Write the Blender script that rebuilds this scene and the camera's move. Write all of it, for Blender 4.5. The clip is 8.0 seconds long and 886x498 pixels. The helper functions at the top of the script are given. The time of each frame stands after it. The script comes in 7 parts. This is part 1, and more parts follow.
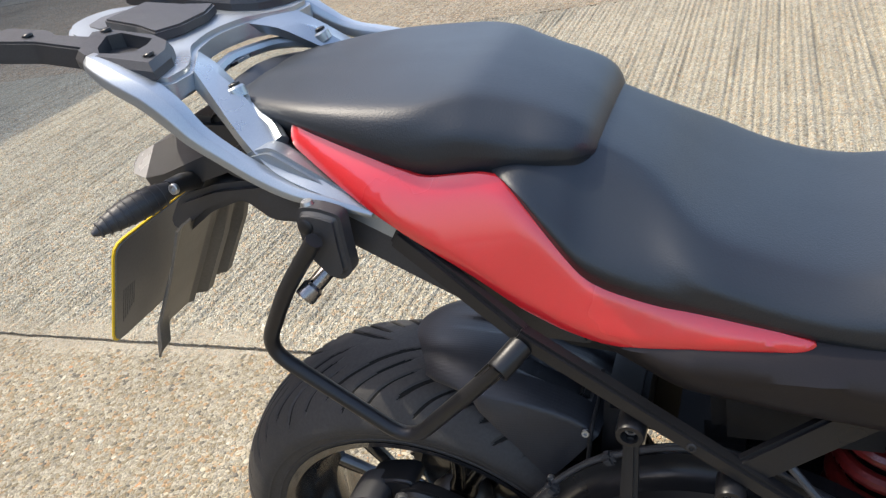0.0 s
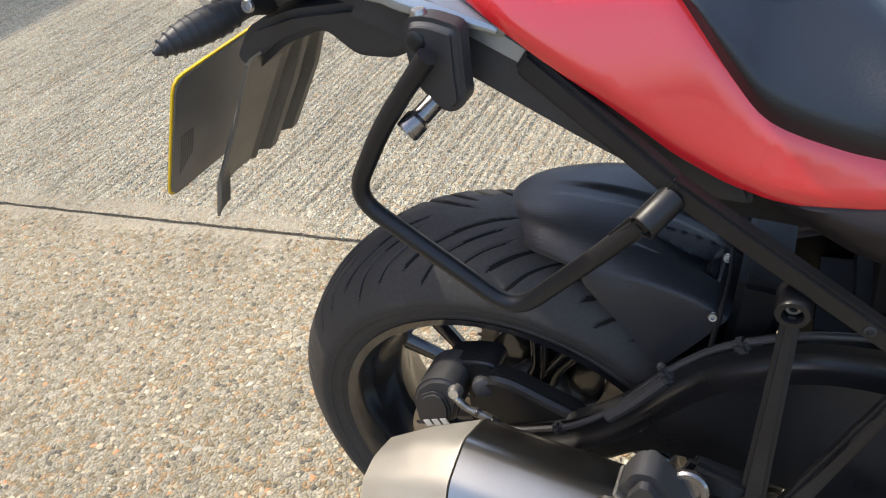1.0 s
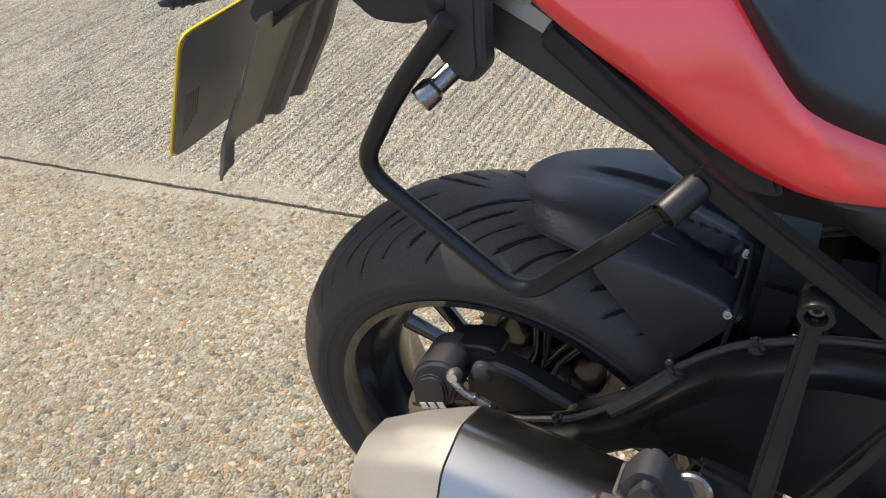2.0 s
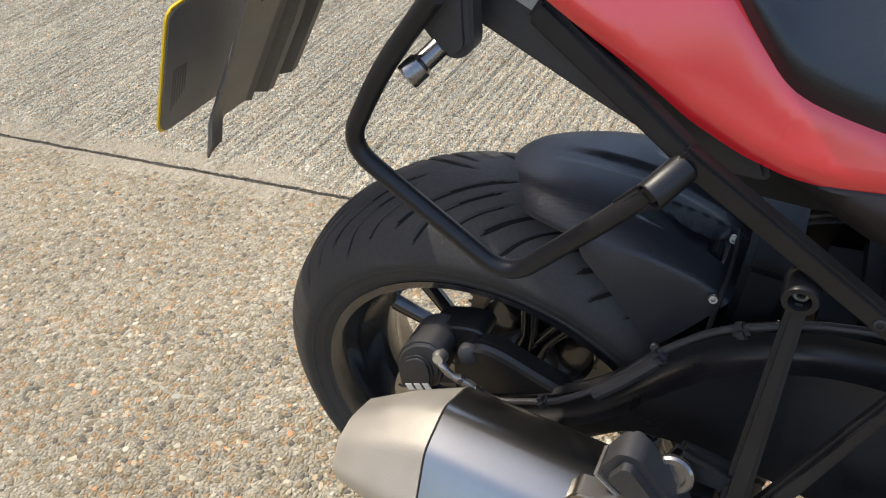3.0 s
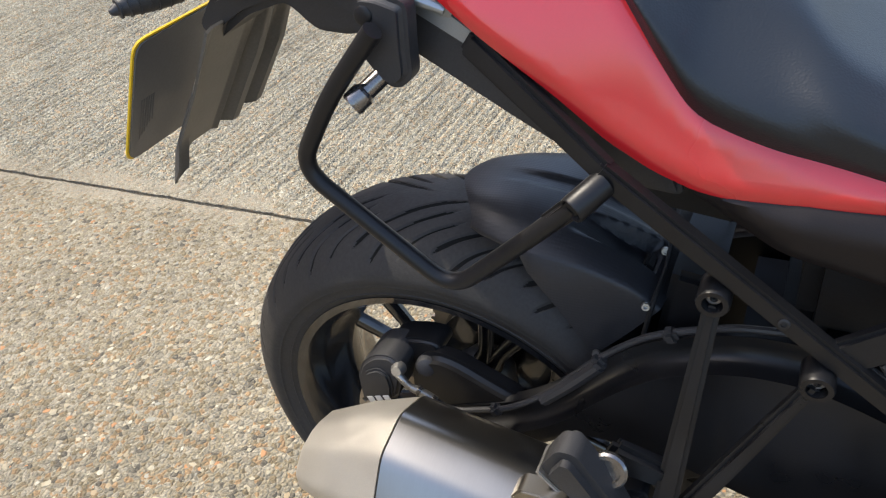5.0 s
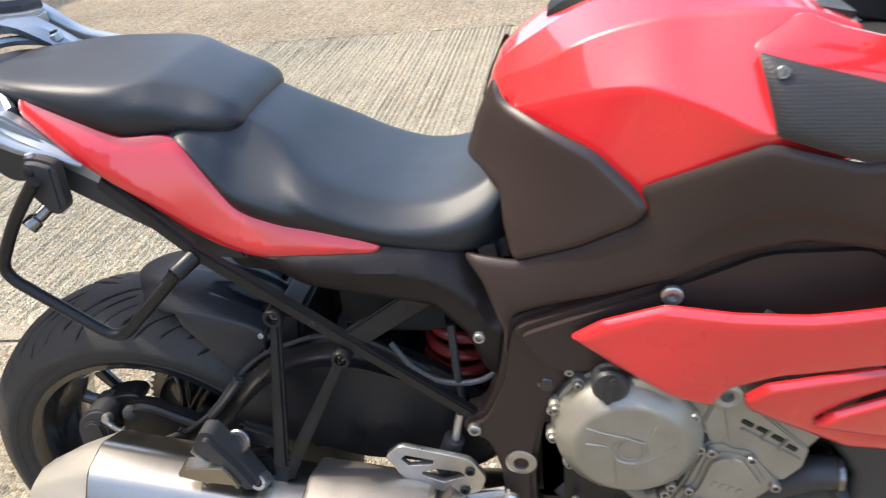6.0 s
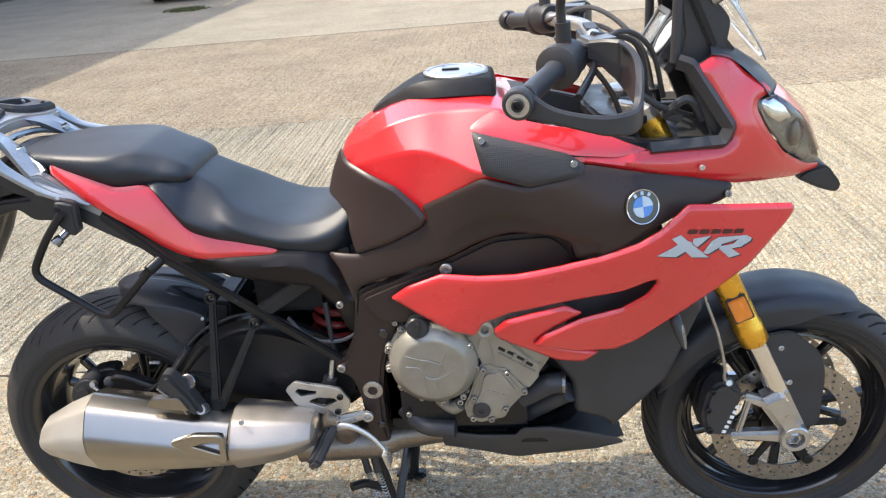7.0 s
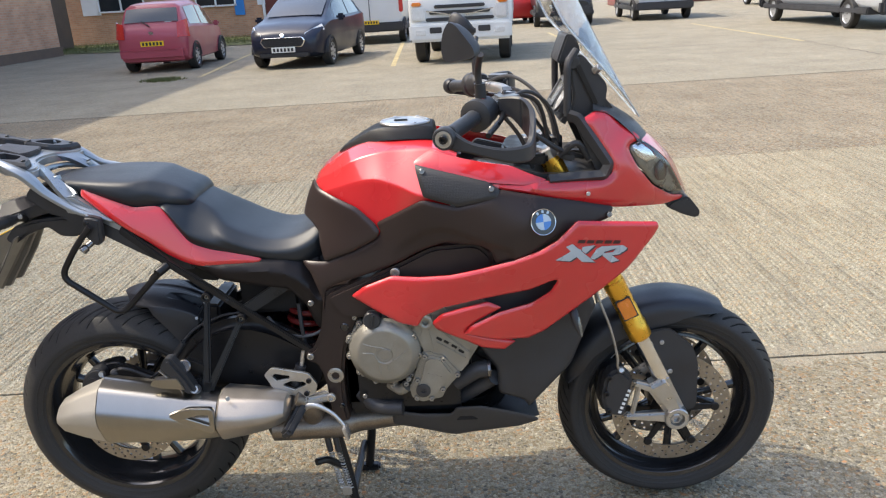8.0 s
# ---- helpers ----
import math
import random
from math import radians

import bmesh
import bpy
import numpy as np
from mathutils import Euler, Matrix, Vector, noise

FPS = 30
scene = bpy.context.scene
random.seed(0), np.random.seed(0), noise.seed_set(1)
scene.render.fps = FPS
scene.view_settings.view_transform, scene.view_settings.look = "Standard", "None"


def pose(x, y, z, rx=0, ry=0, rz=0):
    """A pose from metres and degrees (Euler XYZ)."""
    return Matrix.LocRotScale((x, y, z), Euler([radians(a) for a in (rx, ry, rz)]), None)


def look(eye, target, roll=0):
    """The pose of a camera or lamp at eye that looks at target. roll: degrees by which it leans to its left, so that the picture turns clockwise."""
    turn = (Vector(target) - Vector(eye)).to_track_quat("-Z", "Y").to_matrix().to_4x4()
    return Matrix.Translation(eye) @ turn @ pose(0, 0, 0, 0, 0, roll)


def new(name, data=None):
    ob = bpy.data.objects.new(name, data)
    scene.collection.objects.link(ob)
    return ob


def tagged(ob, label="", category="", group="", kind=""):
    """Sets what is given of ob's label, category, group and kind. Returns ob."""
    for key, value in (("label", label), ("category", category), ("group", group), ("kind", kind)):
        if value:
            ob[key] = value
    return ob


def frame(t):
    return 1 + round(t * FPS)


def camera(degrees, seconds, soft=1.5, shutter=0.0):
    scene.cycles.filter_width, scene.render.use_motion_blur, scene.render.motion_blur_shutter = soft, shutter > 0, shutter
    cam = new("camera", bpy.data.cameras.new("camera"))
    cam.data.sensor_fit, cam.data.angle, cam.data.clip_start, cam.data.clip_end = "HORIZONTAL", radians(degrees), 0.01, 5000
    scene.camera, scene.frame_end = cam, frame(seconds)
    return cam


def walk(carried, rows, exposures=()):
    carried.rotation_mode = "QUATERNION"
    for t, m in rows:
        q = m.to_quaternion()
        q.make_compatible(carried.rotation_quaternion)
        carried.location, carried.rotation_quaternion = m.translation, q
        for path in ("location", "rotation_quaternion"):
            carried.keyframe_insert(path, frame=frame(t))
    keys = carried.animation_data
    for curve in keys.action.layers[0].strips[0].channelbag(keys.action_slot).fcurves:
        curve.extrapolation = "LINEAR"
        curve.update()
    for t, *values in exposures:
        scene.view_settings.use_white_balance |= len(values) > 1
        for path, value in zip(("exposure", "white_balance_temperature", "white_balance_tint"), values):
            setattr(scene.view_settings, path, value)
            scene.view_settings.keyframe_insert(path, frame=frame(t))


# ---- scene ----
# ---- camera ----
cam = camera(60.7, 8.0, soft=1.2, shutter=0.12)
PATH = [
    (0, (0.474, -0.653, 1.213), (-0.329, 0.892, 0.23), -13.5),
    (0.5, (0.414, -0.625, 1.166), (-0.425, 0.817, 0.064), -14.6),
    (1, (0.365, -0.629, 1.121), (-0.494, 0.757, -0.038), -12.8),
    (1.5, (0.35, -0.62, 1.108), (-0.516, 0.745, -0.069), -11.1),
    (3, (0.356, -0.61, 1.095), (-0.484, 0.728, -0.131), -8.7),
    (3.5, (0.362, -0.611, 1.096), (-0.477, 0.723, -0.136), -9.0),
    (4, (0.368, -0.613, 1.097), (-0.47, 0.719, -0.137), -9.2),
    (4.2, (0.371, -0.614, 1.099), (-0.467, 0.717, -0.137), -9.2),
    (5.5, (0.503, -0.694, 1.146), (-0.201, 0.83, 0.06), -7.8),
    (6, (0.734, -0.91, 1.253), (0.394, 0.79, 0.257), -6.0),
    (6.5, (0.909, -1.203, 1.347), (0.689, 0.547, 0.404), -5.6),
    (7, (0.962, -1.479, 1.395), (0.784, 0.338, 0.577), -5.0),
    (7.5, (0.963, -1.729, 1.42), (0.843, 0.139, 0.717), -4.1),
    (8, (1.032, -1.898, 1.414), (0.949, -0.007, 0.766), -3.4),
]
EXPOSURES = [(0, .38), (0.5, .41), (1, .36), (1.5, .26), (3, .20), (4.2, .21), (5.4, .28), (6, .66), (6.5, .79), (7, .56), (7.5, .31), (8, .14)]
walk(cam, [(t, look(eye, target, roll)) for t, eye, target, roll in PATH], EXPOSURES)

# ---- sky and sun ----
SUN_FROM = Vector((-0.65, 0.05, 1.0)).normalized()
world = bpy.data.worlds.new("sky")
scene.world = world
world.use_nodes = True
wn = world.node_tree.nodes
wn.clear()
sky = wn.new("ShaderNodeTexSky")
sky.sky_type, sky.sun_disc = "NISHITA", False
sky.sun_elevation = math.asin(SUN_FROM.z)
sky.sun_rotation = math.atan2(SUN_FROM.x, SUN_FROM.y) % (2 * math.pi)
sky.dust_density, sky.ozone_density = 3.0, 1.0
wbg, wout = wn.new("ShaderNodeBackground"), wn.new("ShaderNodeOutputWorld")
wbg.inputs["Strength"].default_value = 0.40
world.node_tree.links.new(sky.outputs[0], wbg.inputs[0])
world.node_tree.links.new(wbg.outputs[0], wout.inputs[0])
sun = new("sun", bpy.data.lights.new("sun", "SUN"))
sun.data.energy, sun.data.angle, sun.data.color = 3.65, radians(0.53), (1.0, 0.91, 0.75)
sun.matrix_world = look((0, 0, 30), Vector((0, 0, 30)) - SUN_FROM)


# ---- materials ----
def material(name, base, rough=0.5, metal=0.0, var=0.15, scale=12.0, fine=160.0, bump=0.15, coat=0.0, spread=0.1, stretch=(1, 1, 1), spec=0.5):
    """A plain material with blotches and grain in colour, gloss and relief."""
    m = bpy.data.materials.new(name)
    m.use_nodes = True
    t = m.node_tree
    n, ln = t.nodes, t.links
    b = n["Principled BSDF"]
    b.inputs["Metallic"].default_value = metal
    b.inputs["Coat Weight"].default_value = coat
    b.inputs["Coat Roughness"].default_value = 0.04
    b.inputs["Specular IOR Level"].default_value = spec
    co = n.new("ShaderNodeTexCoord")
    mp = n.new("ShaderNodeMapping")
    mp.inputs["Scale"].default_value = stretch
    ln.new(co.outputs["Object"], mp.inputs[0])
    big, small = n.new("ShaderNodeTexNoise"), n.new("ShaderNodeTexNoise")
    for tex, s in ((big, scale), (small, fine)):
        tex.inputs["Scale"].default_value, tex.inputs["Detail"].default_value = s, 4
        ln.new(mp.outputs[0], tex.inputs["Vector"])
    mix = n.new("ShaderNodeMath")
    mix.operation = "ADD"
    ln.new(big.outputs["Fac"], mix.inputs[0])
    ln.new(small.outputs["Fac"], mix.inputs[1])
    ramp = n.new("ShaderNodeMapRange")
    ramp.inputs["From Min"].default_value, ramp.inputs["From Max"].default_value = 0.6, 1.4
    ramp.inputs["To Min"].default_value, ramp.inputs["To Max"].default_value = 1 - var, 1 + var
    ln.new(mix.outputs[0], ramp.inputs["Value"])
    col = n.new("ShaderNodeVectorMath")
    col.operation = "SCALE"
    col.inputs[0].default_value = base
    ln.new(ramp.outputs[0], col.inputs["Scale"])
    ln.new(col.outputs[0], b.inputs["Base Color"])
    rr = n.new("ShaderNodeMapRange")
    rr.inputs["From Min"].default_value, rr.inputs["From Max"].default_value = 0.3, 0.7
    rr.inputs["To Min"].default_value, rr.inputs["To Max"].default_value = max(0.02, rough - spread), min(1, rough + spread)
    ln.new(big.outputs["Fac"], rr.inputs["Value"])
    ln.new(rr.outputs[0], b.inputs["Roughness"])
    if bump:
        bp = n.new("ShaderNodeBump")
        bp.inputs["Strength"].default_value, bp.inputs["Distance"].default_value = bump, 0.002
        ln.new(small.outputs["Fac"], bp.inputs["Height"])
        ln.new(bp.outputs[0], b.inputs["Normal"])
    return m


def dotted(m, pitch, depth, dist=0.0006, low=0.0):
    """Adds a regular fine emboss (grip pattern, vinyl grain) to a material's relief."""
    t = m.node_tree
    n, ln = t.nodes, t.links
    co = n.new("ShaderNodeTexCoord")
    v = n.new("ShaderNodeTexVoronoi")
    v.inputs["Scale"].default_value, v.inputs["Randomness"].default_value = 1 / pitch, low
    ln.new(co.outputs["Object"], v.inputs["Vector"])
    bp = n.new("ShaderNodeBump")
    bp.inputs["Strength"].default_value, bp.inputs["Distance"].default_value = depth, dist
    ln.new(v.outputs["Distance"], bp.inputs["Height"])
    ln.new(bp.outputs[0], n["Principled BSDF"].inputs["Normal"])
    return m


def glass(name, tint, rough=0.02):
    m = bpy.data.materials.new(name)
    m.use_nodes = True
    b = m.node_tree.nodes["Principled BSDF"]
    b.inputs["Base Color"].default_value = (*tint, 1)
    b.inputs["Roughness"].default_value = rough
    b.inputs["Transmission Weight"].default_value = 1
    b.inputs["IOR"].default_value = 1.45
    return m


RED = material("red gloss paint", (0.55, 0.017, 0.021), 0.28, 0, 0.05, 5, 900, 0.02, coat=1.0, spread=0.04)
BLACK = material("black moulded plastic", (0.0315, 0.0315, 0.033), 0.46, 0, 0.25, 14, 700, 0.12, spec=0.4)
SATIN = material("dark brown-grey satin panel paint", (0.0325, 0.0222, 0.0192), 0.36, 0.0, 0.12, 8, 600, 0.05, spec=0.28)
# a darker brown-black than the satin side panels
COVERING = material("brown-black seat cover plastic", (0.0135, 0.0108, 0.0105), 0.42, 0.0, 0.15, 10, 700, 0.08, spec=0.22)
SHEEN = material("black satin painted metal", (0.0105, 0.0105, 0.0113), 0.36, 0.0, 0.2, 18, 500, 0.06, spec=0.32)
GLOSS = material("black gloss enamel", (0.012, 0.012, 0.013), 0.16, 0, 0.2, 14, 300, 0.03, coat=0.5)
GRIPPY = dotted(material("black embossed knee panel", (0.022, 0.022, 0.024), 0.5, 0, 0.1, 10, 300, 0.0), 0.0034, 0.55, 0.0008, 0.3)
HUGGER = dotted(material("black embossed mudguard plastic", (0.0155, 0.017, 0.021), 0.45, 0, 0.15, 10, 300, 0.0), 0.0034, 0.35, 0.0007, 0.0)
VINYL = dotted(material("black grained vinyl", (0.0088, 0.0126, 0.0172), 0.47, 0, 0.08, 6, 400, 0.0, spread=0.05, spec=0.50), 0.0017, 0.3, 0.0005, 0.9)
# dull black for inner parts and slots, with their deep shade in the colour
DEEP = material("shade-black moulding", (0.013, 0.013, 0.0135), 0.6, 0, 0.2, 14, 300, 0.1, spec=0.2)
RUBBER = material("dusty tyre rubber", (0.030, 0.0285, 0.027), 0.66, 0, 0.3, 30, 260, 0.2, spec=0.35)
# darker than the tread: the shade of the narrow cuts is in this colour
GROOVE = material("shade-darkened groove rubber", (0.010, 0.0098, 0.0095), 0.8, 0, 0.2, 30, 260, 0.0, spec=0.1)
SILVER = material("silver cast paint", (0.315, 0.340, 0.358), 0.36, 0.75, 0.10, 16, 900, 0.08)
ALLOY = material("bare aluminium", (0.50, 0.495, 0.48), 0.36, 0.9, 0.12, 40, 700, 0.08)
CAST = material("grey cast engine cover", (0.27, 0.255, 0.215), 0.42, 0.5, 0.2, 26, 900, 0.14)
STEEL = material("brushed stainless steel", (0.315, 0.300, 0.272), 0.28, 1.0, 0.035, 10, 120, 0.0, stretch=(5, 0.6, 0.6), spread=0.0)
SCREWSTEEL = material("dull screw steel", (0.36, 0.35, 0.33), 0.35, 0.85, 0.15, 60, 500, 0.02)
GUNMETAL = material("dark polished pin steel", (0.20, 0.19, 0.185), 0.22, 0.9, 0.2, 60, 500, 0.02)
SHIELD = material("heat-dulled shield steel", (0.36, 0.325, 0.285), 0.40, 0.8, 0.12, 12, 500, 0.08)
CONE = material("sandblasted silencer end", (0.43, 0.405, 0.355), 0.42, 0.6, 0.1, 20, 900, 0.16)
PIPE = material("heat-browned exhaust steel", (0.22, 0.185, 0.15), 0.4, 0.8, 0.35, 18, 300, 0.1)
CHROME = material("bright plated steel", (0.7, 0.7, 0.7), 0.14, 1.0, 0.1, 60, 500, 0.02)
DISC = material("drilled brake disc steel", (0.33, 0.30, 0.26), 0.34, 0.9, 0.2, 50, 600, 0.08)
GOLD = material("gold anodised fork tube", (0.72, 0.40, 0.05), 0.28, 0.85, 0.1, 30, 500, 0.04)
ORANGE = material("orange reflector", (0.75, 0.22, 0.02), 0.2, 0, 0.12, 80, 500, 0.2, coat=0.6)
SPRING = material("red spring lacquer", (0.14, 0.011, 0.009), 0.35, 0, 0.3, 40, 300, 0.05)
YELLOW = material("yellow plate plastic", (0.85, 0.55, 0.02), 0.35, 0, 0.05, 20, 300, 0.02)
PLATE_BACK = material("grey plate back", (0.115, 0.112, 0.11), 0.36, 0, 0.15, 14, 300, 0.04)
FLAP = material("dusty dark mudflap plastic", (0.095, 0.090, 0.082), 0.38, 0, 0.25, 12, 300, 0.08)
GREY = material("grey plastic lamp housing", (0.085, 0.086, 0.088), 0.4, 0, 0.2, 20, 400, 0.08)
WHITE = material("white lettering paint", (0.75, 0.75, 0.72), 0.4, 0, 0.05, 20, 300, 0.0)
BLUE = material("blue enamel", (0.02, 0.16, 0.5), 0.2, 0, 0.05, 20, 300, 0.0, coat=0.8)
DECAL = material("silver-blue decal", (0.43, 0.50, 0.56), 0.3, 0.3, 0.08, 20, 300, 0.0)
DARKTXT = material("dark decal", (0.05, 0.01, 0.01), 0.4, 0, 0.1, 20, 300, 0.0)
NAVY = material("dark blue decal edge", (0.02, 0.022, 0.04), 0.4, 0, 0.1, 20, 300, 0.0)
SCREEN = glass("clear screen acrylic", (0.99, 1.0, 1.0))
EDGEGLASS = material("pale acrylic edge glint", (0.62, 0.68, 0.72), 0.12, 0, 0.2, 30, 300, 0.0, coat=0.8)
KNEED = material("dark brown satin knee moulding", (0.0290, 0.0190, 0.0165), 0.36, 0, 0.1, 8, 600, 0.05, spec=0.4)
BOWL = material("smoky reflector bowl", (0.20, 0.20, 0.18), 0.3, 0.7, 0.3, 30, 300, 0.0)
ORANGERED = material("red switch plastic", (0.45, 0.03, 0.02), 0.4, 0, 0.1, 60, 300, 0.0)
LENS = glass("headlamp polycarbonate", (0.95, 0.95, 0.93))
DIAL = material("white dial face", (0.52, 0.52, 0.50), 0.25, 0, 0.1, 60, 300, 0.0, coat=0.6)
LCD = material("grey display", (0.20, 0.205, 0.19), 0.2, 0, 0.2, 60, 300, 0.0, coat=0.7)


# ---- mesh helpers ----
from mathutils import geometry

def part(name, bm, mat, parent=None, label="", smooth=35):
    """Links a bmesh or a mesh as one object under a thing or a part."""
    if isinstance(bm, bmesh.types.BMesh):
        me = bpy.data.meshes.new(name)
        bmesh.ops.recalc_face_normals(bm, faces=bm.faces)
        bm.to_mesh(me)
        bm.free()
    else:
        me = bm
    if mat:
        me.materials.append(mat)
    me.shade_smooth()
    me.set_sharp_from_angle(angle=radians(smooth))
    ob = new(name, me)
    ob.parent = parent
    if label:
        tagged(ob, label)
    return ob


def thing(name, label, category, place=(0, 0, 0), turn=0.0, group=""):
    ob = new(name)
    ob.empty_display_size = 0.1
    ob.matrix_world = pose(*place, 0, 0, turn)
    return tagged(ob, label, category, group)


def grid_mesh(rows, wrap=False, cap=True, bm=None):
    """Skins a table of points; wrap closes each row into a ring, cap fills the first and last ring."""
    bm = bm or bmesh.new()
    vs = [[bm.verts.new(p) for p in row] for row in rows]
    k = len(rows[0])
    for a, b in zip(vs, vs[1:]):
        for i in range(k if wrap else k - 1):
            j = (i + 1) % k
            bm.faces.new((a[i], a[j], b[j], b[i]))
    if wrap and cap:
        bm.faces.new(vs[0][::-1])
        bm.faces.new(vs[-1])
    return bm


def spline(pts, n=6, closed=False):
    """Catmull-Rom through the points, n steps to each span."""
    p = np.array(pts, float)
    m = len(p)
    out = []
    for i in range(m if closed else m - 1):
        if closed:
            a, b, c, d = (p[(i + k) % m] for k in (-1, 0, 1, 2))
        else:
            b, c = p[i], p[i + 1]
            a = p[i - 1] if i else 2 * b - c
            d = p[i + 2] if i + 2 < m else 2 * c - b
        for s in np.arange(n) / n:
            out.append(0.5 * (2 * b + (c - a) * s + (2 * a - 5 * b + 4 * c - d) * s * s + (3 * b - a - 3 * c + d) * s ** 3))
    if not closed:
        out.append(p[-1])
    return np.array(out)


def dense(rows, ku, kv, closed=False):
    """Smooths a table of points in both directions."""
    a = np.array([spline(r, kv, closed) for r in rows])
    return np.array([spline(a[:, j], ku) for j in range(a.shape[1])]).transpose(1, 0, 2)


def rounded(pts, r, n=3):
    """A closed outline with its corners rounded."""
    p = [Vector((*q,)).to_2d() for q in pts]
    out = []
    for i, b in enumerate(p):
        a, c = p[i - 1], p[(i + 1) % len(p)]
        da, dc = a - b, c - b
        ra, rc = min(r, da.length * 0.45), min(r, dc.length * 0.45)
        s, e = b + da.normalized() * ra, b + dc.normalized() * rc
        for k in range(n + 1):
            u = k / n
            out.append(tuple(s * (1 - u) ** 2 + b * 2 * u * (1 - u) + e * u * u))
    return out


def fillet(pts, r, n=5):
    """An open 3D polyline with its bends rounded."""
    p = [Vector(q) for q in pts]
    out = [p[0]]
    for a, b, c in zip(p, p[1:], p[2:]):
        da, dc = a - b, c - b
        k = min(r, da.length * 0.48, dc.length * 0.48)
        s, e = b + da.normalized() * k, b + dc.normalized() * k
        out += [s * (1 - u) ** 2 + b * 2 * u * (1 - u) + e * u * u for u in (i / n for i in range(n + 1))]
    return out + [p[-1]]


def tube(pts, r, n=10, bm=None, flat=1.0):
    """A round bar along a polyline; r is one radius or one for each point."""
    p = [Vector(q) for q in pts]
    rs = list(r) if hasattr(r, "__len__") else [r] * len(p)
    rows, side = [], None
    for i, q in enumerate(p):
        d = (p[min(i + 1, len(p) - 1)] - p[max(i - 1, 0)]).normalized()
        if side is None:
            side = d.cross(Vector((0, 0, 1)) if abs(d.z) < 0.9 else Vector((1, 0, 0))).normalized()
        side = (side - d * side.dot(d)).normalized()
        up = d.cross(side)
        rows.append([q + (side * math.cos(a) * flat + up * math.sin(a)) * rs[i] for a in (2 * math.pi * k / n for k in range(n))])
    return grid_mesh(rows, True, True, bm)


def lathe(profile, n=48, centre=(0, 0, 0), axis="y", a0=0.0, a1=360.0, bm=None):
    """Turns a profile of (radius, offset along the axis) round an axis."""
    full = abs(a1 - a0) >= 360
    k = n if full else n + 1
    rows = []
    for r, o in profile:
        row = []
        for i in range(k):
            a = radians(a0 + (a1 - a0) * i / n)
            c, s = r * math.cos(a), r * math.sin(a)
            q = {"y": (c, o, s), "z": (c, s, o), "x": (o, c, s)}[axis]
            row.append(Vector(q) + Vector(centre))
        rows.append(row)
    return grid_mesh(rows, full, False, bm)


def disc_at(bm, c, d, prof, n=14):
    """A small turned piece at c along the direction d; prof holds (radius, height)."""
    m = Vector(d).normalized().to_track_quat("Z", "Y").to_matrix()
    rows = [[Vector(c) + m @ Vector((r * math.cos(a), r * math.sin(a), h)) for a in (2 * math.pi * k / n for k in range(n))] for r, h in prof]
    return grid_mesh(rows, True, True, bm)


def bolt(bm, c, d, r=0.006, h=0.004):
    """A socket-head bolt."""
    return disc_at(bm, c, d, [(r, 0), (r, h * 0.8), (r * 0.85, h), (r * 0.5, h), (r * 0.45, h * 0.3)], 12)


def prism(outline, y0, y1, bevel=0.003, bm=None, axis="y", seg=2):
    """An outline in x and z drawn out from y0 to y1 with softened edges."""
    b2 = bmesh.new()
    put = (lambda a, b, o: (a, o, b)) if axis == "y" else (lambda a, b, o: (a, b, o))
    f = b2.faces.new([b2.verts.new(put(a, b, y0)) for a, b in outline])
    ext = bmesh.ops.extrude_face_region(b2, geom=[f])
    d = (0, y1 - y0, 0) if axis == "y" else (0, 0, y1 - y0)
    bmesh.ops.translate(b2, verts=[v for v in ext["geom"] if isinstance(v, bmesh.types.BMVert)], vec=d)
    if bevel:
        rim = [e for e in b2.edges if abs((e.verts[0].co - e.verts[1].co).dot(Vector(d).normalized())) < 1e-6]
        bmesh.ops.bevel(b2, geom=rim, offset=bevel, segments=seg, affect="EDGES", clamp_overlap=True)
    if bm is None:
        return b2
    return join(bm, b2)


def join(bm, other, m=None):
    me = bpy.data.meshes.new("tmp")
    if m is not None:
        bmesh.ops.transform(other, matrix=m, verts=other.verts)
    other.to_mesh(me)
    other.free()
    bm.from_mesh(me)
    bpy.data.meshes.remove(me)
    return bm


def block(c, size, bevel=0.004, turn=(0, 0, 0), bm=None, seg=2):
    """A box with rounded edges."""
    b2 = bmesh.new()
    bmesh.ops.create_cube(b2, size=1, matrix=Matrix.Diagonal((*size, 1)))
    if bevel:
        bmesh.ops.bevel(b2, geom=b2.edges[:], offset=bevel, segments=seg, affect="EDGES")
    m = pose(*c, *turn)
    if bm is None:
        bmesh.ops.transform(b2, matrix=m, verts=b2.verts)
        return b2
    return join(bm, b2, m)


def bar(a, b, w0, h0, w1=None, h1=None, bevel=0.003, bm=None):
    """A tapered beam of w (along y) by h from a to b."""
    a, b = Vector(a), Vector(b)
    w1, h1 = w1 or w0, h1 or h0
    d = (b - a).normalized()
    side = Vector((0, 1, 0))
    side = (side - d * side.dot(d)).normalized()
    up = d.cross(side)
    b2 = grid_mesh([[q + side * (w / 2 * i) + up * (h / 2 * j) for i, j in ((-1, -1), (1, -1), (1, 1), (-1, 1))] for q, w, h in ((a, w0, h0), (b, w1, h1))], True)
    bmesh.ops.bevel(b2, geom=b2.edges[:], offset=bevel, segments=2, affect="EDGES")
    return b2 if bm is None else join(bm, b2)


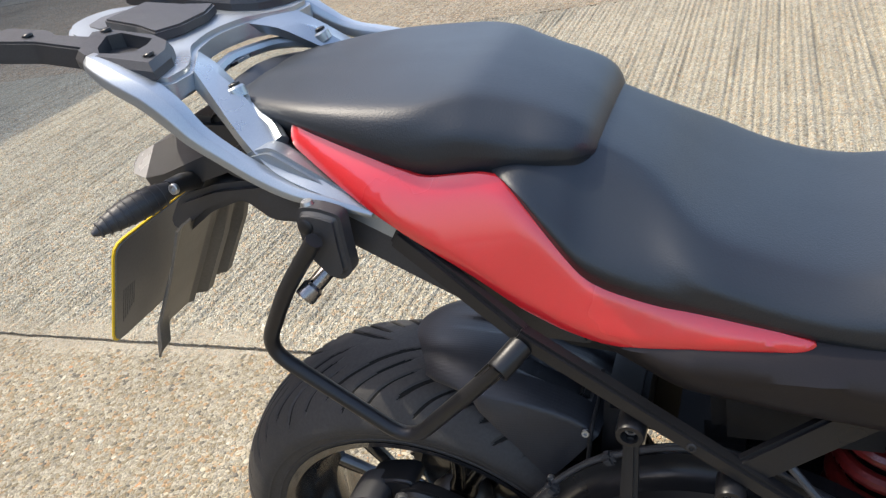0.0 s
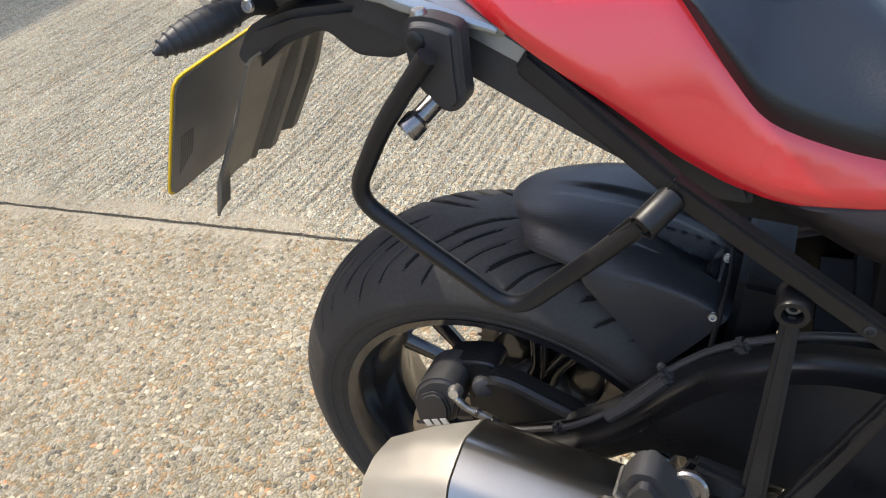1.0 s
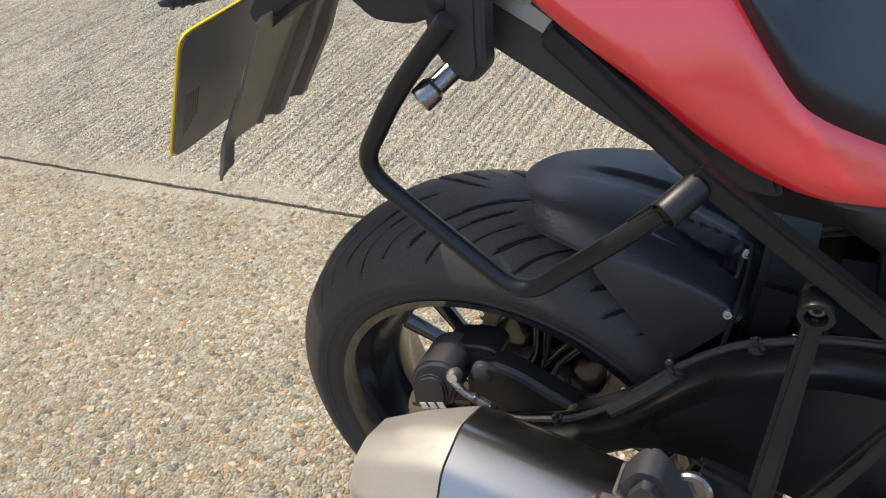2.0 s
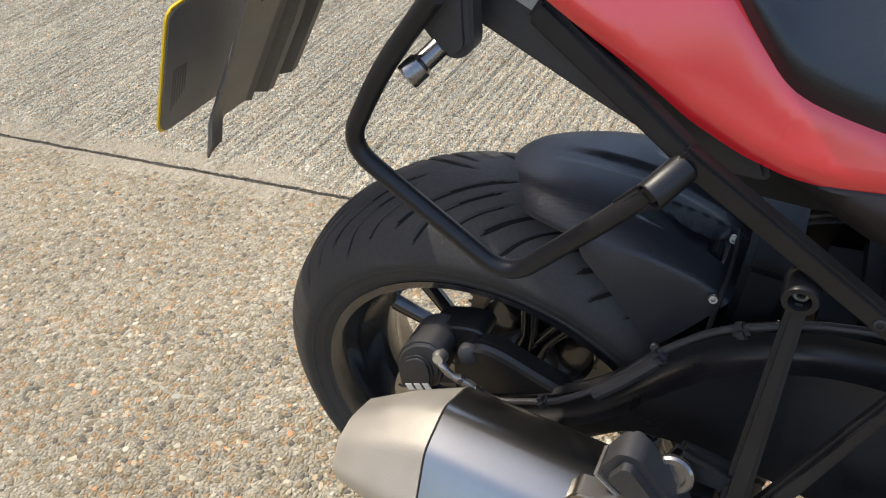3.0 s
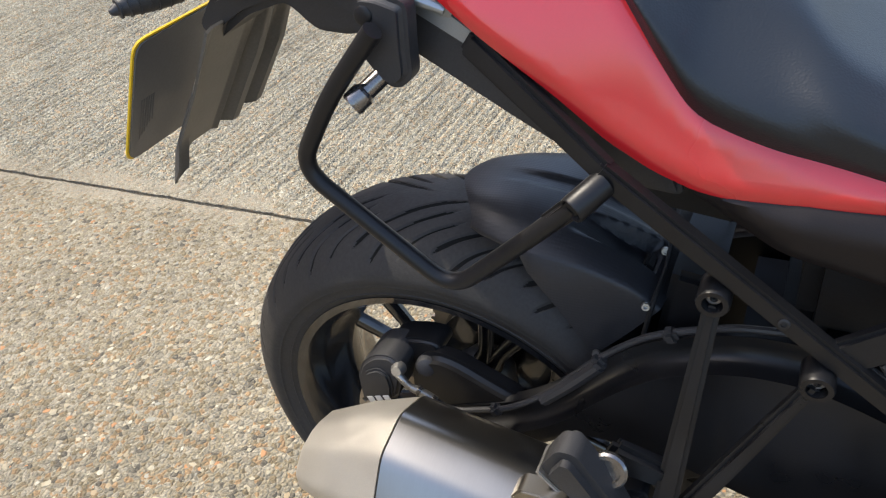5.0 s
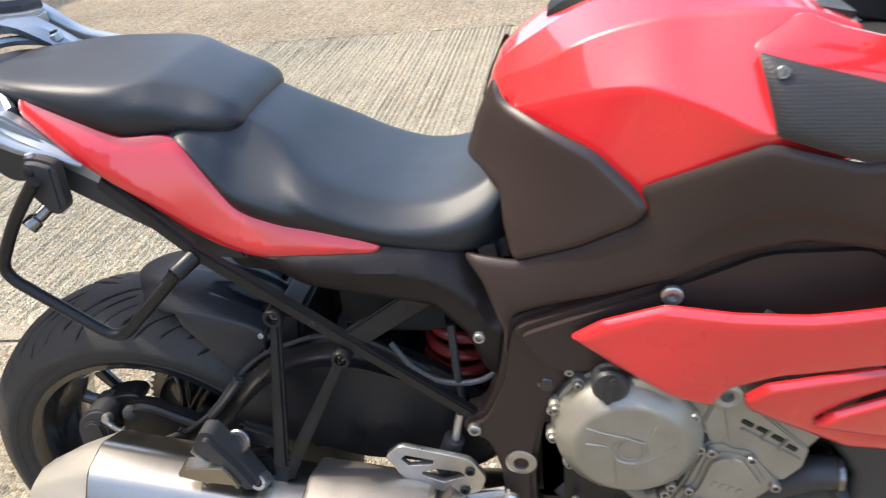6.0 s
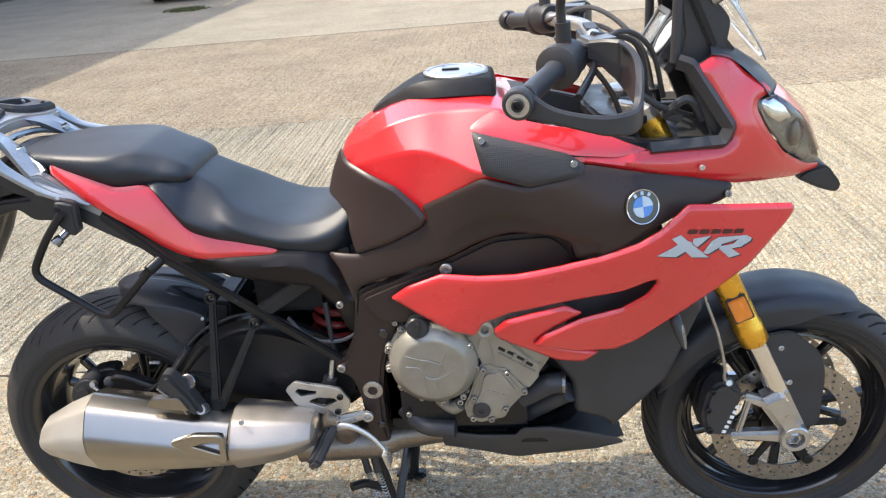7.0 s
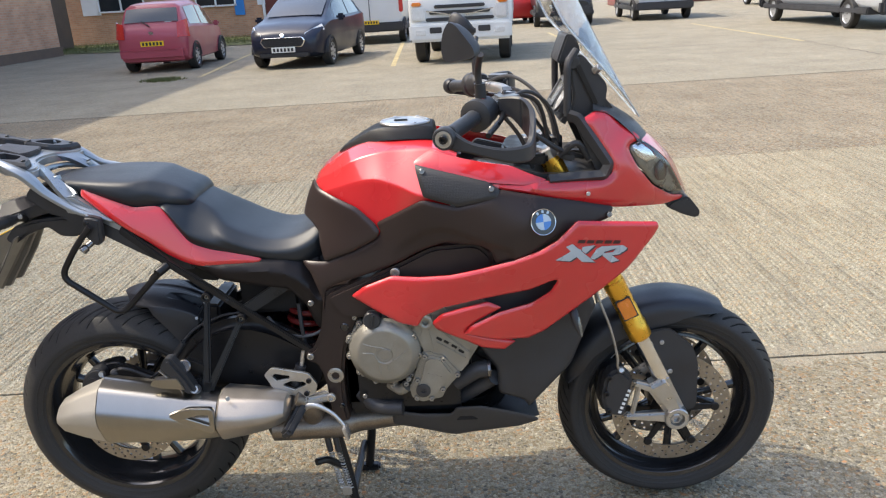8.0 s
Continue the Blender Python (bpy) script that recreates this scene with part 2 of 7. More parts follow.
def sheet(table):
    """A smooth half-width over x and z from a few known places."""
    a = np.array(table)
    n = len(a)

    def kernel(d2):
        return d2 * np.log(d2 + 1e-9)
    d2 = ((a[:, None, :2] - a[None, :, :2]) ** 2).sum(2)
    A = np.zeros((n + 3, n + 3))
    A[:n, :n] = kernel(d2) + np.eye(n) * 0.004
    A[:n, n:] = np.c_[np.ones(n), a[:, :2]]
    A[n:, :n] = A[:n, n:].T
    w = np.linalg.solve(A, np.r_[a[:, 2], 0, 0, 0])

    def width(x, z):
        return float((kernel((a[:, 0] - x) ** 2 + (a[:, 1] - z) ** 2) * w[:n]).sum() + w[n] + w[n + 1] * x + w[n + 2] * z)
    return width


def shell(outline, width, s=-1, out=0.0, thick=0.004, step=0.014, r=0.01, roll=0.006, lip=0.012, dent=None):
    """A curved panel: the outline in x and z, laid on a half-width, with a rolled edge and thickness. s is the side (-1 right)."""
    edge = []
    corners = rounded(outline, r)
    for a, b in zip(corners, corners[1:] + corners[:1]):
        parts = max(1, math.ceil(math.dist(a, b) / (step * 0.7)))
        edge += [(a[0] + (b[0] - a[0]) * k / parts, a[1] + (b[1] - a[1]) * k / parts) for k in range(parts)]
    e = np.array(edge)
    d = np.roll(e, -1, 0) - e
    ln2 = np.maximum((d ** 2).sum(1), 1e-12)

    def gap(q):
        u = np.clip(((q - e) * d).sum(1) / ln2, 0, 1)
        return np.sqrt((((e + d * u[:, None]) - q) ** 2).sum(1).min())

    def inside(q):
        a, b2 = e, np.roll(e, -1, 0)
        cross = (a[:, 1] > q[1]) != (b2[:, 1] > q[1])
        xs = a[:, 0] + (q[1] - a[:, 1]) / np.where(cross, b2[:, 1] - a[:, 1], 1) * (b2[:, 0] - a[:, 0])
        return (cross & (q[0] < xs)).sum() % 2 == 1
    pts = [Vector(q) for q in edge]
    along = np.roll(e, -1, 0) - np.roll(e, 1, 0)
    side_way = np.c_[-along[:, 1], along[:, 0]] / np.maximum(np.hypot(*along.T), 1e-9)[:, None]
    rings = []
    for depth in (0.25, 0.6, 0.95):
        for q, d0 in zip(e, side_way):
            for q2 in (q + d0 * lip * depth, q - d0 * lip * depth):
                if inside(q2) and gap(q2) > lip * depth * 0.93 and all(math.dist(q2, o) > lip * 0.25 for o in rings[-40:]):
                    rings.append(q2)
                    pts.append(Vector(q2))
    for row, z in enumerate(np.arange(e[:, 1].min(), e[:, 1].max(), step * 0.87)):
        for x in np.arange(e[:, 0].min() + (row % 2) * step / 2, e[:, 0].max(), step):
            q = np.array((x, z))
            if inside(q) and gap(q) > lip + step * 0.35:
                pts.append(Vector((x, z)))
    n = len(edge)
    flat_v, _, tris = geometry.delaunay_2d_cdt(pts, [(i, (i + 1) % n) for i in range(n)], [], 1, 1e-6)[:3]
    bm = bmesh.new()
    vs = []
    for q in flat_v:
        fall = max(0.0, 1 - gap(np.array(q)) / lip)
        y = width(q[0], q[1]) + out - roll * fall * fall - (dent(q[0], q[1]) if dent else 0)
        vs.append(bm.verts.new((q[0], s * y, q[1])))
    for f in tris:
        bm.faces.new([vs[k] for k in f])
    ext = bmesh.ops.extrude_face_region(bm, geom=bm.faces[:])
    bmesh.ops.translate(bm, verts=[v for v in ext["geom"] if isinstance(v, bmesh.types.BMVert)], vec=(0, -s * thick, 0))
    return bm


def cutout(loops, depth, bevel=0.0):
    """A flat plate in x and z from an outer outline and its holes, as a mesh centred on y = 0."""
    cu = bpy.data.curves.new("cut", "CURVE")
    cu.dimensions, cu.fill_mode, cu.extrude, cu.bevel_depth, cu.bevel_resolution = "2D", "BOTH", depth / 2, bevel, 1
    for pts in loops:
        sp = cu.splines.new("POLY")
        sp.points.add(len(pts) - 1)
        for q, (a, b) in zip(sp.points, pts):
            q.co = (a, b, 0, 1)
        sp.use_cyclic_u = True
    ob = bpy.data.objects.new("cut", cu)
    scene.collection.objects.link(ob)
    me = bpy.data.meshes.new_from_object(ob.evaluated_get(bpy.context.evaluated_depsgraph_get()))
    bpy.data.objects.remove(ob)
    bpy.data.curves.remove(cu)
    me.transform(Matrix.Rotation(radians(90), 4, "X"))
    return me


def circle(x, z, r, n=24):
    return [(x + r * math.cos(2 * math.pi * k / n), z + r * math.sin(2 * math.pi * k / n)) for k in range(n)]


def from_mesh(me, m=None):
    bm = bmesh.new()
    bm.from_mesh(me)
    bpy.data.meshes.remove(me)
    if m is not None:
        bmesh.ops.transform(bm, matrix=m, verts=bm.verts)
    return bm


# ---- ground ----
def concrete(name, base, stones, cell, bump, streaking=0.0, stain=0.25, grain=(0.64, 1.31)):
    """Weathered concrete: stones of mixed colours in a pale matrix, stains, relief, and darker streaks along y."""
    m = bpy.data.materials.new(name)
    m.use_nodes = True
    t = m.node_tree
    n, ln = t.nodes, t.links
    b = n["Principled BSDF"]
    b.inputs["Roughness"].default_value = 0.85
    b.inputs["Specular IOR Level"].default_value = 0.25
    co = n.new("ShaderNodeTexCoord")
    vor = n.new("ShaderNodeTexVoronoi")
    vor.inputs["Scale"].default_value = 1 / cell
    edge = n.new("ShaderNodeTexVoronoi")
    edge.feature = "DISTANCE_TO_EDGE"
    edge.inputs["Scale"].default_value = 1 / cell
    warp = n.new("ShaderNodeTexNoise")
    warp.inputs["Scale"].default_value = 0.7 / cell
    wmix = n.new("ShaderNodeVectorMath")
    wmix.operation = "MULTIPLY_ADD"
    wmix.inputs[1].default_value = (cell * 0.7,) * 3
    ln.new(co.outputs["Object"], warp.inputs["Vector"])
    ln.new(warp.outputs["Color"], wmix.inputs[0])
    ln.new(co.outputs["Object"], wmix.inputs[2])
    for v in (vor, edge):
        ln.new(wmix.outputs[0], v.inputs["Vector"])
    pick = n.new("ShaderNodeSeparateColor")
    ln.new(vor.outputs["Color"], pick.inputs[0])
    ramp = n.new("ShaderNodeValToRGB")
    ramp.color_ramp.interpolation = "CONSTANT"
    tones = [(0, 0.9), (0.22, 1.05), (0.45, 0.75), (0.6, 1.2), (0.74, 0.5), (0.8, 1.0), (0.9, 1.3)]
    tints = [(1, 1, 1), (1, 0.97, 0.9), (1.05, 0.95, 0.8), (1, 1, 1), (1, 1, 1.03), (1.15, 0.88, 0.66), (1, 1, 1)]
    for k, ((p, v), c) in enumerate(zip(tones, tints)):
        e = ramp.color_ramp.elements[0] if k == 0 else (ramp.color_ramp.elements[1] if k == 1 else ramp.color_ramp.elements.new(p))
        e.position = p
        w = 1 + (v - 1) * stones
        e.color = (*(min(1, base[i] * w * (1 + (c[i] - 1) * stones)) for i in range(3)), 1)
    ln.new(pick.outputs[0], ramp.inputs[0])
    big = n.new("ShaderNodeTexNoise")
    big.inputs["Scale"].default_value, big.inputs["Detail"].default_value, big.inputs["Roughness"].default_value = 1.1, 6, 0.65
    ln.new(co.outputs["Object"], big.inputs["Vector"])
    grit = n.new("ShaderNodeTexNoise")
    grit.inputs["Scale"].default_value, grit.inputs["Detail"].default_value = 1.9 / cell, 3
    ln.new(co.outputs["Object"], grit.inputs["Vector"])
    s1 = n.new("ShaderNodeMapRange")
    s1.inputs["From Min"].default_value, s1.inputs["From Max"].default_value = 0.3, 0.7
    s1.inputs["To Min"].default_value, s1.inputs["To Max"].default_value = 1 - stain, 1 + stain * 0.6
    ln.new(big.outputs["Fac"], s1.inputs["Value"])
    s2 = n.new("ShaderNodeMapRange")
    s2.inputs["From Min"].default_value, s2.inputs["From Max"].default_value = 0.3, 0.7
    s2.inputs["To Min"].default_value, s2.inputs["To Max"].default_value = grain
    ln.new(grit.outputs["Fac"], s2.inputs["Value"])
    mul = n.new("ShaderNodeMath")
    mul.operation = "MULTIPLY"
    ln.new(s1.outputs[0], mul.inputs[0])
    ln.new(s2.outputs[0], mul.inputs[1])
    # the dark of the rib grooves, put into the colour as loose streaks
    if streaking:
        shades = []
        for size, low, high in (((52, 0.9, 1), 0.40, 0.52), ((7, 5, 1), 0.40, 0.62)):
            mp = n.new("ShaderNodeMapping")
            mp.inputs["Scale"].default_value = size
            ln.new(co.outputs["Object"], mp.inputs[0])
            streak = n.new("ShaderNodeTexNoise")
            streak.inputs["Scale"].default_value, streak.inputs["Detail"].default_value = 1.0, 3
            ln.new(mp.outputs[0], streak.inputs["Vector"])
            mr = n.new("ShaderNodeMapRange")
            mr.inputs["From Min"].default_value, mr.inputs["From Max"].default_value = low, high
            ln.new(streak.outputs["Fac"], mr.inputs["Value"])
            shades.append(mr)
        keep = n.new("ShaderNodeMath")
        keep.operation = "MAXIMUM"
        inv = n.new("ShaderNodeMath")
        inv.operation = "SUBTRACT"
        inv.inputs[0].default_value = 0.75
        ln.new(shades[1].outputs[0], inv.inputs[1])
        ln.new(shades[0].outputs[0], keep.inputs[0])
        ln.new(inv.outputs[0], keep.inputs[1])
        darken = n.new("ShaderNodeMapRange")
        darken.inputs["To Min"].default_value, darken.inputs["To Max"].default_value = 1 - streaking, 1.0
        ln.new(keep.outputs[0], darken.inputs["Value"])
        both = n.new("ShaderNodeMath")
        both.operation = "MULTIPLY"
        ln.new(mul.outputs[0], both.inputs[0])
        ln.new(darken.outputs[0], both.inputs[1])
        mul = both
    col = n.new("ShaderNodeVectorMath")
    col.operation = "SCALE"
    ln.new(ramp.outputs[0], col.inputs[0])
    ln.new(mul.outputs[0], col.inputs["Scale"])
    ln.new(col.outputs[0], b.inputs["Base Color"])
    h = n.new("ShaderNodeMath")
    h.operation = "MULTIPLY_ADD"
    h.inputs[1].default_value = 0.35
    sm = n.new("ShaderNodeMapRange")
    sm.interpolation_type = "SMOOTHSTEP"
    sm.inputs["From Max"].default_value = 0.35
    ln.new(edge.outputs["Distance"], sm.inputs["Value"])
    ln.new(grit.outputs["Fac"], h.inputs[0])
    ln.new(sm.outputs[0], h.inputs[2])
    bp = n.new("ShaderNodeBump")
    bp.inputs["Strength"].default_value, bp.inputs["Distance"].default_value = bump, cell * 0.8
    ln.new(h.outputs[0], bp.inputs["Height"])
    ln.new(bp.outputs[0], b.inputs["Normal"])
    return m


AGGREGATE = concrete("exposed aggregate concrete", (0.256, 0.227, 0.164), 1.0, 0.0105, 0.65, stain=0.22)
RIBBED = concrete("ribbed concrete", (0.376, 0.344, 0.258), 0.75, 0.010, 0.9, streaking=0.28, stain=0.14, grain=(0.55, 1.42))
WORN = concrete("worn brown concrete", (0.325, 0.280, 0.205), 0.9, 0.016, 0.9, streaking=0.2, stain=0.24, grain=(0.5, 1.45))
PALE = concrete("smooth pale concrete", (0.280, 0.254, 0.193), 0.5, 0.02, 0.6, stain=0.2)
CEMENT = concrete("smooth cement joint margin", (0.345, 0.308, 0.228), 0.55, 0.007, 0.8, stain=0.2)
SEAL = material("dark joint sealant", (0.085, 0.073, 0.056), 0.9, 0, 0.4, 20, 300, 0.4)

base = grid_mesh([[(x, y, -0.05) for x in (-3000, -60, 60, 3000)] for y in (-3000, -40, 60, 3000)])
tagged(part("ground", base, PALE), "pale concrete yard ground reaching the horizon", "ground", kind="structure")
joints = grid_mesh([[(x, y, -0.014) for x in (-42, 42)] for y in (-22, 62)])
tagged(part("joint_bed", joints, SEAL), "dark sealant bed under the concrete slab joints", "ground", kind="structure")

# slab bands: edges y = c + k * x
EDGES = [(-20.0, 0.0), (0.722, 0.022), (4.14, 0.055), (8.83, 0.062), (60.0, 0.0)]
slab_mats = [AGGREGATE, RIBBED, WORN, PALE]
slab_words = ["exposed aggregate concrete slab with small brown stones", "ribbed concrete slab with worn tamped ridges",
              "worn brown-stained concrete slab", "smooth pale concrete slab of the parking yard"]
RIB = 0.029


def slab(i):
    (c0, k0), (c1, k1) = EDGES[i], EDGES[i + 1]
    gap, gap1 = (0.007, 0.007, 0.010, 0.022)[i], (0.007, 0.010, 0.022, 0.007)[i]
    if i == 1:
        xs = np.concatenate(([-40.0], np.arange(-4.6, 6.6, 0.0052), [40.0]))
        vs = np.concatenate(([0.0, 0.004], np.linspace(0.02, 0.98, 190), [0.996, 1.0]))
    else:
        xs = np.concatenate(([-40.0], np.arange(-3.0, 4.2, 0.012 if i == 0 else 0.3), [40.0]))
        vs = np.concatenate(([0.0, 0.8, 0.9], np.linspace(0.915, 0.999, 130), [1.0])) if i == 0 else np.linspace(0, 1, 12)
    pts = []
    for x in xs:
        rag = 0.006 * noise.noise((x * 9, i, 0)) + 0.005 * noise.noise((x * 40, i, 3)) + 0.004 * noise.noise((x * 95, i, 6))
        y0, y1 = c0 + k0 * x + gap + rag, c1 + k1 * x - gap1 + rag * 0.6
        row = []
        for v in vs:
            y = y0 + (y1 - y0) * v
            z = 0.0
            if i == 1:
                worn = max(0.45, min(1.1, 0.8 + 0.5 * noise.noise((x * 0.9, y * 0.9, 5)) + 0.25 * noise.noise((x * 5, y * 5, 2))))
                margin = min(1, (y - y0) / 0.16)
                sway = x + 0.006 * noise.noise((x * 2, y * 1.1, 1))
                comb = 0.55 * math.sin(2 * math.pi * sway / RIB) + 0.9 * noise.noise((sway * 34, y * 0.16, 1)) + 0.4 * noise.noise((sway * 70, y * 0.5, 2))
                z = (0.0088 * worn * max(-1.0, min(0.5, comb)) + 0.0026 * noise.noise((x * 75, y * 55, 0)) + 0.0015 * noise.noise((x * 25, y * 16, 7))) * margin
            if i == 0 and y > -1.2:
                margin = 0.25 + 0.75 * min(1, (y1 - y) / 0.17)
                z = (0.0032 * noise.noise((x * 48, y * 40, 0)) + 0.0016 * noise.noise((x * 12, y * 9, 4)) + 0.0014 * max(0, noise.noise((x * 1.3, y * 1.3, 8))) * math.sin(2 * math.pi * x / RIB)) * margin
            if v in (0.0, 1.0):
                z -= 0.005
            row.append((x, y, z))
        row = [(row[0][0], row[0][1], -0.045)] + row + [(row[-1][0], row[-1][1], -0.045)]
        pts.append(row)
    return grid_mesh(pts)


pavement = tagged(new("pavement"), "concrete yard laid in long slabs with open joints", "pavement", kind="structure")
for i in range(4):
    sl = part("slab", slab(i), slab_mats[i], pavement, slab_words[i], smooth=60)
    if i < 2:
        # trowelled margins along the open joint
        sl.data.materials.append(CEMENT)
        mid = np.empty(len(sl.data.polygons) * 3)
        sl.data.polygons.foreach_get("center", mid)
        mid = mid.reshape(-1, 3)
        gap = np.abs(mid[:, 1] - (EDGES[1][0] + EDGES[1][1] * mid[:, 0]))
        ragged = 0.045 + 0.02 * np.sin(mid[:, 0] * 3.1) + 0.016 * np.sin(mid[:, 0] * 11.7 + 1) + 0.010 * np.sin(mid[:, 0] * 37) + 0.016 * np.sin(mid[:, 0] * 140 + 3 * np.sin(mid[:, 0] * 61))
        sl.data.polygons.foreach_set("material_index", (gap < ragged).astype(np.int32))


# loose and half-bedded stones
STONE = bpy.data.materials.new("mixed river stones")
STONE.use_nodes = True
sn = STONE.node_tree.nodes
geo = sn.new("ShaderNodeNewGeometry")
sr = sn.new("ShaderNodeValToRGB")
sr.color_ramp.interpolation = "CONSTANT"
for k, (q, c) in enumerate(((0, (.42, .355, .26)), (.24, (.47, .41, .31)), (.44, (.34, .275, .19)), (.58, (.40, .30, .19)), (.70, (.53, .48, .40)), (.77, (.22, .18, .135)), (.83, (.47, .23, .105)), (.93, (.35, .33, .29)))):
    el = sr.color_ramp.elements[k] if k < 2 else sr.color_ramp.elements.new(q)
    el.position, el.color = q, (c[0] * .79, c[1] * .80, c[2] * .71, 1)
STONE.node_tree.links.new(geo.outputs["Random Per Island"], sr.inputs[0])
STONE.node_tree.links.new(sr.outputs[0], sn["Principled BSDF"].inputs["Base Color"])
sn["Principled BSDF"].inputs["Roughness"].default_value = 0.7


def stones(name, count, x0, x1, y0, y1, small, big, label):
    """Many small angular stones bedded in the slab, as one object."""
    r = np.random.default_rng(11 + count)
    c = np.c_[r.uniform(x0, x1, count), r.uniform(y0, y1, count)]
    size = small + (big - small) * r.random(count) ** 2.6
    base = np.array([(1, 0, 0), (.3, .9, .1), (-.8, .55, -.1), (-.75, -.6, .1), (.35, -.95, -.1), (.25, .1, .8), (-.3, -.15, .75)])
    tri = np.array([(0, 1, 5), (1, 2, 6), (1, 6, 5), (2, 3, 6), (3, 4, 6), (4, 5, 6), (4, 0, 5)])
    a = r.uniform(0, 2 * np.pi, count)
    jit = base[None] + r.normal(0, .16, (count, 7, 3))
    jit[:, :, 0] *= r.uniform(.8, 1.5, (count, 1))
    xx = (jit[:, :, 0] * np.cos(a)[:, None] - jit[:, :, 1] * np.sin(a)[:, None]) * size[:, None] + c[:, :1]
    yy = (jit[:, :, 0] * np.sin(a)[:, None] + jit[:, :, 1] * np.cos(a)[:, None]) * size[:, None] + c[:, 1:]
    zz = jit[:, :, 2] * size[:, None] * r.uniform(.22, .55, (count, 1)) - .0002
    v = np.stack([xx, yy, zz], 2).reshape(-1, 3)
    f = (tri[None] + np.arange(count)[:, None, None] * 7).reshape(-1, 3)
    me = bpy.data.meshes.new(name)
    me.from_pydata(v.tolist(), [], f.tolist())
    tagged(part(name, me, STONE, smooth=50), label, "stones", kind="stuff")


stones("aggregate_stones", 21000, -2.3, 3.4, -0.95, 0.58, .0016, .0078, "small mixed brown and grey stones bedded in the concrete")
stones("far_stones", 14000, -3.5, 9.0, 4.2, 8.9, .003, .010, "coarse stones standing out of the worn far slab")
stones("rib_stones", 9000, -3.2, 5.6, 0.82, 4.1, .0016, .006, "small stones showing between worn concrete ribs")


# ---- motorcycle ----
bike = thing("motorcycle", "red and black sport touring motorcycle on its centre stand", "motorcycle")
REAR, FRONT = Vector((0.055, 0, 0.338)), Vector((1.548, 0, 0.300))



def screw_set(parent, places, d, r, mat, h=0.0045):
    """Separate socket-head screws."""
    for p in places:
        part("screw", bolt(bmesh.new(), p, d, r, h), mat, parent)


# half-widths of the bodywork
UPPER = sheet([(.61, .91, .085), (.64, .93, .112), (.65, .99, .10), (.70, .955, .150), (.757, .935, .172), (.80, .90, .188), (.735, .83, .188), (.666, .804, .172), (.655, .87, .14),
               (.918, 1.022, .212), (.92, .965, .222), (1.0, .93, .232), (1.0, 1.03, .205), (.93, 1.065, .16), (1.074, .978, .235), (1.185, .9, .25),
               (1.12, 1.02, .195), (1.2, .98, .2), (1.21, .82, .24), (1.35, .9, .175), (1.0, .8, .225), (.72, .76, .19), (.62, .78, .17), (.65, .62, .175)])
FAIRED = sheet([(.733, .74, .215), (.83, .78, .225), (.84, .66, .235), (1.0, .77, .25), (1.06, .79, .25), (1.21, .81, .26), (1.27, .89, .25),
                (1.45, .88, .205), (1.38, .78, .225), (1.26, .68, .23), (1.19, .63, .225), (1.1, .59, .22), (1.0, .62, .235), (.92, .65, .235)])
NOSED = sheet([(1.08, .98, .225), (1.2, .98, .2), (1.34, .98, .175), (1.285, 1.118, .16), (1.32, 1.14, .14), (1.4, 1.08, .12), (1.41, 1.037, .14),
               (1.45, .99, .13), (1.5, .93, .1), (1.53, .916, .07), (1.48, .90, .10), (1.37, .9, .16), (1.2, .936, .22), (1.3, .914, .19)])
TAILED = sheet([(.07, 1.0, .117), (.07, .975, .130), (.14, .94, .150), (.15, .97, .134), (.25, .955, .128), (.25, .85, .158), (.28, .90, .143), (.32, .88, .141), (.33, .81, .158), (.42, .828, .148), (.42, .80, .158), (.5, .806, .154)])


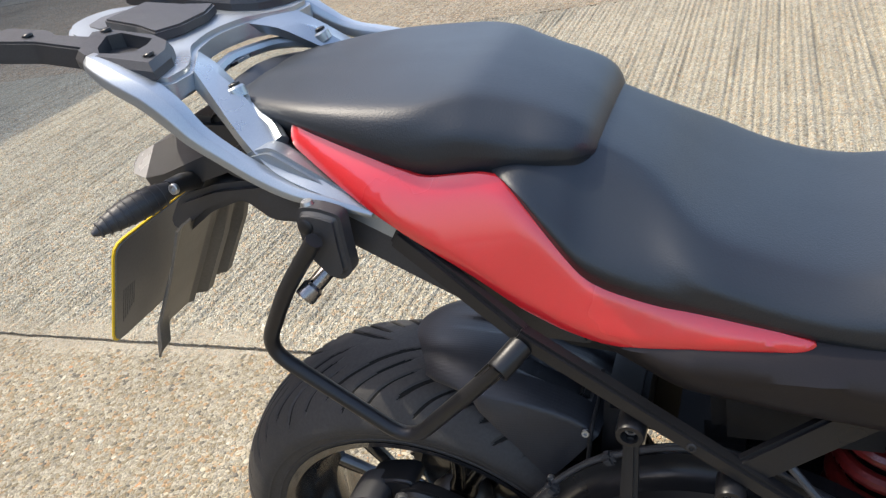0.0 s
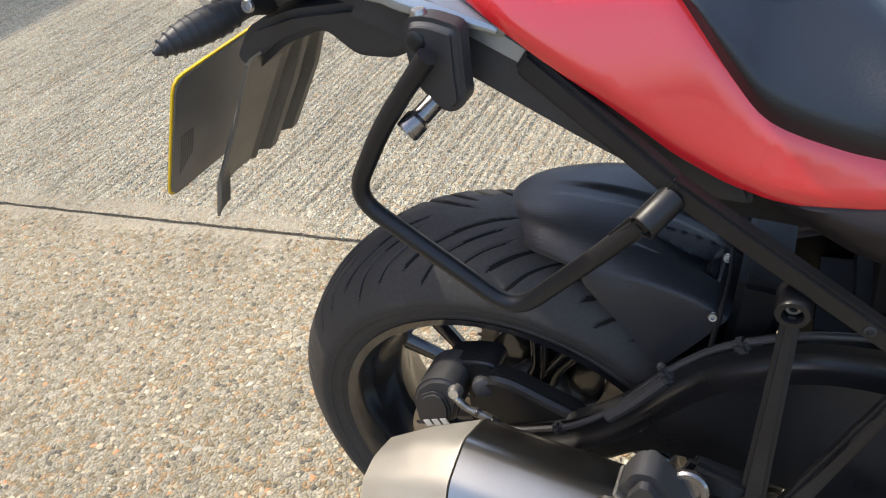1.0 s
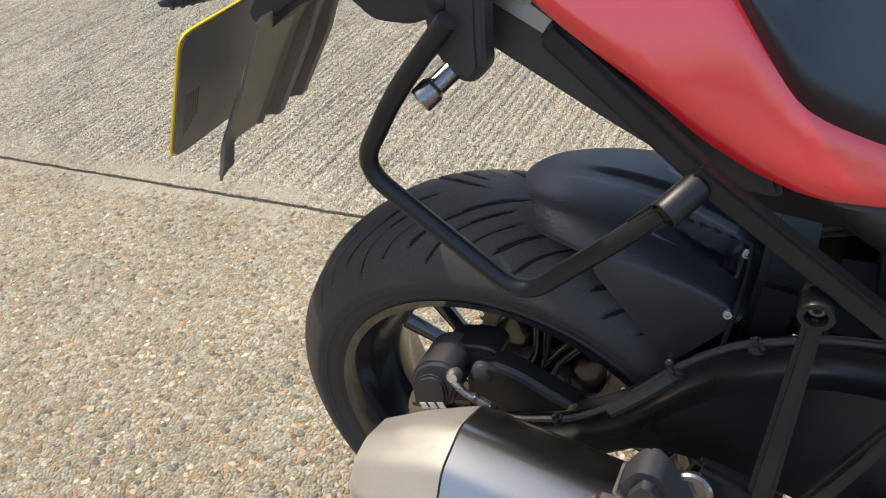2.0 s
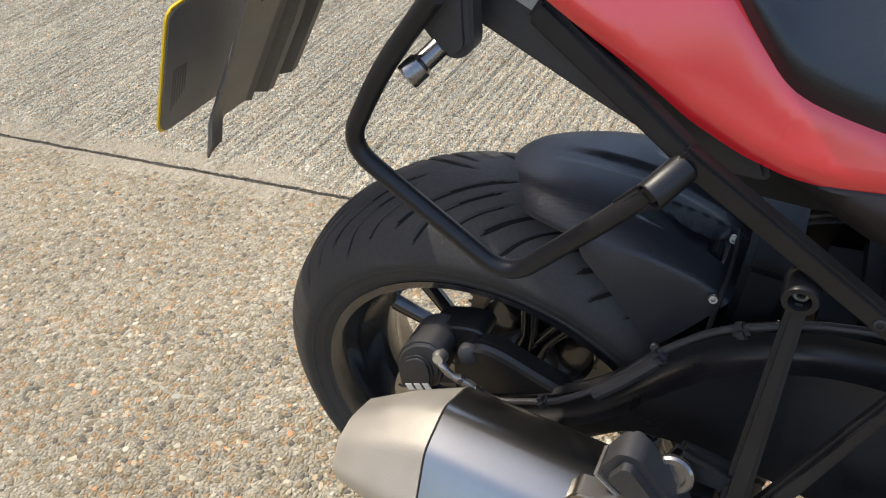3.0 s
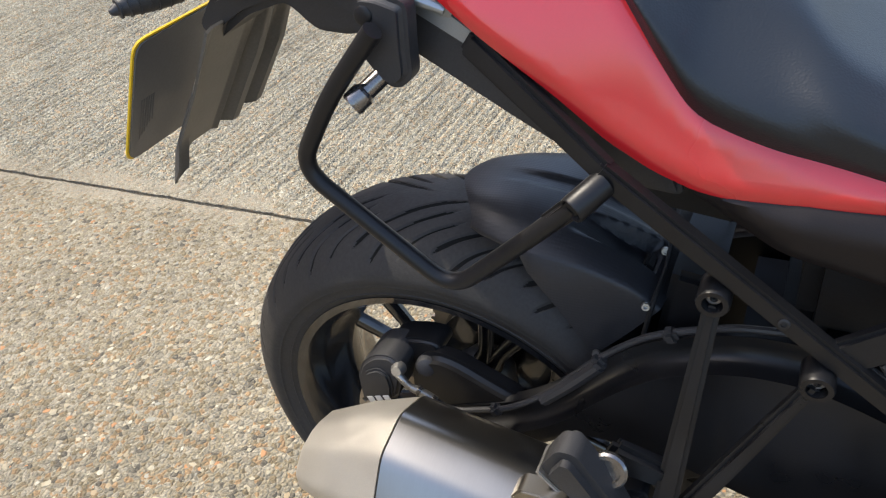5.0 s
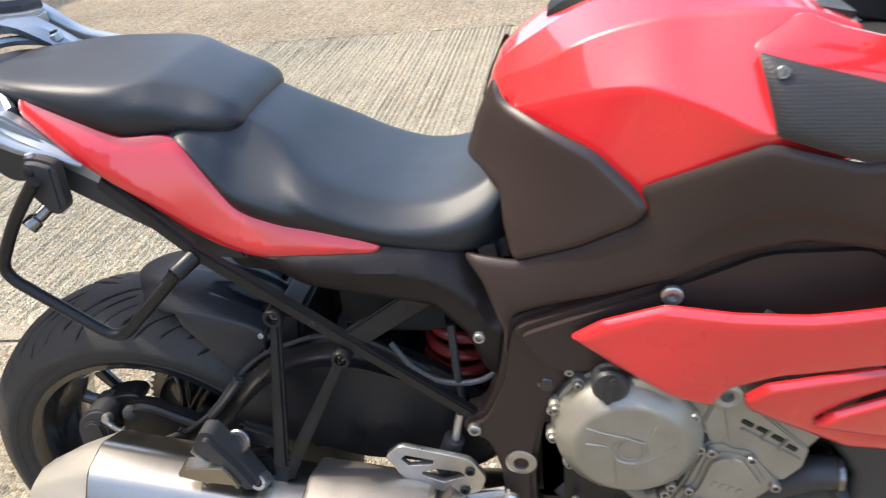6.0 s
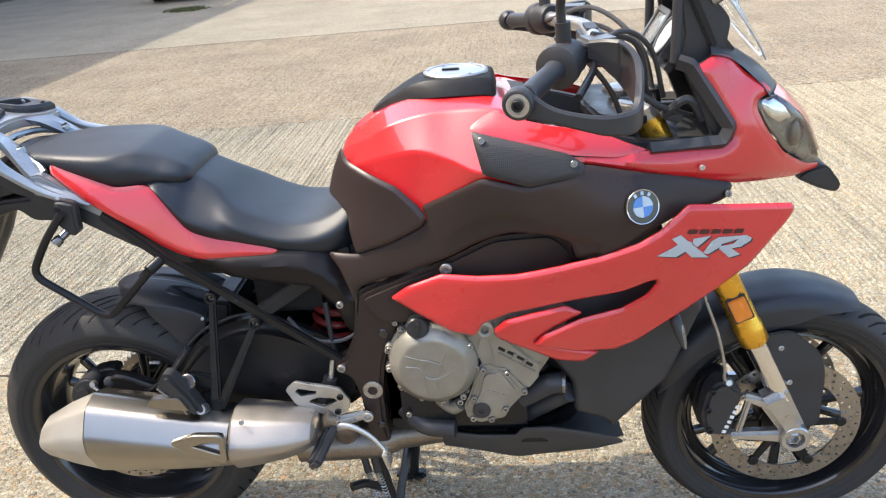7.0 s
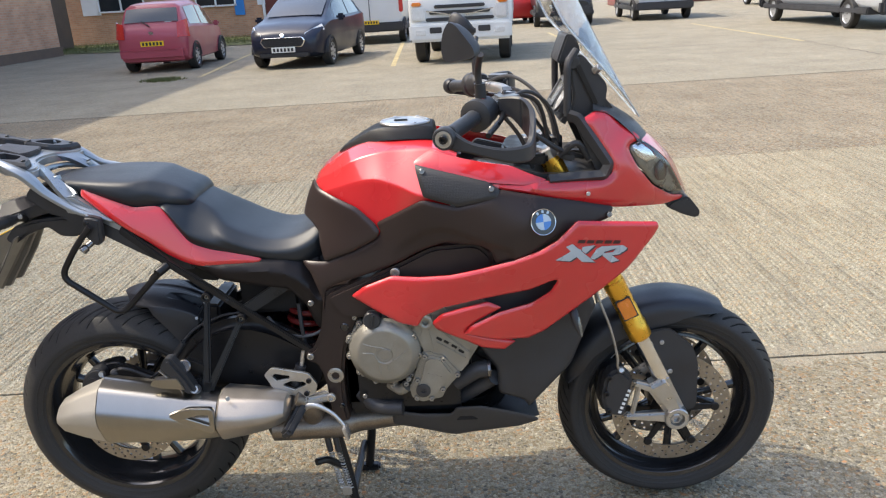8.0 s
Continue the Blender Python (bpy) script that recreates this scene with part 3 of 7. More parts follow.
def wheel(name, c, radius, half, rim_half, spokes, grooves, lean):
    """A cast wheel: tyre with cut grooves, rim, hub and spokes."""
    w = new(name)
    w.parent = bike
    w.location = c
    # tyre: section from bead to bead; the mesh lines lean with the tread, so that each groove follows them
    sec = spline([(0.221, -rim_half - 0.001), (0.231, -rim_half - 0.007), (0.246, -half * 0.95), (0.268, -half), (radius - 0.018, -half * 0.75),
                  (radius - 0.005, -half * 0.38), (radius, 0), (radius - 0.005, half * 0.38), (radius - 0.018, half * 0.75), (0.268, half),
                  (0.246, half * 0.95), (0.231, rim_half + 0.007), (0.221, rim_half + 0.001)], 13)
    n = 1260
    th = np.arange(n) / n * 2 * np.pi
    R = np.repeat(sec[:, :1], n, 1)
    Y = np.repeat(sec[:, 1:], n, 1)
    u = np.clip(np.abs(Y) / half, 0, 1)
    line = lean * u ** 0.62 * np.clip((R - 0.235) / 0.02, 0, 1)
    pitch = 2 * np.pi / grooves
    cut = np.zeros_like(R)
    for side, shift in ((-1, 0.0), (1, 0.5)):
        for off, lo, hi, width in ((0.0, 0.05, 0.80, 0.0024), (0.34, 0.24, 0.93, 0.0018), (0.68, 0.40, 0.88, 0.0015)):
            ph = ((th[None, :] + (off + shift) * pitch) / pitch + 0.5) % 1 - 0.5
            d = np.abs(ph) * pitch * R
            taper = np.clip(np.minimum(u - lo, hi - u) / 0.07, 0, 1) ** 0.5
            slope = np.sqrt(1 + (0.62 * lean * np.maximum(u, 0.08) ** -0.38 * R / half) ** 2)
            inside = (u > lo) & (u < hi) & (side * Y > 0) & (R > 0.255)
            cut = np.maximum(cut, np.where(inside, np.clip((1.7 - d / np.maximum(width * slope * taper, 1e-5)) * 1.4, 0, 1), 0))
    wear = 0.5 + 0.5 * np.clip((u - 0.1) / 0.3, 0, 1)
    R = R - cut * 0.025 * half * wear
    # raised bands on the sidewall
    Y = Y + np.sign(Y) * (0.0012 * ((sec[:, :1] > 0.238) & (sec[:, :1] < 0.2405)) + 0.0009 * ((sec[:, :1] > 0.252) & (sec[:, :1] < 0.2535)))
    A = th[None, :] + line
    rows = np.stack([R * np.cos(A), Y, R * np.sin(A)], 2)
    tyre = part("tyre", grid_mesh(rows, True, False), RUBBER, w, "worn black road tyre with curved grooves", 50)
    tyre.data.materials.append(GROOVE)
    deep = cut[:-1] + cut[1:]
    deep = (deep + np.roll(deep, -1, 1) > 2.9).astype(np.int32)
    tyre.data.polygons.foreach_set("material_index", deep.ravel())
    rim = lathe([(0.221, -rim_half - 0.006), (0.2315, -rim_half - 0.009), (0.227, -rim_half + 0.004), (0.217, -rim_half + 0.010), (0.212, -rim_half + 0.022),
                 (0.204, -rim_half + 0.034), (0.201, -0.02), (0.201, 0.02), (0.204, rim_half - 0.034), (0.212, rim_half - 0.022), (0.217, rim_half - 0.010),
                 (0.227, rim_half - 0.004), (0.2315, rim_half + 0.009), (0.221, rim_half + 0.006), (0.213, rim_half - 0.004), (0.206, rim_half - 0.03),
                 (0.195, 0.02), (0.189, 0.012), (0.189, -0.012), (0.195, -0.02), (0.206, -rim_half + 0.03), (0.213, -rim_half + 0.004), (0.221, -rim_half - 0.006)], 96)
    part("rim", rim, GLOSS, w, "black enamelled cast rim", 40)
    part("hub", lathe([(0.012, -0.065), (0.034, -0.065), (0.042, -0.045), (0.05, -0.03), (0.05, 0.03), (0.042, 0.045), (0.034, 0.065), (0.012, 0.065)], 32), SHEEN, w)
    bm = bmesh.new()
    tube(fillet([(0.035, 0, 0.0), (0.09, 0.0, 0.004), (0.193, 0, 0.030)], 0.05), [0.015] * 3 + [0.0105] * 4 + [0.013], 10, bm, 0.8)
    first = part("spoke", bm, GLOSS, w)
    for k in range(1, spokes):
        o = new("spoke", first.data)
        o.parent = w
        o.rotation_euler = (0, radians(360 * k / spokes), 0)
        if k % 2:
            o.scale = (1, 1, -1)
            o.rotation_euler = (0, radians(360 * (k - 1) / spokes + 6), 0)
    return w


def brake_disc(parent, y, r, r_in, rows, n_row, bobbins):
    """A drilled floating disc."""
    holes = []
    for k in range(n_row):
        for j, rr in enumerate(rows):
            a = 2 * math.pi * (k + j * 0.37) / n_row
            holes.append(circle(rr * math.cos(a), rr * math.sin(a), 0.0038, 8))
    me = cutout([circle(0, 0, r, 96), circle(0, 0, r_in, 72)] + holes, 0.0045)
    o = part("brake_disc", me, DISC, parent, "drilled steel brake disc")
    o.location = (0, y, 0)
    carrier = bmesh.new()
    lathe([(0.034, -0.003), (0.056, -0.003), (0.056, 0.003), (0.034, 0.003), (0.034, -0.003)], 36, bm=carrier)
    for k in range(bobbins):
        a = 2 * math.pi * k / bobbins
        d = Vector((math.cos(a), 0, math.sin(a)))
        bar(d * 0.05, d * (r_in + 0.004), 0.006, 0.02, 0.006, 0.014, 0.001, carrier)
        disc_at(carrier, d * (r_in + 0.001) + Vector((0, -0.006, 0)), (0, 1, 0), [(0.010, 0), (0.012, 0.002), (0.012, 0.01), (0.010, 0.012)], 14)
    c2 = part("disc_carrier", carrier, SHEEN, parent)
    c2.location = (0, y, 0)


front_wheel = wheel("front_wheel", FRONT, 0.300, 0.061, 0.046, 10, 17, 0.4)
rear_wheel = wheel("rear_wheel", REAR, 0.320, 0.096, 0.078, 10, 18, 0.55)
brake_disc(front_wheel, -0.068, 0.160, 0.118, (0.125, 0.138, 0.151), 32, 6)
brake_disc(front_wheel, 0.068, 0.160, 0.118, (0.125, 0.138, 0.151), 32, 6)
brake_disc(rear_wheel, -0.088, 0.132, 0.096, (0.104, 0.114, 0.124), 28, 5)
teeth = []
for k in range(45):
    for da, r in ((-.30, .109), (-.12, .1145), (.12, .1145), (.30, .109)):
        a = 2 * math.pi * (k + da) / 45
        teeth.append((r * math.cos(a), r * math.sin(a)))
part("sprocket", from_mesh(cutout([teeth, circle(0, 0, .086, 48)], .006), pose(0, .098, 0)), DISC, rear_wheel, "steel chain sprocket")
part("cush_drive", lathe([(.02, .06), (.07, .062), (.084, .07), (.088, .086), (.088, .102), (.06, .108), (.02, .108)], 48), GLOSS, rear_wheel, "gloss black sprocket carrier")
for k in range(5):
    a = 2 * math.pi * k / 5
    part("carrier_nut", disc_at(bmesh.new(), (.074 * math.cos(a), .105, .074 * math.sin(a)), (0, 1, 0), [(.009, 0), (.009, .008), (.006, .010), (.001, .010)], 6), SCREWSTEEL, rear_wheel)

# ---- swingarm, hugger, shock ----
swing = new("swingarm")
swing.parent = bike
ARM = [(-.05, .345), (-.035, .38), (.02, .41), (.085, .44), (.131, .460), (.168, .478), (.21, .510), (.255, .564), (.30, .606), (.346, .628), (.393, .641), (.45, .640), (.52, .616), (.60, .566), (.645, .52), (.64, .45),
       (.58, .405), (.50, .425), (.43, .425), (.34, .452), (.25, .462), (.17, .40), (.08, .32), (.02, .292), (-.03, .295)]
for s in (-1, 1):
    part("arm", prism(rounded(ARM, 0.03, 4), s * 0.075, s * 0.138, 0.024, seg=5), SHEEN, swing, "broad smooth black cast swingarm beam", 60)
part("cross_brace", block((.50, 0, .49), (.17, .20, .13), .03), DEEP, swing)
part("arm_bridge", block((.43, 0, .575), (.10, .17, .11), .03), DEEP, swing, "black swingarm bridge")
part("axle_nut", disc_at(bmesh.new(), (.02, -.138, .338), (0, -1, 0), [(.02, 0), (.02, .012), (.012, .014), (.012, .004)], 20), CHROME, swing)

# hugger: crown radius, width and lower edge of the skirt over the angle round the axle
HUG_A = [49, 54, 62, 68, 73, 78, 82, 86]
HUG_CROWN = [.397, .397, .390, .382, .375, .367, .360, .352]
HUG_HALF = [.093, .094, .096, .095, .087, .076, .063, .044]
HUG_FALL = [.010, .012, .017, .023, .025, .024, .020, .014]
HUG_LOW = [.296, .303, .323, .338, .36, .36, .36, .36]
hug_rows = []
for k in range(75):
    u = k / 74
    row = []
    for j in range(121):
        v = j / 60 - 1
        w = abs(v)
        tip = 5.5 * (1 - min(1, w / .62) ** 2.2) * max(0, (u - .86) / .14)
        deg = 49 + 31.5 * u + tip
        crown, half, fall, low = (float(np.interp(deg, HUG_A, q)) for q in (HUG_CROWN, HUG_HALF, HUG_FALL, HUG_LOW))
        if w <= .66:
            e = w / .66
            y, r = half * e, crown - fall * e ** 4
            # sunk louvre on each flank of the crown, deepest at its front end
            reach = np.clip((deg - 52.0) / .9, 0, 1) * np.clip((66 - deg) / 9, 0, 1)
            wall = np.clip((y - .018 - .0012 * (deg - 52)) / .007, 0, 1) * np.clip((.064 - y) / .005, 0, 1)
            r -= .016 * reach * wall
            # raised frame of the louvre and a shallow centre valley
            r -= .004 * np.clip((.014 - y) / .008, 0, 1) * np.clip((80 - deg) / 8, 0, 1)
        else:
            e = (w - .66) / .34
            r0 = crown - fall
            drop = r0 - min(low, r0 - .004)
            y, r = half + (.006 * e + .003 * math.sin(math.pi * e)) * min(1, drop / .04), r0 - drop * e
        a = radians(deg)
        row.append(REAR + Vector((r * math.cos(a), v / max(w, 1e-6) * y, r * math.sin(a))))
    hug_rows.append(row)
hb = grid_mesh(hug_rows)
bmesh.ops.recalc_face_normals(hb, faces=hb.faces)
bmesh.ops.solidify(hb, geom=hb.faces[:], thickness=0.003)
hugger = part("hugger", hb, HUGGER, bike, "black embossed rear mudguard with sunk louvres over the tyre", 40)
for s in (-1, 1):
    part("louvre_slot", block((.2885, s * .047, .6475), (.010, .022, .010), .002, (0, 38, 0)), DEEP, hugger)
screw_set(hugger, [(.297, -.0965, .636), (.300, -.030, .652), (.252, -.1015, .566)], (.15, -1, 0.35), .0042, SCREWSTEEL)
part("hugger_seam", tube(spline([(.303, -.02, .655), (.306, -.06, .652), (.303, -.094, .640), (.298, -.099, .61), (.292, -.101, .575)], 5), .0025, 8), DEEP, hugger)
part("hugger_front", block((.329, 0, .612), (.042, .168, .112), .007, (0, 8, 0)), SHEEN, bike, "black box section in front of the mudguard")
coil = [(.552 + .03 * u + .042 * math.cos(2 * math.pi * 7 * u), -.055 + .042 * math.sin(2 * math.pi * 7 * u), .44 + .205 * u - .012 * math.cos(2 * math.pi * 7 * u)) for u in np.linspace(0, 1, 150)]
shock = new("shock_absorber")
shock.parent = bike
part("coil_spring", tube(coil, .0085, 10), SPRING, shock, "red lacquered coil spring")
part("damper_body", lathe([(.0, .0), (.018, .0), (.018, .24), (.03, .245), (.03, .30), (0, .30)], 20, (.567, -.055, .41), "z"), SHEEN, shock)

# ---- silencer ----
silencer = new("silencer")
silencer.parent = bike


def can_ring(x, zt, zb, yi, yo):
    """A flat-sided section of the silencer with tight corners."""
    zt, zb, yi, yo = zt - .011, zb + .006, yi - .013, yo - .013
    zc, h, yc, w = (zt + zb) / 2, (zt - zb) / 2, (yi + yo) / 2, (yi - yo) / 2
    base = [(-0.1, 1.0), (0.5, 0.86), (0.97, 0.28), (1.0, -0.12), (0.6, -0.9), (-0.2, -1.0), (-0.8, -0.7), (-1.0, 0.0), (-0.75, 0.75)]
    pts = rounded([(-a, b) for a, b in base], 0.13, 3)
    return [(x, yc + a * w, zc + b * h) for a, b in pts]


cone_rows = [can_ring(-.036, .462, .42, -.19, -.24), can_ring(-.034, .485, .405, -.172, -.255), can_ring(-.026, .496, .397, -.165, -.262), can_ring(.028, .526, .378, -.15, -.276), can_ring(.084, .549, .364, -.138, -.287)]
part("end_cone", grid_mesh(cone_rows, True), CONE, silencer, "sandblasted beige-grey silencer end cap", 28)
body_rows = [can_ring(.0855, .546, .367, -.14, -.285), can_ring(.0865, .546, .367, -.14, -.285), can_ring(.0872, .551, .362, -.137, -.289), can_ring(.20, .531, .361, -.138, -.290), can_ring(.30, .511, .365, -.14, -.289), can_ring(.376, .497, .371, -.143, -.286)]
part("can", grid_mesh(body_rows, True), STEEL, silencer, "brushed stainless silencer can", 28)
coll_rows = [can_ring(.381, .506, .366, -.14, -.291), can_ring(.386, .509, .365, -.138, -.293), can_ring(.44, .503, .374, -.143, -.289), can_ring(.49, .496, .384, -.148, -.280), can_ring(.525, .488, .396, -.152, -.268), can_ring(.541, .481, .405, -.156, -.260), can_ring(.546, .474, .414, -.165, -.250), can_ring(.548, .467, .422, -.175, -.240)]
part("heat_shield", grid_mesh(coll_rows, True), SHIELD, silencer, "stainless heat shield at the front of the silencer", 28)
tri = cutout([rounded([(.270, .470), (.322, .487), (.379, .485), (.376, .421), (.36, .424), (.31, .448)], .010), rounded([(.309, .463), (.338, .473), (.371, .472), (.370, .438)], .005)], .008, .003)
part("side_flash", from_mesh(tri, pose(0, -.3015, 0)), STEEL, silencer, "raised triangular frame on the silencer")
part("mount_recess", prism(rounded([(.220, .533), (.230, .549), (.29, .551), (.306, .519), (.25, .525)], .005), -.246, -.268, .003), STEEL, silencer, "grey mount tab on the silencer")
screw_set(silencer, [(.412, -.277, .496), (.478, -.287, .436)], (0, -1, .4), .0055, SCREWSTEEL, .003)
pre = grid_mesh([[(x, y0 + w * math.cos(a), z0 + h * math.sin(a)) for a in np.linspace(0, 2 * np.pi, 18, False)] for x, y0, z0, w, h in
                 ((.46, -.12, .325, .03, .02), (.475, -.12, .325, .055, .042), (.56, -.11, .325, .062, .045), (.66, -.10, .322, .062, .044), (.70, -.09, .318, .04, .036), (.82, -.06, .31, .036, .033), (.95, -.04, .31, .034, .033))], True)
part("pre_silencer", pre, PIPE, bike, "heat-browned exhaust collector box")
part("link_pipe", tube(fillet([(.57, -.12, .33), (.60, -.17, .40), (.55, -.2, .445)], .04), .027, 14), PIPE, bike)
for y in (-.12, -.04, .04, .12):
    part("header_pipe", tube(fillet([(1.03, y, .53), (1.10, y, .48), (1.08, y * .8, .36), (.96, y * .5, .31), (.85, y * .4, .31)], .08), .019, 12), SHEEN, bike, "dark steel exhaust header")

# ---- engine ----
engine = new("engine")
engine.parent = bike
part("crankcase", block((.85, 0, .50), (.32, .36, .26), .03), SHEEN, engine, "black cast crankcase")
part("cylinder_head", block((.96, 0, .64), (.20, .40, .22), .02, (0, 32, 0)), CAST, engine, "grey cylinder block with cast ribs")
part("gearbox", block((.74, 0, .46), (.16, .30, .22), .03), SHEEN, engine)
part("sump", block((.86, 0, .36), (.26, .24, .08), .03), SHEEN, engine)
cover = lathe([(0.0, -.228), (.02, -.228), (.022, -.2295), (.062, -.229), (.067, -.2285), (.070, -.2265), (.0865, -.211), (.089, -.204), (.0895, -.185), (.094, -.183), (.095, -.17)], 72, (.799, 0, .572))
part("clutch_cover", cover, CAST, engine, "round grey clutch cover with embossed arms")
EMBOSS = ([(.747, .581), (.773, .579), (.782, .559), (.786, .518)], [(.853, .582), (.832, .564), (.804, .547), (.807, .529)],
          [(.748, .606), (.767, .599), (.794, .593), (.817, .584), (.829, .613)])
for line in EMBOSS:
    part("embossed_line", tube([(q.x, -.2292, q.y) for q in fillet([(x, z, 0) for x, z in line], .006, 3)], .0017, 6), CAST, engine)
part("embossed_ring", lathe([(.0137, -.2285), (.0145, -.2291), (.0153, -.2285)], 32, (.800, 0, .572)), CAST, engine)
for a in range(10, 360, 30):
    c, d = math.cos(radians(a)), math.sin(radians(a))
    part("cover_lug", disc_at(bmesh.new(), (.799 + .094 * c, -.176, .572 + .094 * d), (0, -1, 0), [(.0085, 0), (.0085, .016), (.0075, .018), (.001, .018)], 14), CAST, engine)
    part("cover_screw", bolt(bmesh.new(), (.799 + .094 * c, -.193, .572 + .094 * d), (0, -1, 0), .0056, .007), SCREWSTEEL, engine)
HEADC = [(.885, .600), (.900, .650), (.924, .640), (1.009, .560), (1.005, .53), (.985, .505), (.957, .53), (.898, .555)]
part("timing_cover", prism(rounded(HEADC, .005), -.15, -.2045, .0025), CAST, engine, "grey cast head side cover")
LID = [(.885, .552), (.893, .568), (.910, .573), (.922, .564), (.944, .561), (.952, .549), (.983, .508), (.976, .494), (.946, .460), (.934, .436), (.913, .432), (.883, .425), (.858, .438), (.852, .466), (.868, .50)]
part("timing_flange", prism(rounded(LID, .006), -.15, -.207, .004), CAST, engine, "grey flange of the timing lid")
part("timing_lid", prism(rounded([(.893, .548), (.912, .558), (.94, .549), (.966, .508), (.937, .466), (.922, .446), (.885, .437), (.866, .448), (.866, .47), (.882, .505)], .008), -.2, -.2155, .006), CAST, engine, "raised grey timing lid")
for k in range(4):
    part("lid_mark", block((.903 + .010 * k, -.2158, .508 - .0035 * k), (.006, .0016, .009), .0005, (0, 18, 0)), CAST, engine)
for x, z in ((.935, .600), (.953, .590), (.971, .578), (.988, .564)):
    part("head_slot", block((x, -.2035, z), (.0155, .006, .0065), .001, (0, 33, 0)), SHEEN, engine)
for a, b in (((.928, .592), (.999, .545)), ((.908, .632), (.918, .574)), ((.952, .574), (.962, .590)), ((.972, .560), (.984, .576))):
    part("cast_rib", bar((a[0], -.205, a[1]), (b[0], -.205, b[1]), .006, .0045, .006, .0045, .0012), CAST, engine)
part("oil_plug", disc_at(bmesh.new(), (.888, -.214, .464), (0, -1, 0), [(.0185, 0), (.0185, .004), (.016, .005), (.006, .005), (.005, .002)], 20), BLACK, engine, "black oil plug")
part("filler_cap", disc_at(bmesh.new(), (.775, -.19, .660), (0, -1, .1), [(.022, 0), (.022, .03), (.019, .034), (.019, .034)], 18), BLACK, engine, "black oil filler cap")
part("filler_grip", block((.775, -.226, .661), (.008, .01, .036), .002, (0, 12, 0)), BLACK, engine)
screw_set(engine, [(x, -.206, z) for x, z in ((.874, .611), (.883, .561), (.897, .556), (.944, .546), (.976, .502), (.853, .495), (.875, .490), (.870, .440), (.907, .437), (.937, .462), (.846, .482))], (0, -1, 0), .0068, SCREWSTEEL, .008)
screw_set(engine, [(x, -.188, z) for x, z in ((.804, .487), (.768, .493), (.736, .503), (.735, .440), (.809, .466), (.728, .660), (.706, .597))], (0, -1, 0), .006, SCREWSTEEL, .006)
part("water_elbow", tube(fillet([(.80, -.17, .462), (.83, -.195, .455), (.845, -.20, .47)], .02), .014, 12), CAST, engine)
for k in range(7):
    part("head_rib", block((1.015 - .012 * k, -.203, .615 + .012 * k), (.008, .012, .026), .002, (0, -38, 0)), CAST, engine)
part("mount_boss", disc_at(bmesh.new(), (.905, -.19, .652), (0, -1, 0), [(.018, 0), (.018, .03), (.013, .032), (.008, .03), (.007, .02)], 18), CAST, engine)
for path, r in (([(.97, -.17, .46), (1.03, -.18, .50), (1.06, -.18, .50)], .022), ([(.98, -.14, .40), (1.06, -.16, .46), (1.07, -.17, .47)], .02), ([(.72, -.15, .43), (.76, -.18, .40), (.83, -.19, .40)], .02)):
    part("coolant_hose", tube(fillet(path, .03), r, 12), BLACK, bike, "black rubber coolant hose")
part("hose_clip", lathe([(.022, -.004), (.0232, -.003), (.0232, .003), (.022, .004)], 16, (1.055, -.18, .50), "x"), GUNMETAL, bike)
part("radiator", block((1.13, 0, .60), (.04, .34, .36), .01, (0, -14, 0)), BLACK, bike)

# ---- frame ----
FRAME = [(.655, .725), (.69, .74), (.73, .745), (.75, .70), (.735, .66), (.715, .62), (.695, .565), (.682, .482), (.682, .395), (.69, .36), (.645, .36), (.636, .484), (.622, .53), (.592, .54), (.59, .565), (.615, .572), (.64, .63)]
BEAM = [(.66, .72), (.77, .765), (.85, .797), (.93, .835), (1.04, .84), (1.08, .80), (1.06, .74), (.99, .70), (.88, .69), (.75, .66), (.70, .66)]
for s in (-1, 1):
    part("frame_plate", prism(rounded(FRAME, .018), s * .13, s * .183, .008), SATIN, bike, "dark cast frame plate")
    part("frame_beam", prism(rounded(BEAM, .02), s * .14, s * .198, .008), SATIN, bike, "dark cast frame beam")
pl = bmesh.new()
disc_at(pl, (.664, -.182, .499), (0, -1, 0), [(.021, 0), (.021, .003), (.016, .005), (.0105, .005), (.0095, -.004)], 22)
part("pivot_nut", pl, SCREWSTEEL, bike, "bright swingarm pivot nut")
for p, r in (((.606, -.183, .556), .009), ((.62, -.172, .697), .0075), ((.839, -.2, .779), .012)):
    screw_set(bike, [p], (0, -1, 0), r, SCREWSTEEL, .007)
for x, z, r in ((.70, .632, .011), (.672, .41, .008)):
    part("frame_plug", disc_at(bmesh.new(), (x, -.1815, z), (0, -1, 0), [(r, 0), (r, .002), (r * .8, .004), (.001, .004)], 16), GLOSS, bike)

# ---- bodywork ----
SIDE = [(.917, .959), (.998, .94), (1.061, .956), (1.095, .977), (1.189, .954), (1.289, .93), (1.366, .906), (1.351, .882), (1.30, .874), (1.246, .868), (1.20, .85), (1.15, .82), (1.08, .80), (1.07, .835),
        (1.04, .848), (.96, .853), (.907, .834), (.852, .806), (.773, .775), (.70, .752), (.662, .735), (.645, .61), (.652, .709), (.628, .775), (.604, .801), (.668, .802), (.734, .828), (.798, .861), (.813, .878), (.801, .899)]
KNEE = [(.61, .905), (.625, .95), (.648, .998), (.659, .973), (.701, .958), (.757, .936), (.799, .899), (.811, .88), (.799, .863), (.735, .83), (.666, .804), (.655, .843), (.652, .875), (.628, .895)]
GRIP = [(.902, 1.037), (.920, .967), (.998, .943), (1.061, .956), (1.09, .961), (1.096, .977), (1.067, .996), (.997, 1.014)]
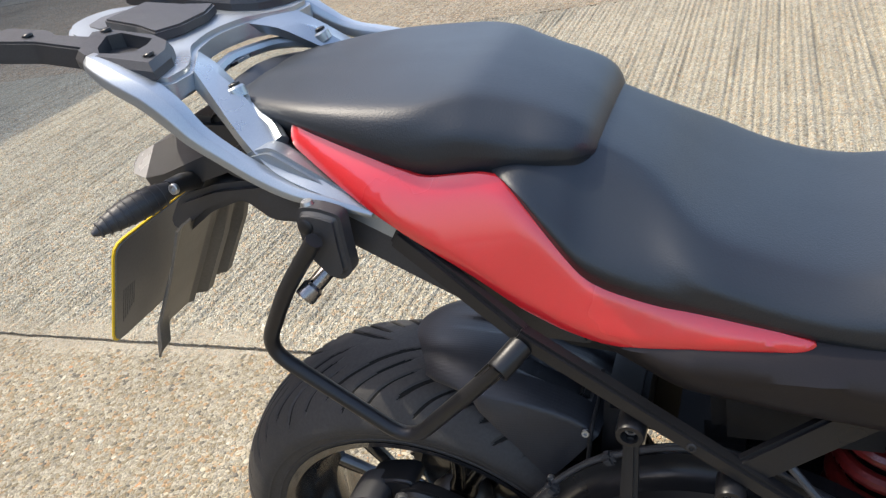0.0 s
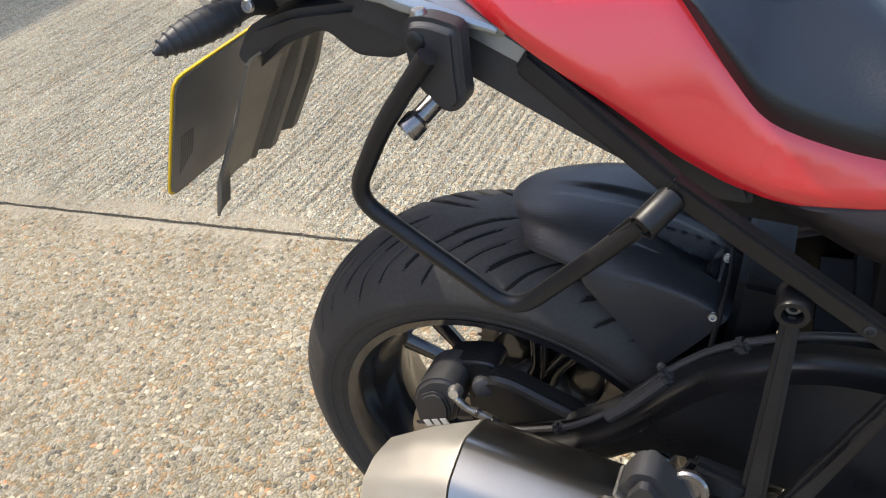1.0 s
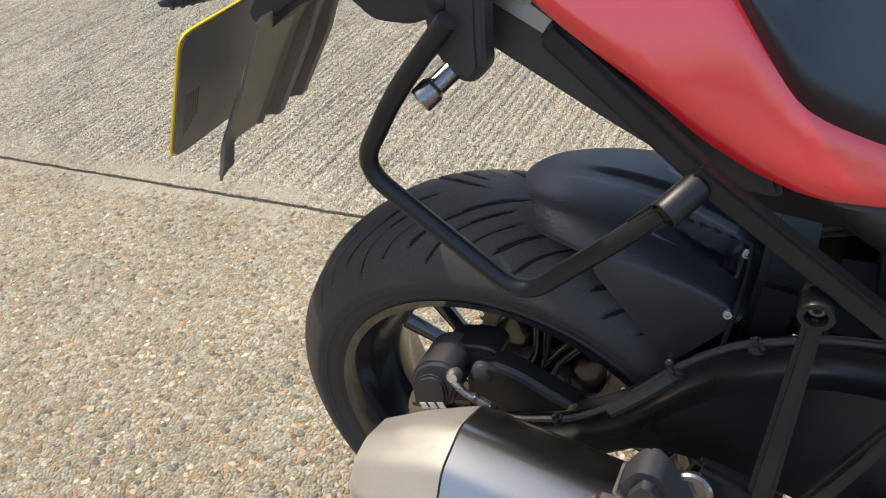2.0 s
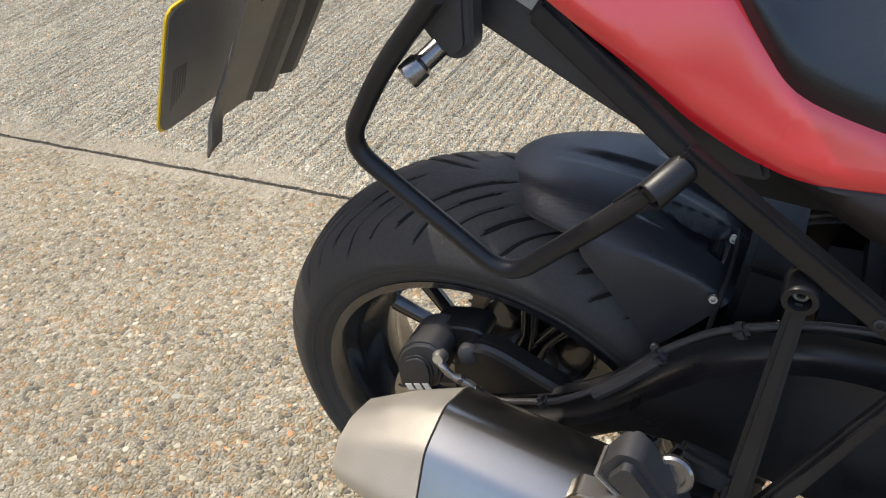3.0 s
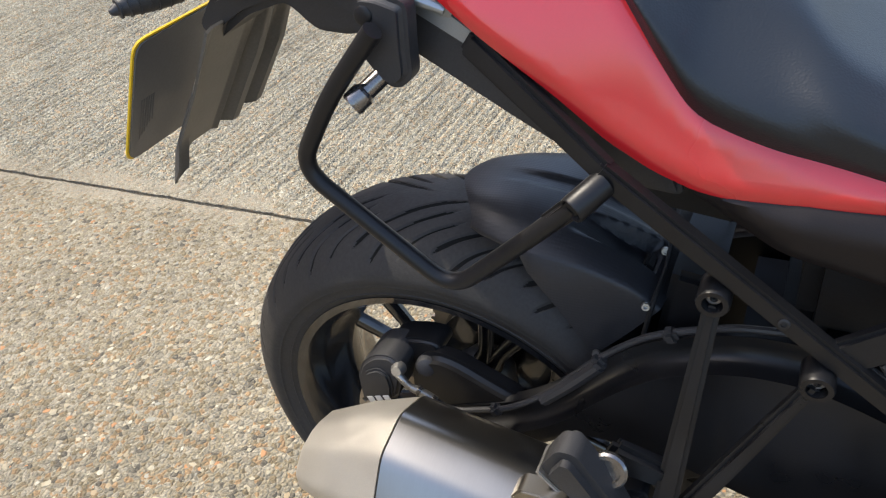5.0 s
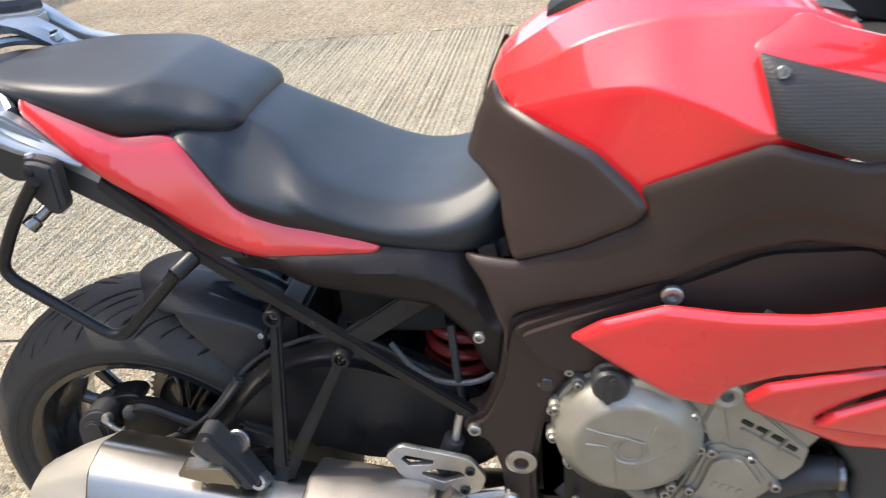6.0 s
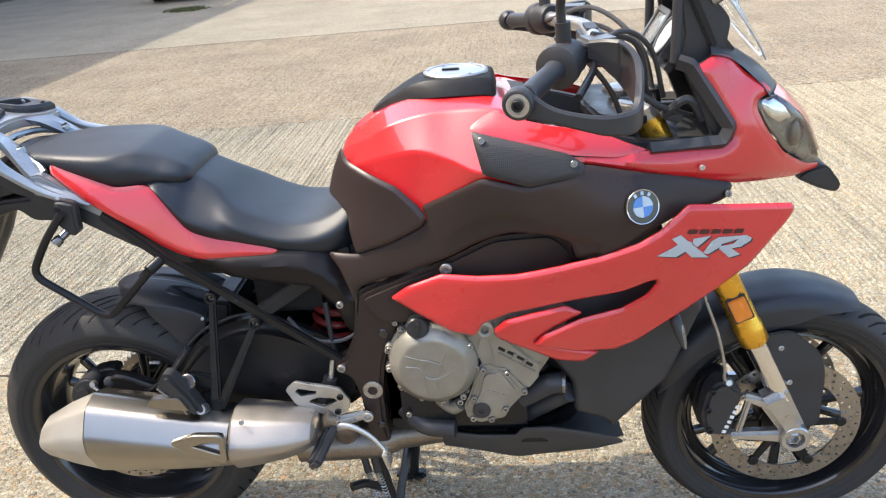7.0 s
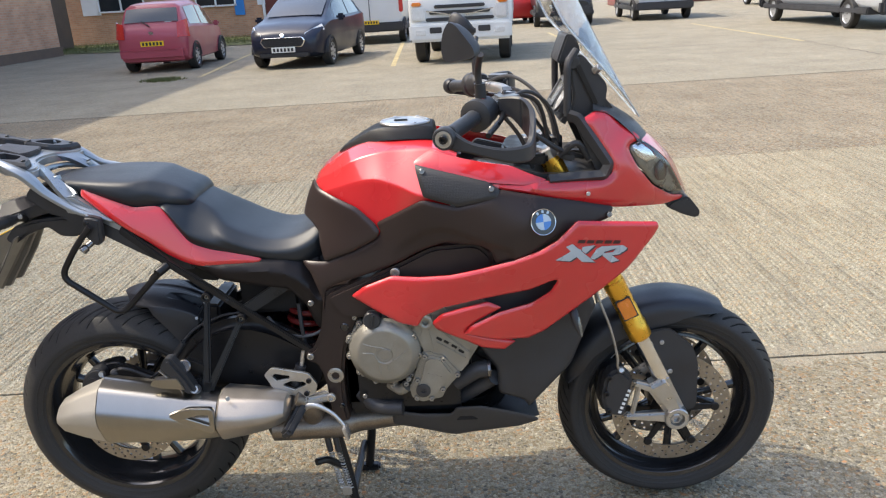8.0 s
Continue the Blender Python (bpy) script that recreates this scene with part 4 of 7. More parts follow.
STRIP = [(.898, 1.038), (.908, 1.047), (.943, 1.066), (.974, 1.054), (1.027, 1.042), (1.123, 1.023), (1.17, 1.001), (1.209, .985), (1.151, .981), (1.071, .993), (.997, 1.011), (.912, 1.031)]
NOSE = [(1.072, .989), (1.151, .981), (1.209, .985), (1.34, .975), (1.363, .986), (1.351, 1.022), (1.29, 1.113), (1.329, 1.133), (1.358, 1.123), (1.384, 1.094), (1.423, 1.07), (1.436, 1.056), (1.406, 1.047), (1.404, 1.032), (1.425, .993), (1.468, .94),
        (1.525, .902), (1.558, .896), (1.556, .886), (1.501, .883), (1.369, .903), (1.291, .928), (1.189, .955), (1.096, .976)]
FAIR = [(1.462, .874), (1.465, .861), (1.452, .841), (1.39, .769), (1.265, .673), (1.195, .618), (1.153, .597), (1.078, .598), (.997, .621), (1.014, .642), (1.088, .677), (1.161, .697), (1.205, .726), (1.224, .758), (1.212, .758),
        (1.159, .736), (1.036, .715), (.952, .697), (.903, .674), (.886, .647), (.843, .658), (.781, .693), (.729, .726), (.764, .75), (.831, .776), (.90, .774), (.97, .779), (1.05, .794), (1.12, .812), (1.184, .836), (1.222, .857), (1.269, .9)]
LOWRED = [(.921, .651), (.945, .673), (1.0, .689), (1.058, .703), (1.091, .685), (1.03, .651), (1.0, .624), (1.06, .602), (1.125, .585), (1.095, .563), (1.044, .572), (.997, .600), (.93, .634)]
LOWDARK = [(1.324, .66), (1.315, .641), (1.263, .502), (1.154, .381), (1.145, .403), (1.079, .426), (1.075, .496), (1.03, .565), (1.06, .60), (1.0, .63), (1.0, .70), (1.1, .75), (1.24, .77), (1.3, .72)]
BELLY = [(.80, .395), (.879, .378), (.955, .375), (.967, .398), (1.028, .399), (1.093, .382), (1.163, .357), (1.183, .342), (1.128, .322), (1.057, .312), (1.009, .306), (.960, .297), (.930, .305), (.888, .32), (.852, .331), (.80, .345)]
COVER = [(.285, .85), (.306, .83), (.342, .812), (.438, .806), (.507, .81), (.585, .805), (.63, .777), (.656, .713), (.643, .605), (.619, .623), (.602, .683), (.563, .73), (.484, .742), (.396, .763), (.33, .80)]
TAIL = [(.075, 1.008), (.070, .986), (.138, .938), (.182, .905), (.23, .871), (.274, .836), (.308, .816), (.338, .804), (.37, .799), (.425, .799), (.495, .802), (.508, .810), (.404, .838), (.338, .862), (.312, .893), (.272, .945), (.25, .952), (.2, .952), (.147, .974)]

# tank: half sections (y, z): crown, shoulder crease, flank crease, lower edge
TANK = [(.630, [(0, .955), (.025, .954), (.045, .95), (.075, .925), (.082, .87)]),
        (.65, [(0, 1.0), (.04, .997), (.07, .985), (.100, .955), (.108, .86)]),
        (.70, [(0, 1.04), (.055, 1.034), (.100, 1.010), (.128, .975), (.150, .85)]),
        (.75, [(0, 1.066), (.06, 1.061), (.115, 1.038), (.146, .990), (.174, .85)]),
        (.807, [(0, 1.080), (.06, 1.076), (.120, 1.054), (.166, 1.0), (.182, .86)]),
        (.86, [(0, 1.085), (.06, 1.081), (.122, 1.059), (.188, .988), (.196, .88)]),
        (.917, [(0, 1.080), (.065, 1.076), (.132, 1.063), (.217, .968), (.20, .90)]),
        (.96, [(0, 1.066), (.07, 1.064), (.14, 1.06), (.205, .99), (.20, .92)]),
        (1.0, [(0, 1.045), (.07, 1.045), (.145, 1.046), (.19, 1.004), (.195, .96)])]
rows = []
for x, half in TANK:
    half = [tuple(np.array(a) * (1 - u) + np.array(b) * u) for a, b in zip(half, half[1:]) for u in (0, .06, .5, .94)] + [half[-1]]
    rows.append([(x, -y, z) for y, z in half[::-1]] + [(x, y, z) for y, z in half[1:]])
tb = grid_mesh(dense(rows, 5, 1))
part("fuel_tank", tb, RED, bike, "glossy red fuel tank", 60)

def cover_half(x, z):
    """Widest at a crease below the top edge, leaning in above and below it."""
    crease = float(np.interp(x, [.28, .40, .50, .56, .60, .64], [.822, .790, .784, .776, .752, .70]))
    return min(.166, .140 + .2 * max(0.0, x - .28)) - .22 * max(0.0, crease - z) - .75 * max(0.0, z - crease)


def arch_step(x, z):
    """The side panel steps in below a crease that arches over its opening."""
    crease = float(np.interp(x, [.84, .889, .914, .947, .975, 1.015, 1.063, 1.118], [.835, .867, .884, .892, .890, .876, .856, .841]))
    return .007 * min(1.0, max(0.0, (crease - z) / .009)) * min(1.0, max(0.0, (x - .84) / .05)) * min(1.0, max(0.0, (1.124 - x) / .010))


for s in (-1, 1):
    flat = lambda w: (lambda x, z: w)
    part("knee_panel", shell(KNEE, UPPER, s, .006, roll=.006, lip=.010, step=.010), KNEED, bike, "black knee panel")
    part("side_panel", shell(SIDE, UPPER, s, .0, roll=.004, lip=.009, step=.009, dent=arch_step), SATIN, bike, "dark brown-grey side panel")
    part("grip_panel", shell(GRIP, UPPER, s, .003, r=.005, roll=.004), GRIPPY, bike, "black embossed grip panel")
    part("tank_strip", shell(STRIP, UPPER, s, -.002, roll=.004, lip=.02, step=.009), RED, bike, "red upper side panel")
    part("nose_side", shell(NOSE, NOSED, s, .002, roll=.008, lip=.02, step=.009), RED, bike, "red nose fairing side")
    part("nose_liner", shell(NOSE, NOSED, s, -.006, .003, roll=.008, lip=.02), BLACK, bike)
    part("lower_fairing", shell(FAIR, FAIRED, s, .0, roll=.006, lip=.009, r=.006, step=.008), RED, bike, "red lower fairing with swept fins")
    part("fairing_fin", shell(LOWRED, FAIRED, s, -.010, roll=.006, lip=.01, r=.006), RED, bike, "red lower fairing fin")
    part("radiator_cowl", shell(LOWDARK, flat(.183), s, 0, roll=.01), BLACK, bike, "black radiator side cowl")
    part("belly_side", shell(BELLY, lambda x, z: .163 + .33 * (z - .297), s, 0, roll=.004), BLACK, bike, "black belly pan side")
    part("seat_cover_side", shell(COVER, cover_half, s, 0, roll=.004, lip=.012, step=.010), COVERING, bike, "black side cover below the seat, creased along its top")
    part("tail_panel", shell(TAIL, TAILED, s, 0, roll=.005, lip=.014, step=.007), RED, bike, "glossy red tail panel")
part("belly_pan", grid_mesh([[(x, y, z + e) for y, z in ((-.161, .303), (-.10, .283), (0, .275), (.10, .283), (.161, .303))] for x, e in ((.80, .047), (.852, .033), (.89, .021), (.96, 0), (1.06, .014), (1.128, .026), (1.183, .046))]), BLACK, bike)
part("belly_slot", prism(rounded([(.966, .357), (.978, .372), (1.002, .373), (1.022, .357)], .003), -.180, -.1865, .001), DEEP, bike, "black drain slot in the belly pan")
screw_set(bike, [(x, -UPPER(x, z) - .004, z) for x, z in ((.920, 1.024), (1.076, .982), (1.352, .893))], (0, -1, .2), .0066, GUNMETAL)
screw_set(bike, [(1.30, -.197, .95)], (0, -1, .1), .005, ALLOY, .003)

# roundel
def degrees_of(w, x, z):
    """Turns that lay a piece facing right on the panel at x, z."""
    dx, dz = (w(x + .01, z) - w(x - .01, z)) / .02, (w(x, z + .01) - w(x, z - .01)) / .02
    return (-math.degrees(math.atan(dz)) * -1, 0, math.degrees(math.atan(dx)) * -1)


ro = new("roundel")
ro.parent = bike
tilt = degrees_of(UPPER, 1.19, .902)
ro.matrix_world = pose(1.190, -UPPER(1.19, .902) - .002, .902, *tilt)
part("rim_ring", lathe([(.031, 0), (.031, -.003), (.0302, -.0045), (.0288, -.004), (.0288, 0)], 48), CHROME, ro)
part("black_ring", lathe([(.0288, 0), (.0288, -.004), (.0188, -.004), (.0188, 0)], 48), GLOSS, ro)
for k in range(3):
    a = radians(58 + 32 * k)
    part("ring_bar", block((.0238 * math.cos(a), -.0045, .0238 * math.sin(a)), (.0055, .001, .0065), .0003, (0, 90 - math.degrees(a), 0)), DECAL, ro)
for k in range(4):
    wedge = [(0, 0)] + [(.0185 * math.cos(radians(90 * k + a)), .0185 * math.sin(radians(90 * k + a))) for a in range(0, 91, 9)]
    part("quarter", prism(wedge, -.0045, -.001, 0), BLUE if k % 2 else DECAL, ro)

# decals on the fairing: slanted strokes
dec = new("model_badge")
dec.parent = bike


def stroke(pts, mat, out=.0016):
    b2 = shell(pts, FAIRED, -1, out, .001, .01, .0005, 0, .001)
    part("stroke", b2, mat, dec)


# each silver stroke over its dark drop edge
for quad in ([(1.241, 0.843), (1.256, 0.849), (1.309, 0.798), (1.278, 0.803)],
             [(1.216, 0.813), (1.243, 0.826), (1.262, 0.838), (1.276, 0.833), (1.278, 0.824), (1.25, 0.807)],
             [(1.279, 0.839), (1.31, 0.84), (1.287, 0.822), (1.278, 0.83)],
             [(1.298, 0.809), (1.313, 0.83), (1.329, 0.829), (1.331, 0.817), (1.308, 0.805)],
             [(1.313, 0.83), (1.325, 0.835), (1.376, 0.831), (1.386, 0.824), (1.361, 0.826), (1.331, 0.821)],
             [(1.361, 0.826), (1.386, 0.824), (1.384, 0.819), (1.367, 0.81), (1.349, 0.81), (1.353, 0.818)],
             [(1.328, 0.817), (1.355, 0.818), (1.353, 0.81), (1.327, 0.811)],
             [(1.327, 0.812), (1.348, 0.811), (1.367, 0.795), (1.347, 0.792)]):
    stroke([(x + .0035, z - .0028) for x, z in quad], NAVY, .0006)
    stroke(quad, DECAL)
for k in range(5):
    x = 1.2670 + 0.0210 * k
    z = 0.8570 - 0.0028 * k
    stroke([(x, z - .0075), (x + .017, z - .0095), (x + .0205, z - .0025), (x + .0045, z)], DARKTXT)

# tail: dark core, seats, rack
# assumed tray, added to keep the gap below the seat dark
part("undertray", prism(rounded([(.22, .825), (.29, .745), (.37, .735), (.38, .81)], .01), -.09, .09, .006), DEEP, bike, "black undertray below the seat")
part("tail_core", prism(rounded([(-.02, .975), (.03, .93), (.1, .90), (.2, .84), (.28, .795), (.33, .79), (.50, .80), (.60, .80), (.60, .83), (.34, .85), (.27, .94), (.1, .985)], .015), -.10, .10, .01), BLACK, bike)
for s in (-1, 1):
    part("subframe_cover", prism(rounded([(.06, .965), (.02, .935), (.10, .895), (.2, .835), (.28, .79), (.33, .785), (.32, .81), (.2, .885), (.13, .94)], .01), s * .10, s * .138, .006), BLACK, bike)
    part("tail_trim", prism(rounded([(.03, .985), (.06, .99), (.12, .948), (.182, .903), (.168, .890), (.09, .935), (.04, .945)], .008), s * .118, s * .141, .004), SILVER, bike, "silver tail trim strip")


def cushion(name, secs, label, crisp):
    """An upholstered seat from half sections."""
    rows = []
    for x, zt, half, ze, zb, *more in secs:
        flat = more[0] if more else crisp
        pts = spline([(0, zt), (half * .4, zt - .001), (half * flat, zt - (zt - ze) * .06), (half * (flat + .13), zt - (zt - ze) * .19), (half * min(.985, flat + .30), zt - (zt - ze) * .46), (half, ze + (zt - ze) * .24), (half * .975, ze), (half * .88, zb)], 4)
        rows.append([(x, -y, z) for y, z in pts[::-1]] + [(x, y, z) for y, z in pts[1:]])
    bm = grid_mesh(dense(rows, 4, 1))
    for ring in (bm.verts[:len(rows[0])], bm.verts[-len(rows[0]):]):
        bm.faces.new(ring)
    return part(name, bm, VINYL, bike, label, 70)


cushion("passenger_seat", [(-.034, 1.006, .03, 1.0, .985), (-.028, 1.014, .052, 1.006, .988), (-.008, 1.018, .074, 1.008, .988), (.025, 1.019, .094, 1.006, .985), (.06, 1.020, .111, 1.002, .98), (.10, 1.020, .125, .994, .972), (.16, 1.018, .135, .974, .952), (.20, 1.016, .134, .962, .94), (.232, 1.014, .127, .960, .93, .72), (.255, 1.007, .120, .955, .925, .68), (.28, .997, .114, .949, .92, .66), (.303, .987, .108, .946, .915, .68), (.320, .978, .101, .944, .91, .70), (.330, .969, .091, .942, .90, .72), (.336, .958, .078, .940, .90, .74), (.339, .944, .064, .935, .90, .76)], "black grained vinyl passenger seat", .80)
cushion("rider_seat", [(.25, .955, .11, .948, .92), (.28, .970, .136, .936, .908, .5), (.31, .968, .147, .895, .87, .5), (.335, .953, .150, .864, .84, .5), (.38, .926, .151, .845, .82, .55), (.42, .894, .150, .835, .81), (.47, .868, .149, .820, .80), (.52, .852, .148, .808, .795), (.57, .853, .144, .798, .788), (.61, .866, .139, .800, .788), (.64, .883, .128, .812, .79), (.66, .892, .112, .835, .81)], "black grained vinyl rider seat", .70)

part("seat_gap_filler", block((.632, 0, .785), (.045, .25, .05), .012, (0, -10, 0)), BLACK, bike, "black trim between seat and tank")

# ---- rear rack, tail light, plate ----
rack = new("luggage_rack")
rack.parent = bike


def deck(outline, o0, o1, bevel=.003, r=.006):
    """A flat piece lying on the rack's deck, which rises to the rear."""
    bm = prism(rounded(outline, r), o0, o1, bevel, axis="z")
    for v in bm.verts:
        v.co.z += 1.052 - .2 * v.co.x
    return bm


def on_deck(x, y, o=0.0):
    return (x, y, 1.052 - .2 * x + o)


half = [(-.066, -.012), (-.059, -.046), (-.036, -.078), (-.026, -.098), (-.026, -.132), (-.05, -.138), (-.100, -.136), (-.122, -.116), (-.140, -.080), (-.205, -.060), (-.230, -.034), (-.236, -.008)]
part("deck", deck(half + [(x, -y) for x, y in half[::-1]], -.024, 0, .005, .008), SILVER, rack, "silver cast deck of the rack")
# flat dark patch painted for the shaded opening; the deck is not cut
part("rear_window", deck([(-.182, -.036), (-.205, -.03), (-.212, 0), (-.205, .03), (-.182, .036)], .0, .0012, 0), GREY, rack)
for s in (-1, 1):
    beam = [(-.113, .128, 1.083, .008, .006), (-.104, .135, 1.081, .022, .014), (-.075, .142, 1.066, .028, .022), (-.045, .144, 1.048, .028, .025), (-.024, .146, 1.029, .025, .025), (-.006, .148, 1.009, .021, .021),
            (.018, .148, .989, .0185, .018), (.050, .149, .967, .0175, .017), (.082, .149, .950, .0165, .015), (.117, .147, .938, .013, .011), (.150, .143, .924, .007, .006)]
    if s > 0:
        beam = [(x, y, z + .045 * max(0, min(1, (x + .03) / .10)), w, h) for x, y, z, w, h in beam]
    section = rounded([(-.5, -.30), (-.2, -.5), (.2, -.5), (.5, -.30), (.5, .12), (.22, .5), (-.34, .5), (-.5, .2)], .06, 2)
    rail = np.array(beam)
    slope = np.gradient(rail[:, 2], rail[:, 0])
    rows = [[(x - k * b * h / math.sqrt(1 + k * k), s * (y + a * w), z + b * h / math.sqrt(1 + k * k)) for a, b in section] for (x, y, z, w, h), k in zip(beam, slope)]
    part("rail", grid_mesh(dense(rows, 4, 1, False), True), SILVER, rack, "silver painted cast rack rail", 24)
    secs = [((-.058, .046, 1.058), (-.046, .062, 1.059), (-.026, .098, 1.054)), ((-.030, .058, 1.046), (-.020, .078, 1.046), (-.004, .112, 1.032)), ((-.002, .070, 1.024), (.006, .088, 1.030), (.016, .124, 1.010)),
            ((.030, .082, 1.000), (.034, .100, 1.004), (.038, .136, .990)), ((.060, .106, .978), (.063, .122, .980), (.066, .147, .968)), ((.11, .130, .950), (.112, .139, .951), (.112, .150, .946)), ((.155, .136, .926), (.156, .140, .927), (.157, .144, .925))]
    fl = grid_mesh(dense([[(x, s * y, z) for x, y, z in r] for r in secs], 3, 1))
    bmesh.ops.recalc_face_normals(fl, faces=fl.faces)
    bmesh.ops.solidify(fl, geom=fl.faces[:], thickness=.012)
    part("flank_plate", fl, SILVER, rack, "silver angular flank of the rack", 22)
    hem = [(-.060, .0, 1.034), (-.056, .030, 1.032), (-.044, .066, 1.028), (-.012, .086, 1.020), (.02, .092, 1.008), (.042, .100, .996), (.058, .114, .985)]
    part("seat_hem", tube([(x, s * y, z) for x, y, z in spline(hem, 4)], .0068, 8), SILVER, rack, "bright silver hem round the seat")
    part("boss", disc_at(bmesh.new(), (.004, s * .086, 1.026), (-.3, -s * .1, 1), [(.0095, -.006), (.0095, .003), (.008, .005), (.001, .005)], 16), SILVER, rack)
    top = [(-.112, .139), (-.036, .137), (-.044, .100), (-.060, .076), (-.087, .064), (-.146, .063), (-.156, .077), (-.128, .130)]
    well = [(-.100, .127), (-.082, .122), (-.072, .112), (-.074, .092), (-.080, .077), (-.120, .072), (-.128, .084), (-.112, .115)]
    cx, cy = -.09, .095
    rings = [[(x, y, o) for x, y in pts] for pts, o in ((top, .0), (top, .008), ([(cx + (x - cx) * .9, cy + (y - cy) * .9) for x, y in top], .015), (well, .015), (well, .001))]
    part("pad", grid_mesh([[on_deck(x, s * y, o) for x, y, o in r] for r in rings], True), BLACK, rack, "black angular rack pad with a sunk well", 20)
    part("carrier_arm", deck([(-.128, s * .112), (-.142, s * .078), (-.190, s * .086), (-.206, s * .076), (-.252, s * .082), (-.26, s * .118), (-.238, s * .126), (-.195, s * .112)], -.012, .011, .004, .005), BLACK, rack, "black luggage carrier arm")
    screw_set(rack, [(.004, s * .086, 1.032), on_deck(-.052, s * .118, .0145), on_deck(-.138, s * .072, .0145), on_deck(-.212, s * .10, .0105)], (-.2, 0, 1), .0056, SHEEN, .003)
part("centre_pad", deck([(-.088, -.022), (-.098, -.052), (-.13, -.040), (-.176, -.034), (-.176, .034), (-.13, .040), (-.098, .052), (-.088, .022)], .0, .012, .004, .003), BLACK, rack, "black centre pad of the rack")
cover = [[(-.058 + 1.6 * y * y, y * .9, 1.0) for y in np.linspace(-.09, .09, 9)], [(-.058 + 2.0 * y * y, y, 1.028 - 1.5 * y * y) for y in np.linspace(-.09, .09, 9)], [(-.036 + 2.0 * y * y, y, 1.034 - 1.5 * y * y) for y in np.linspace(-.09, .09, 9)], [(.0, y, .99) for y in np.linspace(-.09, .09, 9)]]
for row in cover:
    row[:] = [(x + .006, y, z - .014) for x, y, z in row]
part("tail_cover", grid_mesh(dense(cover, 3, 2)), BLACK, bike, "black tail cover behind the seat")
part("tail_badge", disc_at(bmesh.new(), (-.050, 0, 1.029), (-.3, 0, 1), [(.014, 0), (.014, .003), (.012, .004), (.001, .0042)], 24), GLOSS, bike)
part("tail_under", prism(rounded([(-.09, .98), (-.04, .935), (.05, .905), (.12, .89), (.12, .95), (.0, 1.0), (-.07, 1.005)], .012), -.09, .09, .01), BLACK, bike)

tail = new("tail_light")
tail.parent = bike


def lamp_ring(x, y0, zt, zm, zb):
    return [(x, -y0 * .36, zt), (x, -y0, zm), (x, -y0 * .9, zb + .004), (x, -y0 * .5, zb), (x, y0 * .5, zb), (x, y0 * .9, zb + .004), (x, y0, zm), (x, y0 * .36, zt)]


lamp_rows = [lamp_ring(-.250, .010, .925, .921, .914), lamp_ring(-.228, .034, .937, .920, .905), lamp_ring(-.196, .050, .949, .921, .896), lamp_ring(-.16, .056, .959, .928, .899), lamp_ring(-.12, .055, .967, .94, .909), lamp_ring(-.05, .046, .985, .96, .925)]
part("housing", grid_mesh(lamp_rows[2:], True), BLACK, tail, "dark grey tail light housing", 15)
part("lens", grid_mesh(lamp_rows[:3], True), material("smoky tail lens", (.34, .335, .32), .22, 0, .12, 40, 500, .04, coat=.8), tail, "smoky grey tail light lens", 15)
for s in (-1, 1):
    ind = new("indicator")
    ind.parent = bike
    part("stalk", tube([(-.128, s * .045, .915), (-.122, s * .075, .926), (-.118, s * .100, .930)], .0105, 12), BLACK, ind)
    nose_pts = [(-.112, s * .10, .931), (-.128, s * .125, .929), (-.142, s * .155, .927), (-.152, s * .182, .924)]
    part("body", tube(spline(nose_pts, 5), [.009, .0105, .0122, .0136, .0145, .0149, .015, .0148, .0143, .0135, .0125, .0113, .0098, .0079, .0055, .0025], 14), BLACK, ind, "black ribbed indicator")
    for k in range(9):
        q = spline(nose_pts, 10)[4 + 3 * k - k // 5]
        d = Vector((-.04, s * .082, -.007))
        rr = (.0132, .0150, .0157, .0157, .0150, .0140, .0127, .0110, .0088)[k]
        part("rib", disc_at(bmesh.new(), Vector(q), d, [(rr - .003, -.0016), (rr, -.0008), (rr, .0010), (rr - .003, .0018)], 16), BLACK, ind)
    screw_set(ind, [(-.098, s * .108, .936)], (0, s, .2), .006, ALLOY)
holder = prism(rounded([(-.19, .86), (-.16, .895), (-.10, .91), (-.03, .915), (.04, .91), (.04, .875), (.0, .86), (-.04, .863), (-.07, .89), (-.12, .875), (-.17, .845)], .01), -.055, .055, .008)
part("plate_bracket", holder, BLACK, bike, "black plate bracket arm")

def hung(top, down):
    """A place on a hanging sheet: u across, v down, o out towards the wheel."""
    t, d = Vector(top), Vector(down).normalized()
    n = Vector((-d.z, 0, d.x))
    return lambda u, v, o=0.0: t + d * v + Vector((0, u, 0)) + n * o


on_plate = hung((-.236, 0, .858), (-.488, 0, -.873))
on_flap = hung((-.152, 0, .872), (-.59, 0, -.807))


def slab_on(pts, o0, o1):
    bm = bmesh.new()
    rows = [[on_plate(u, v, o) for u, v in pts] for o in (o0, o1)]
    return grid_mesh(rows, True, True, bm)


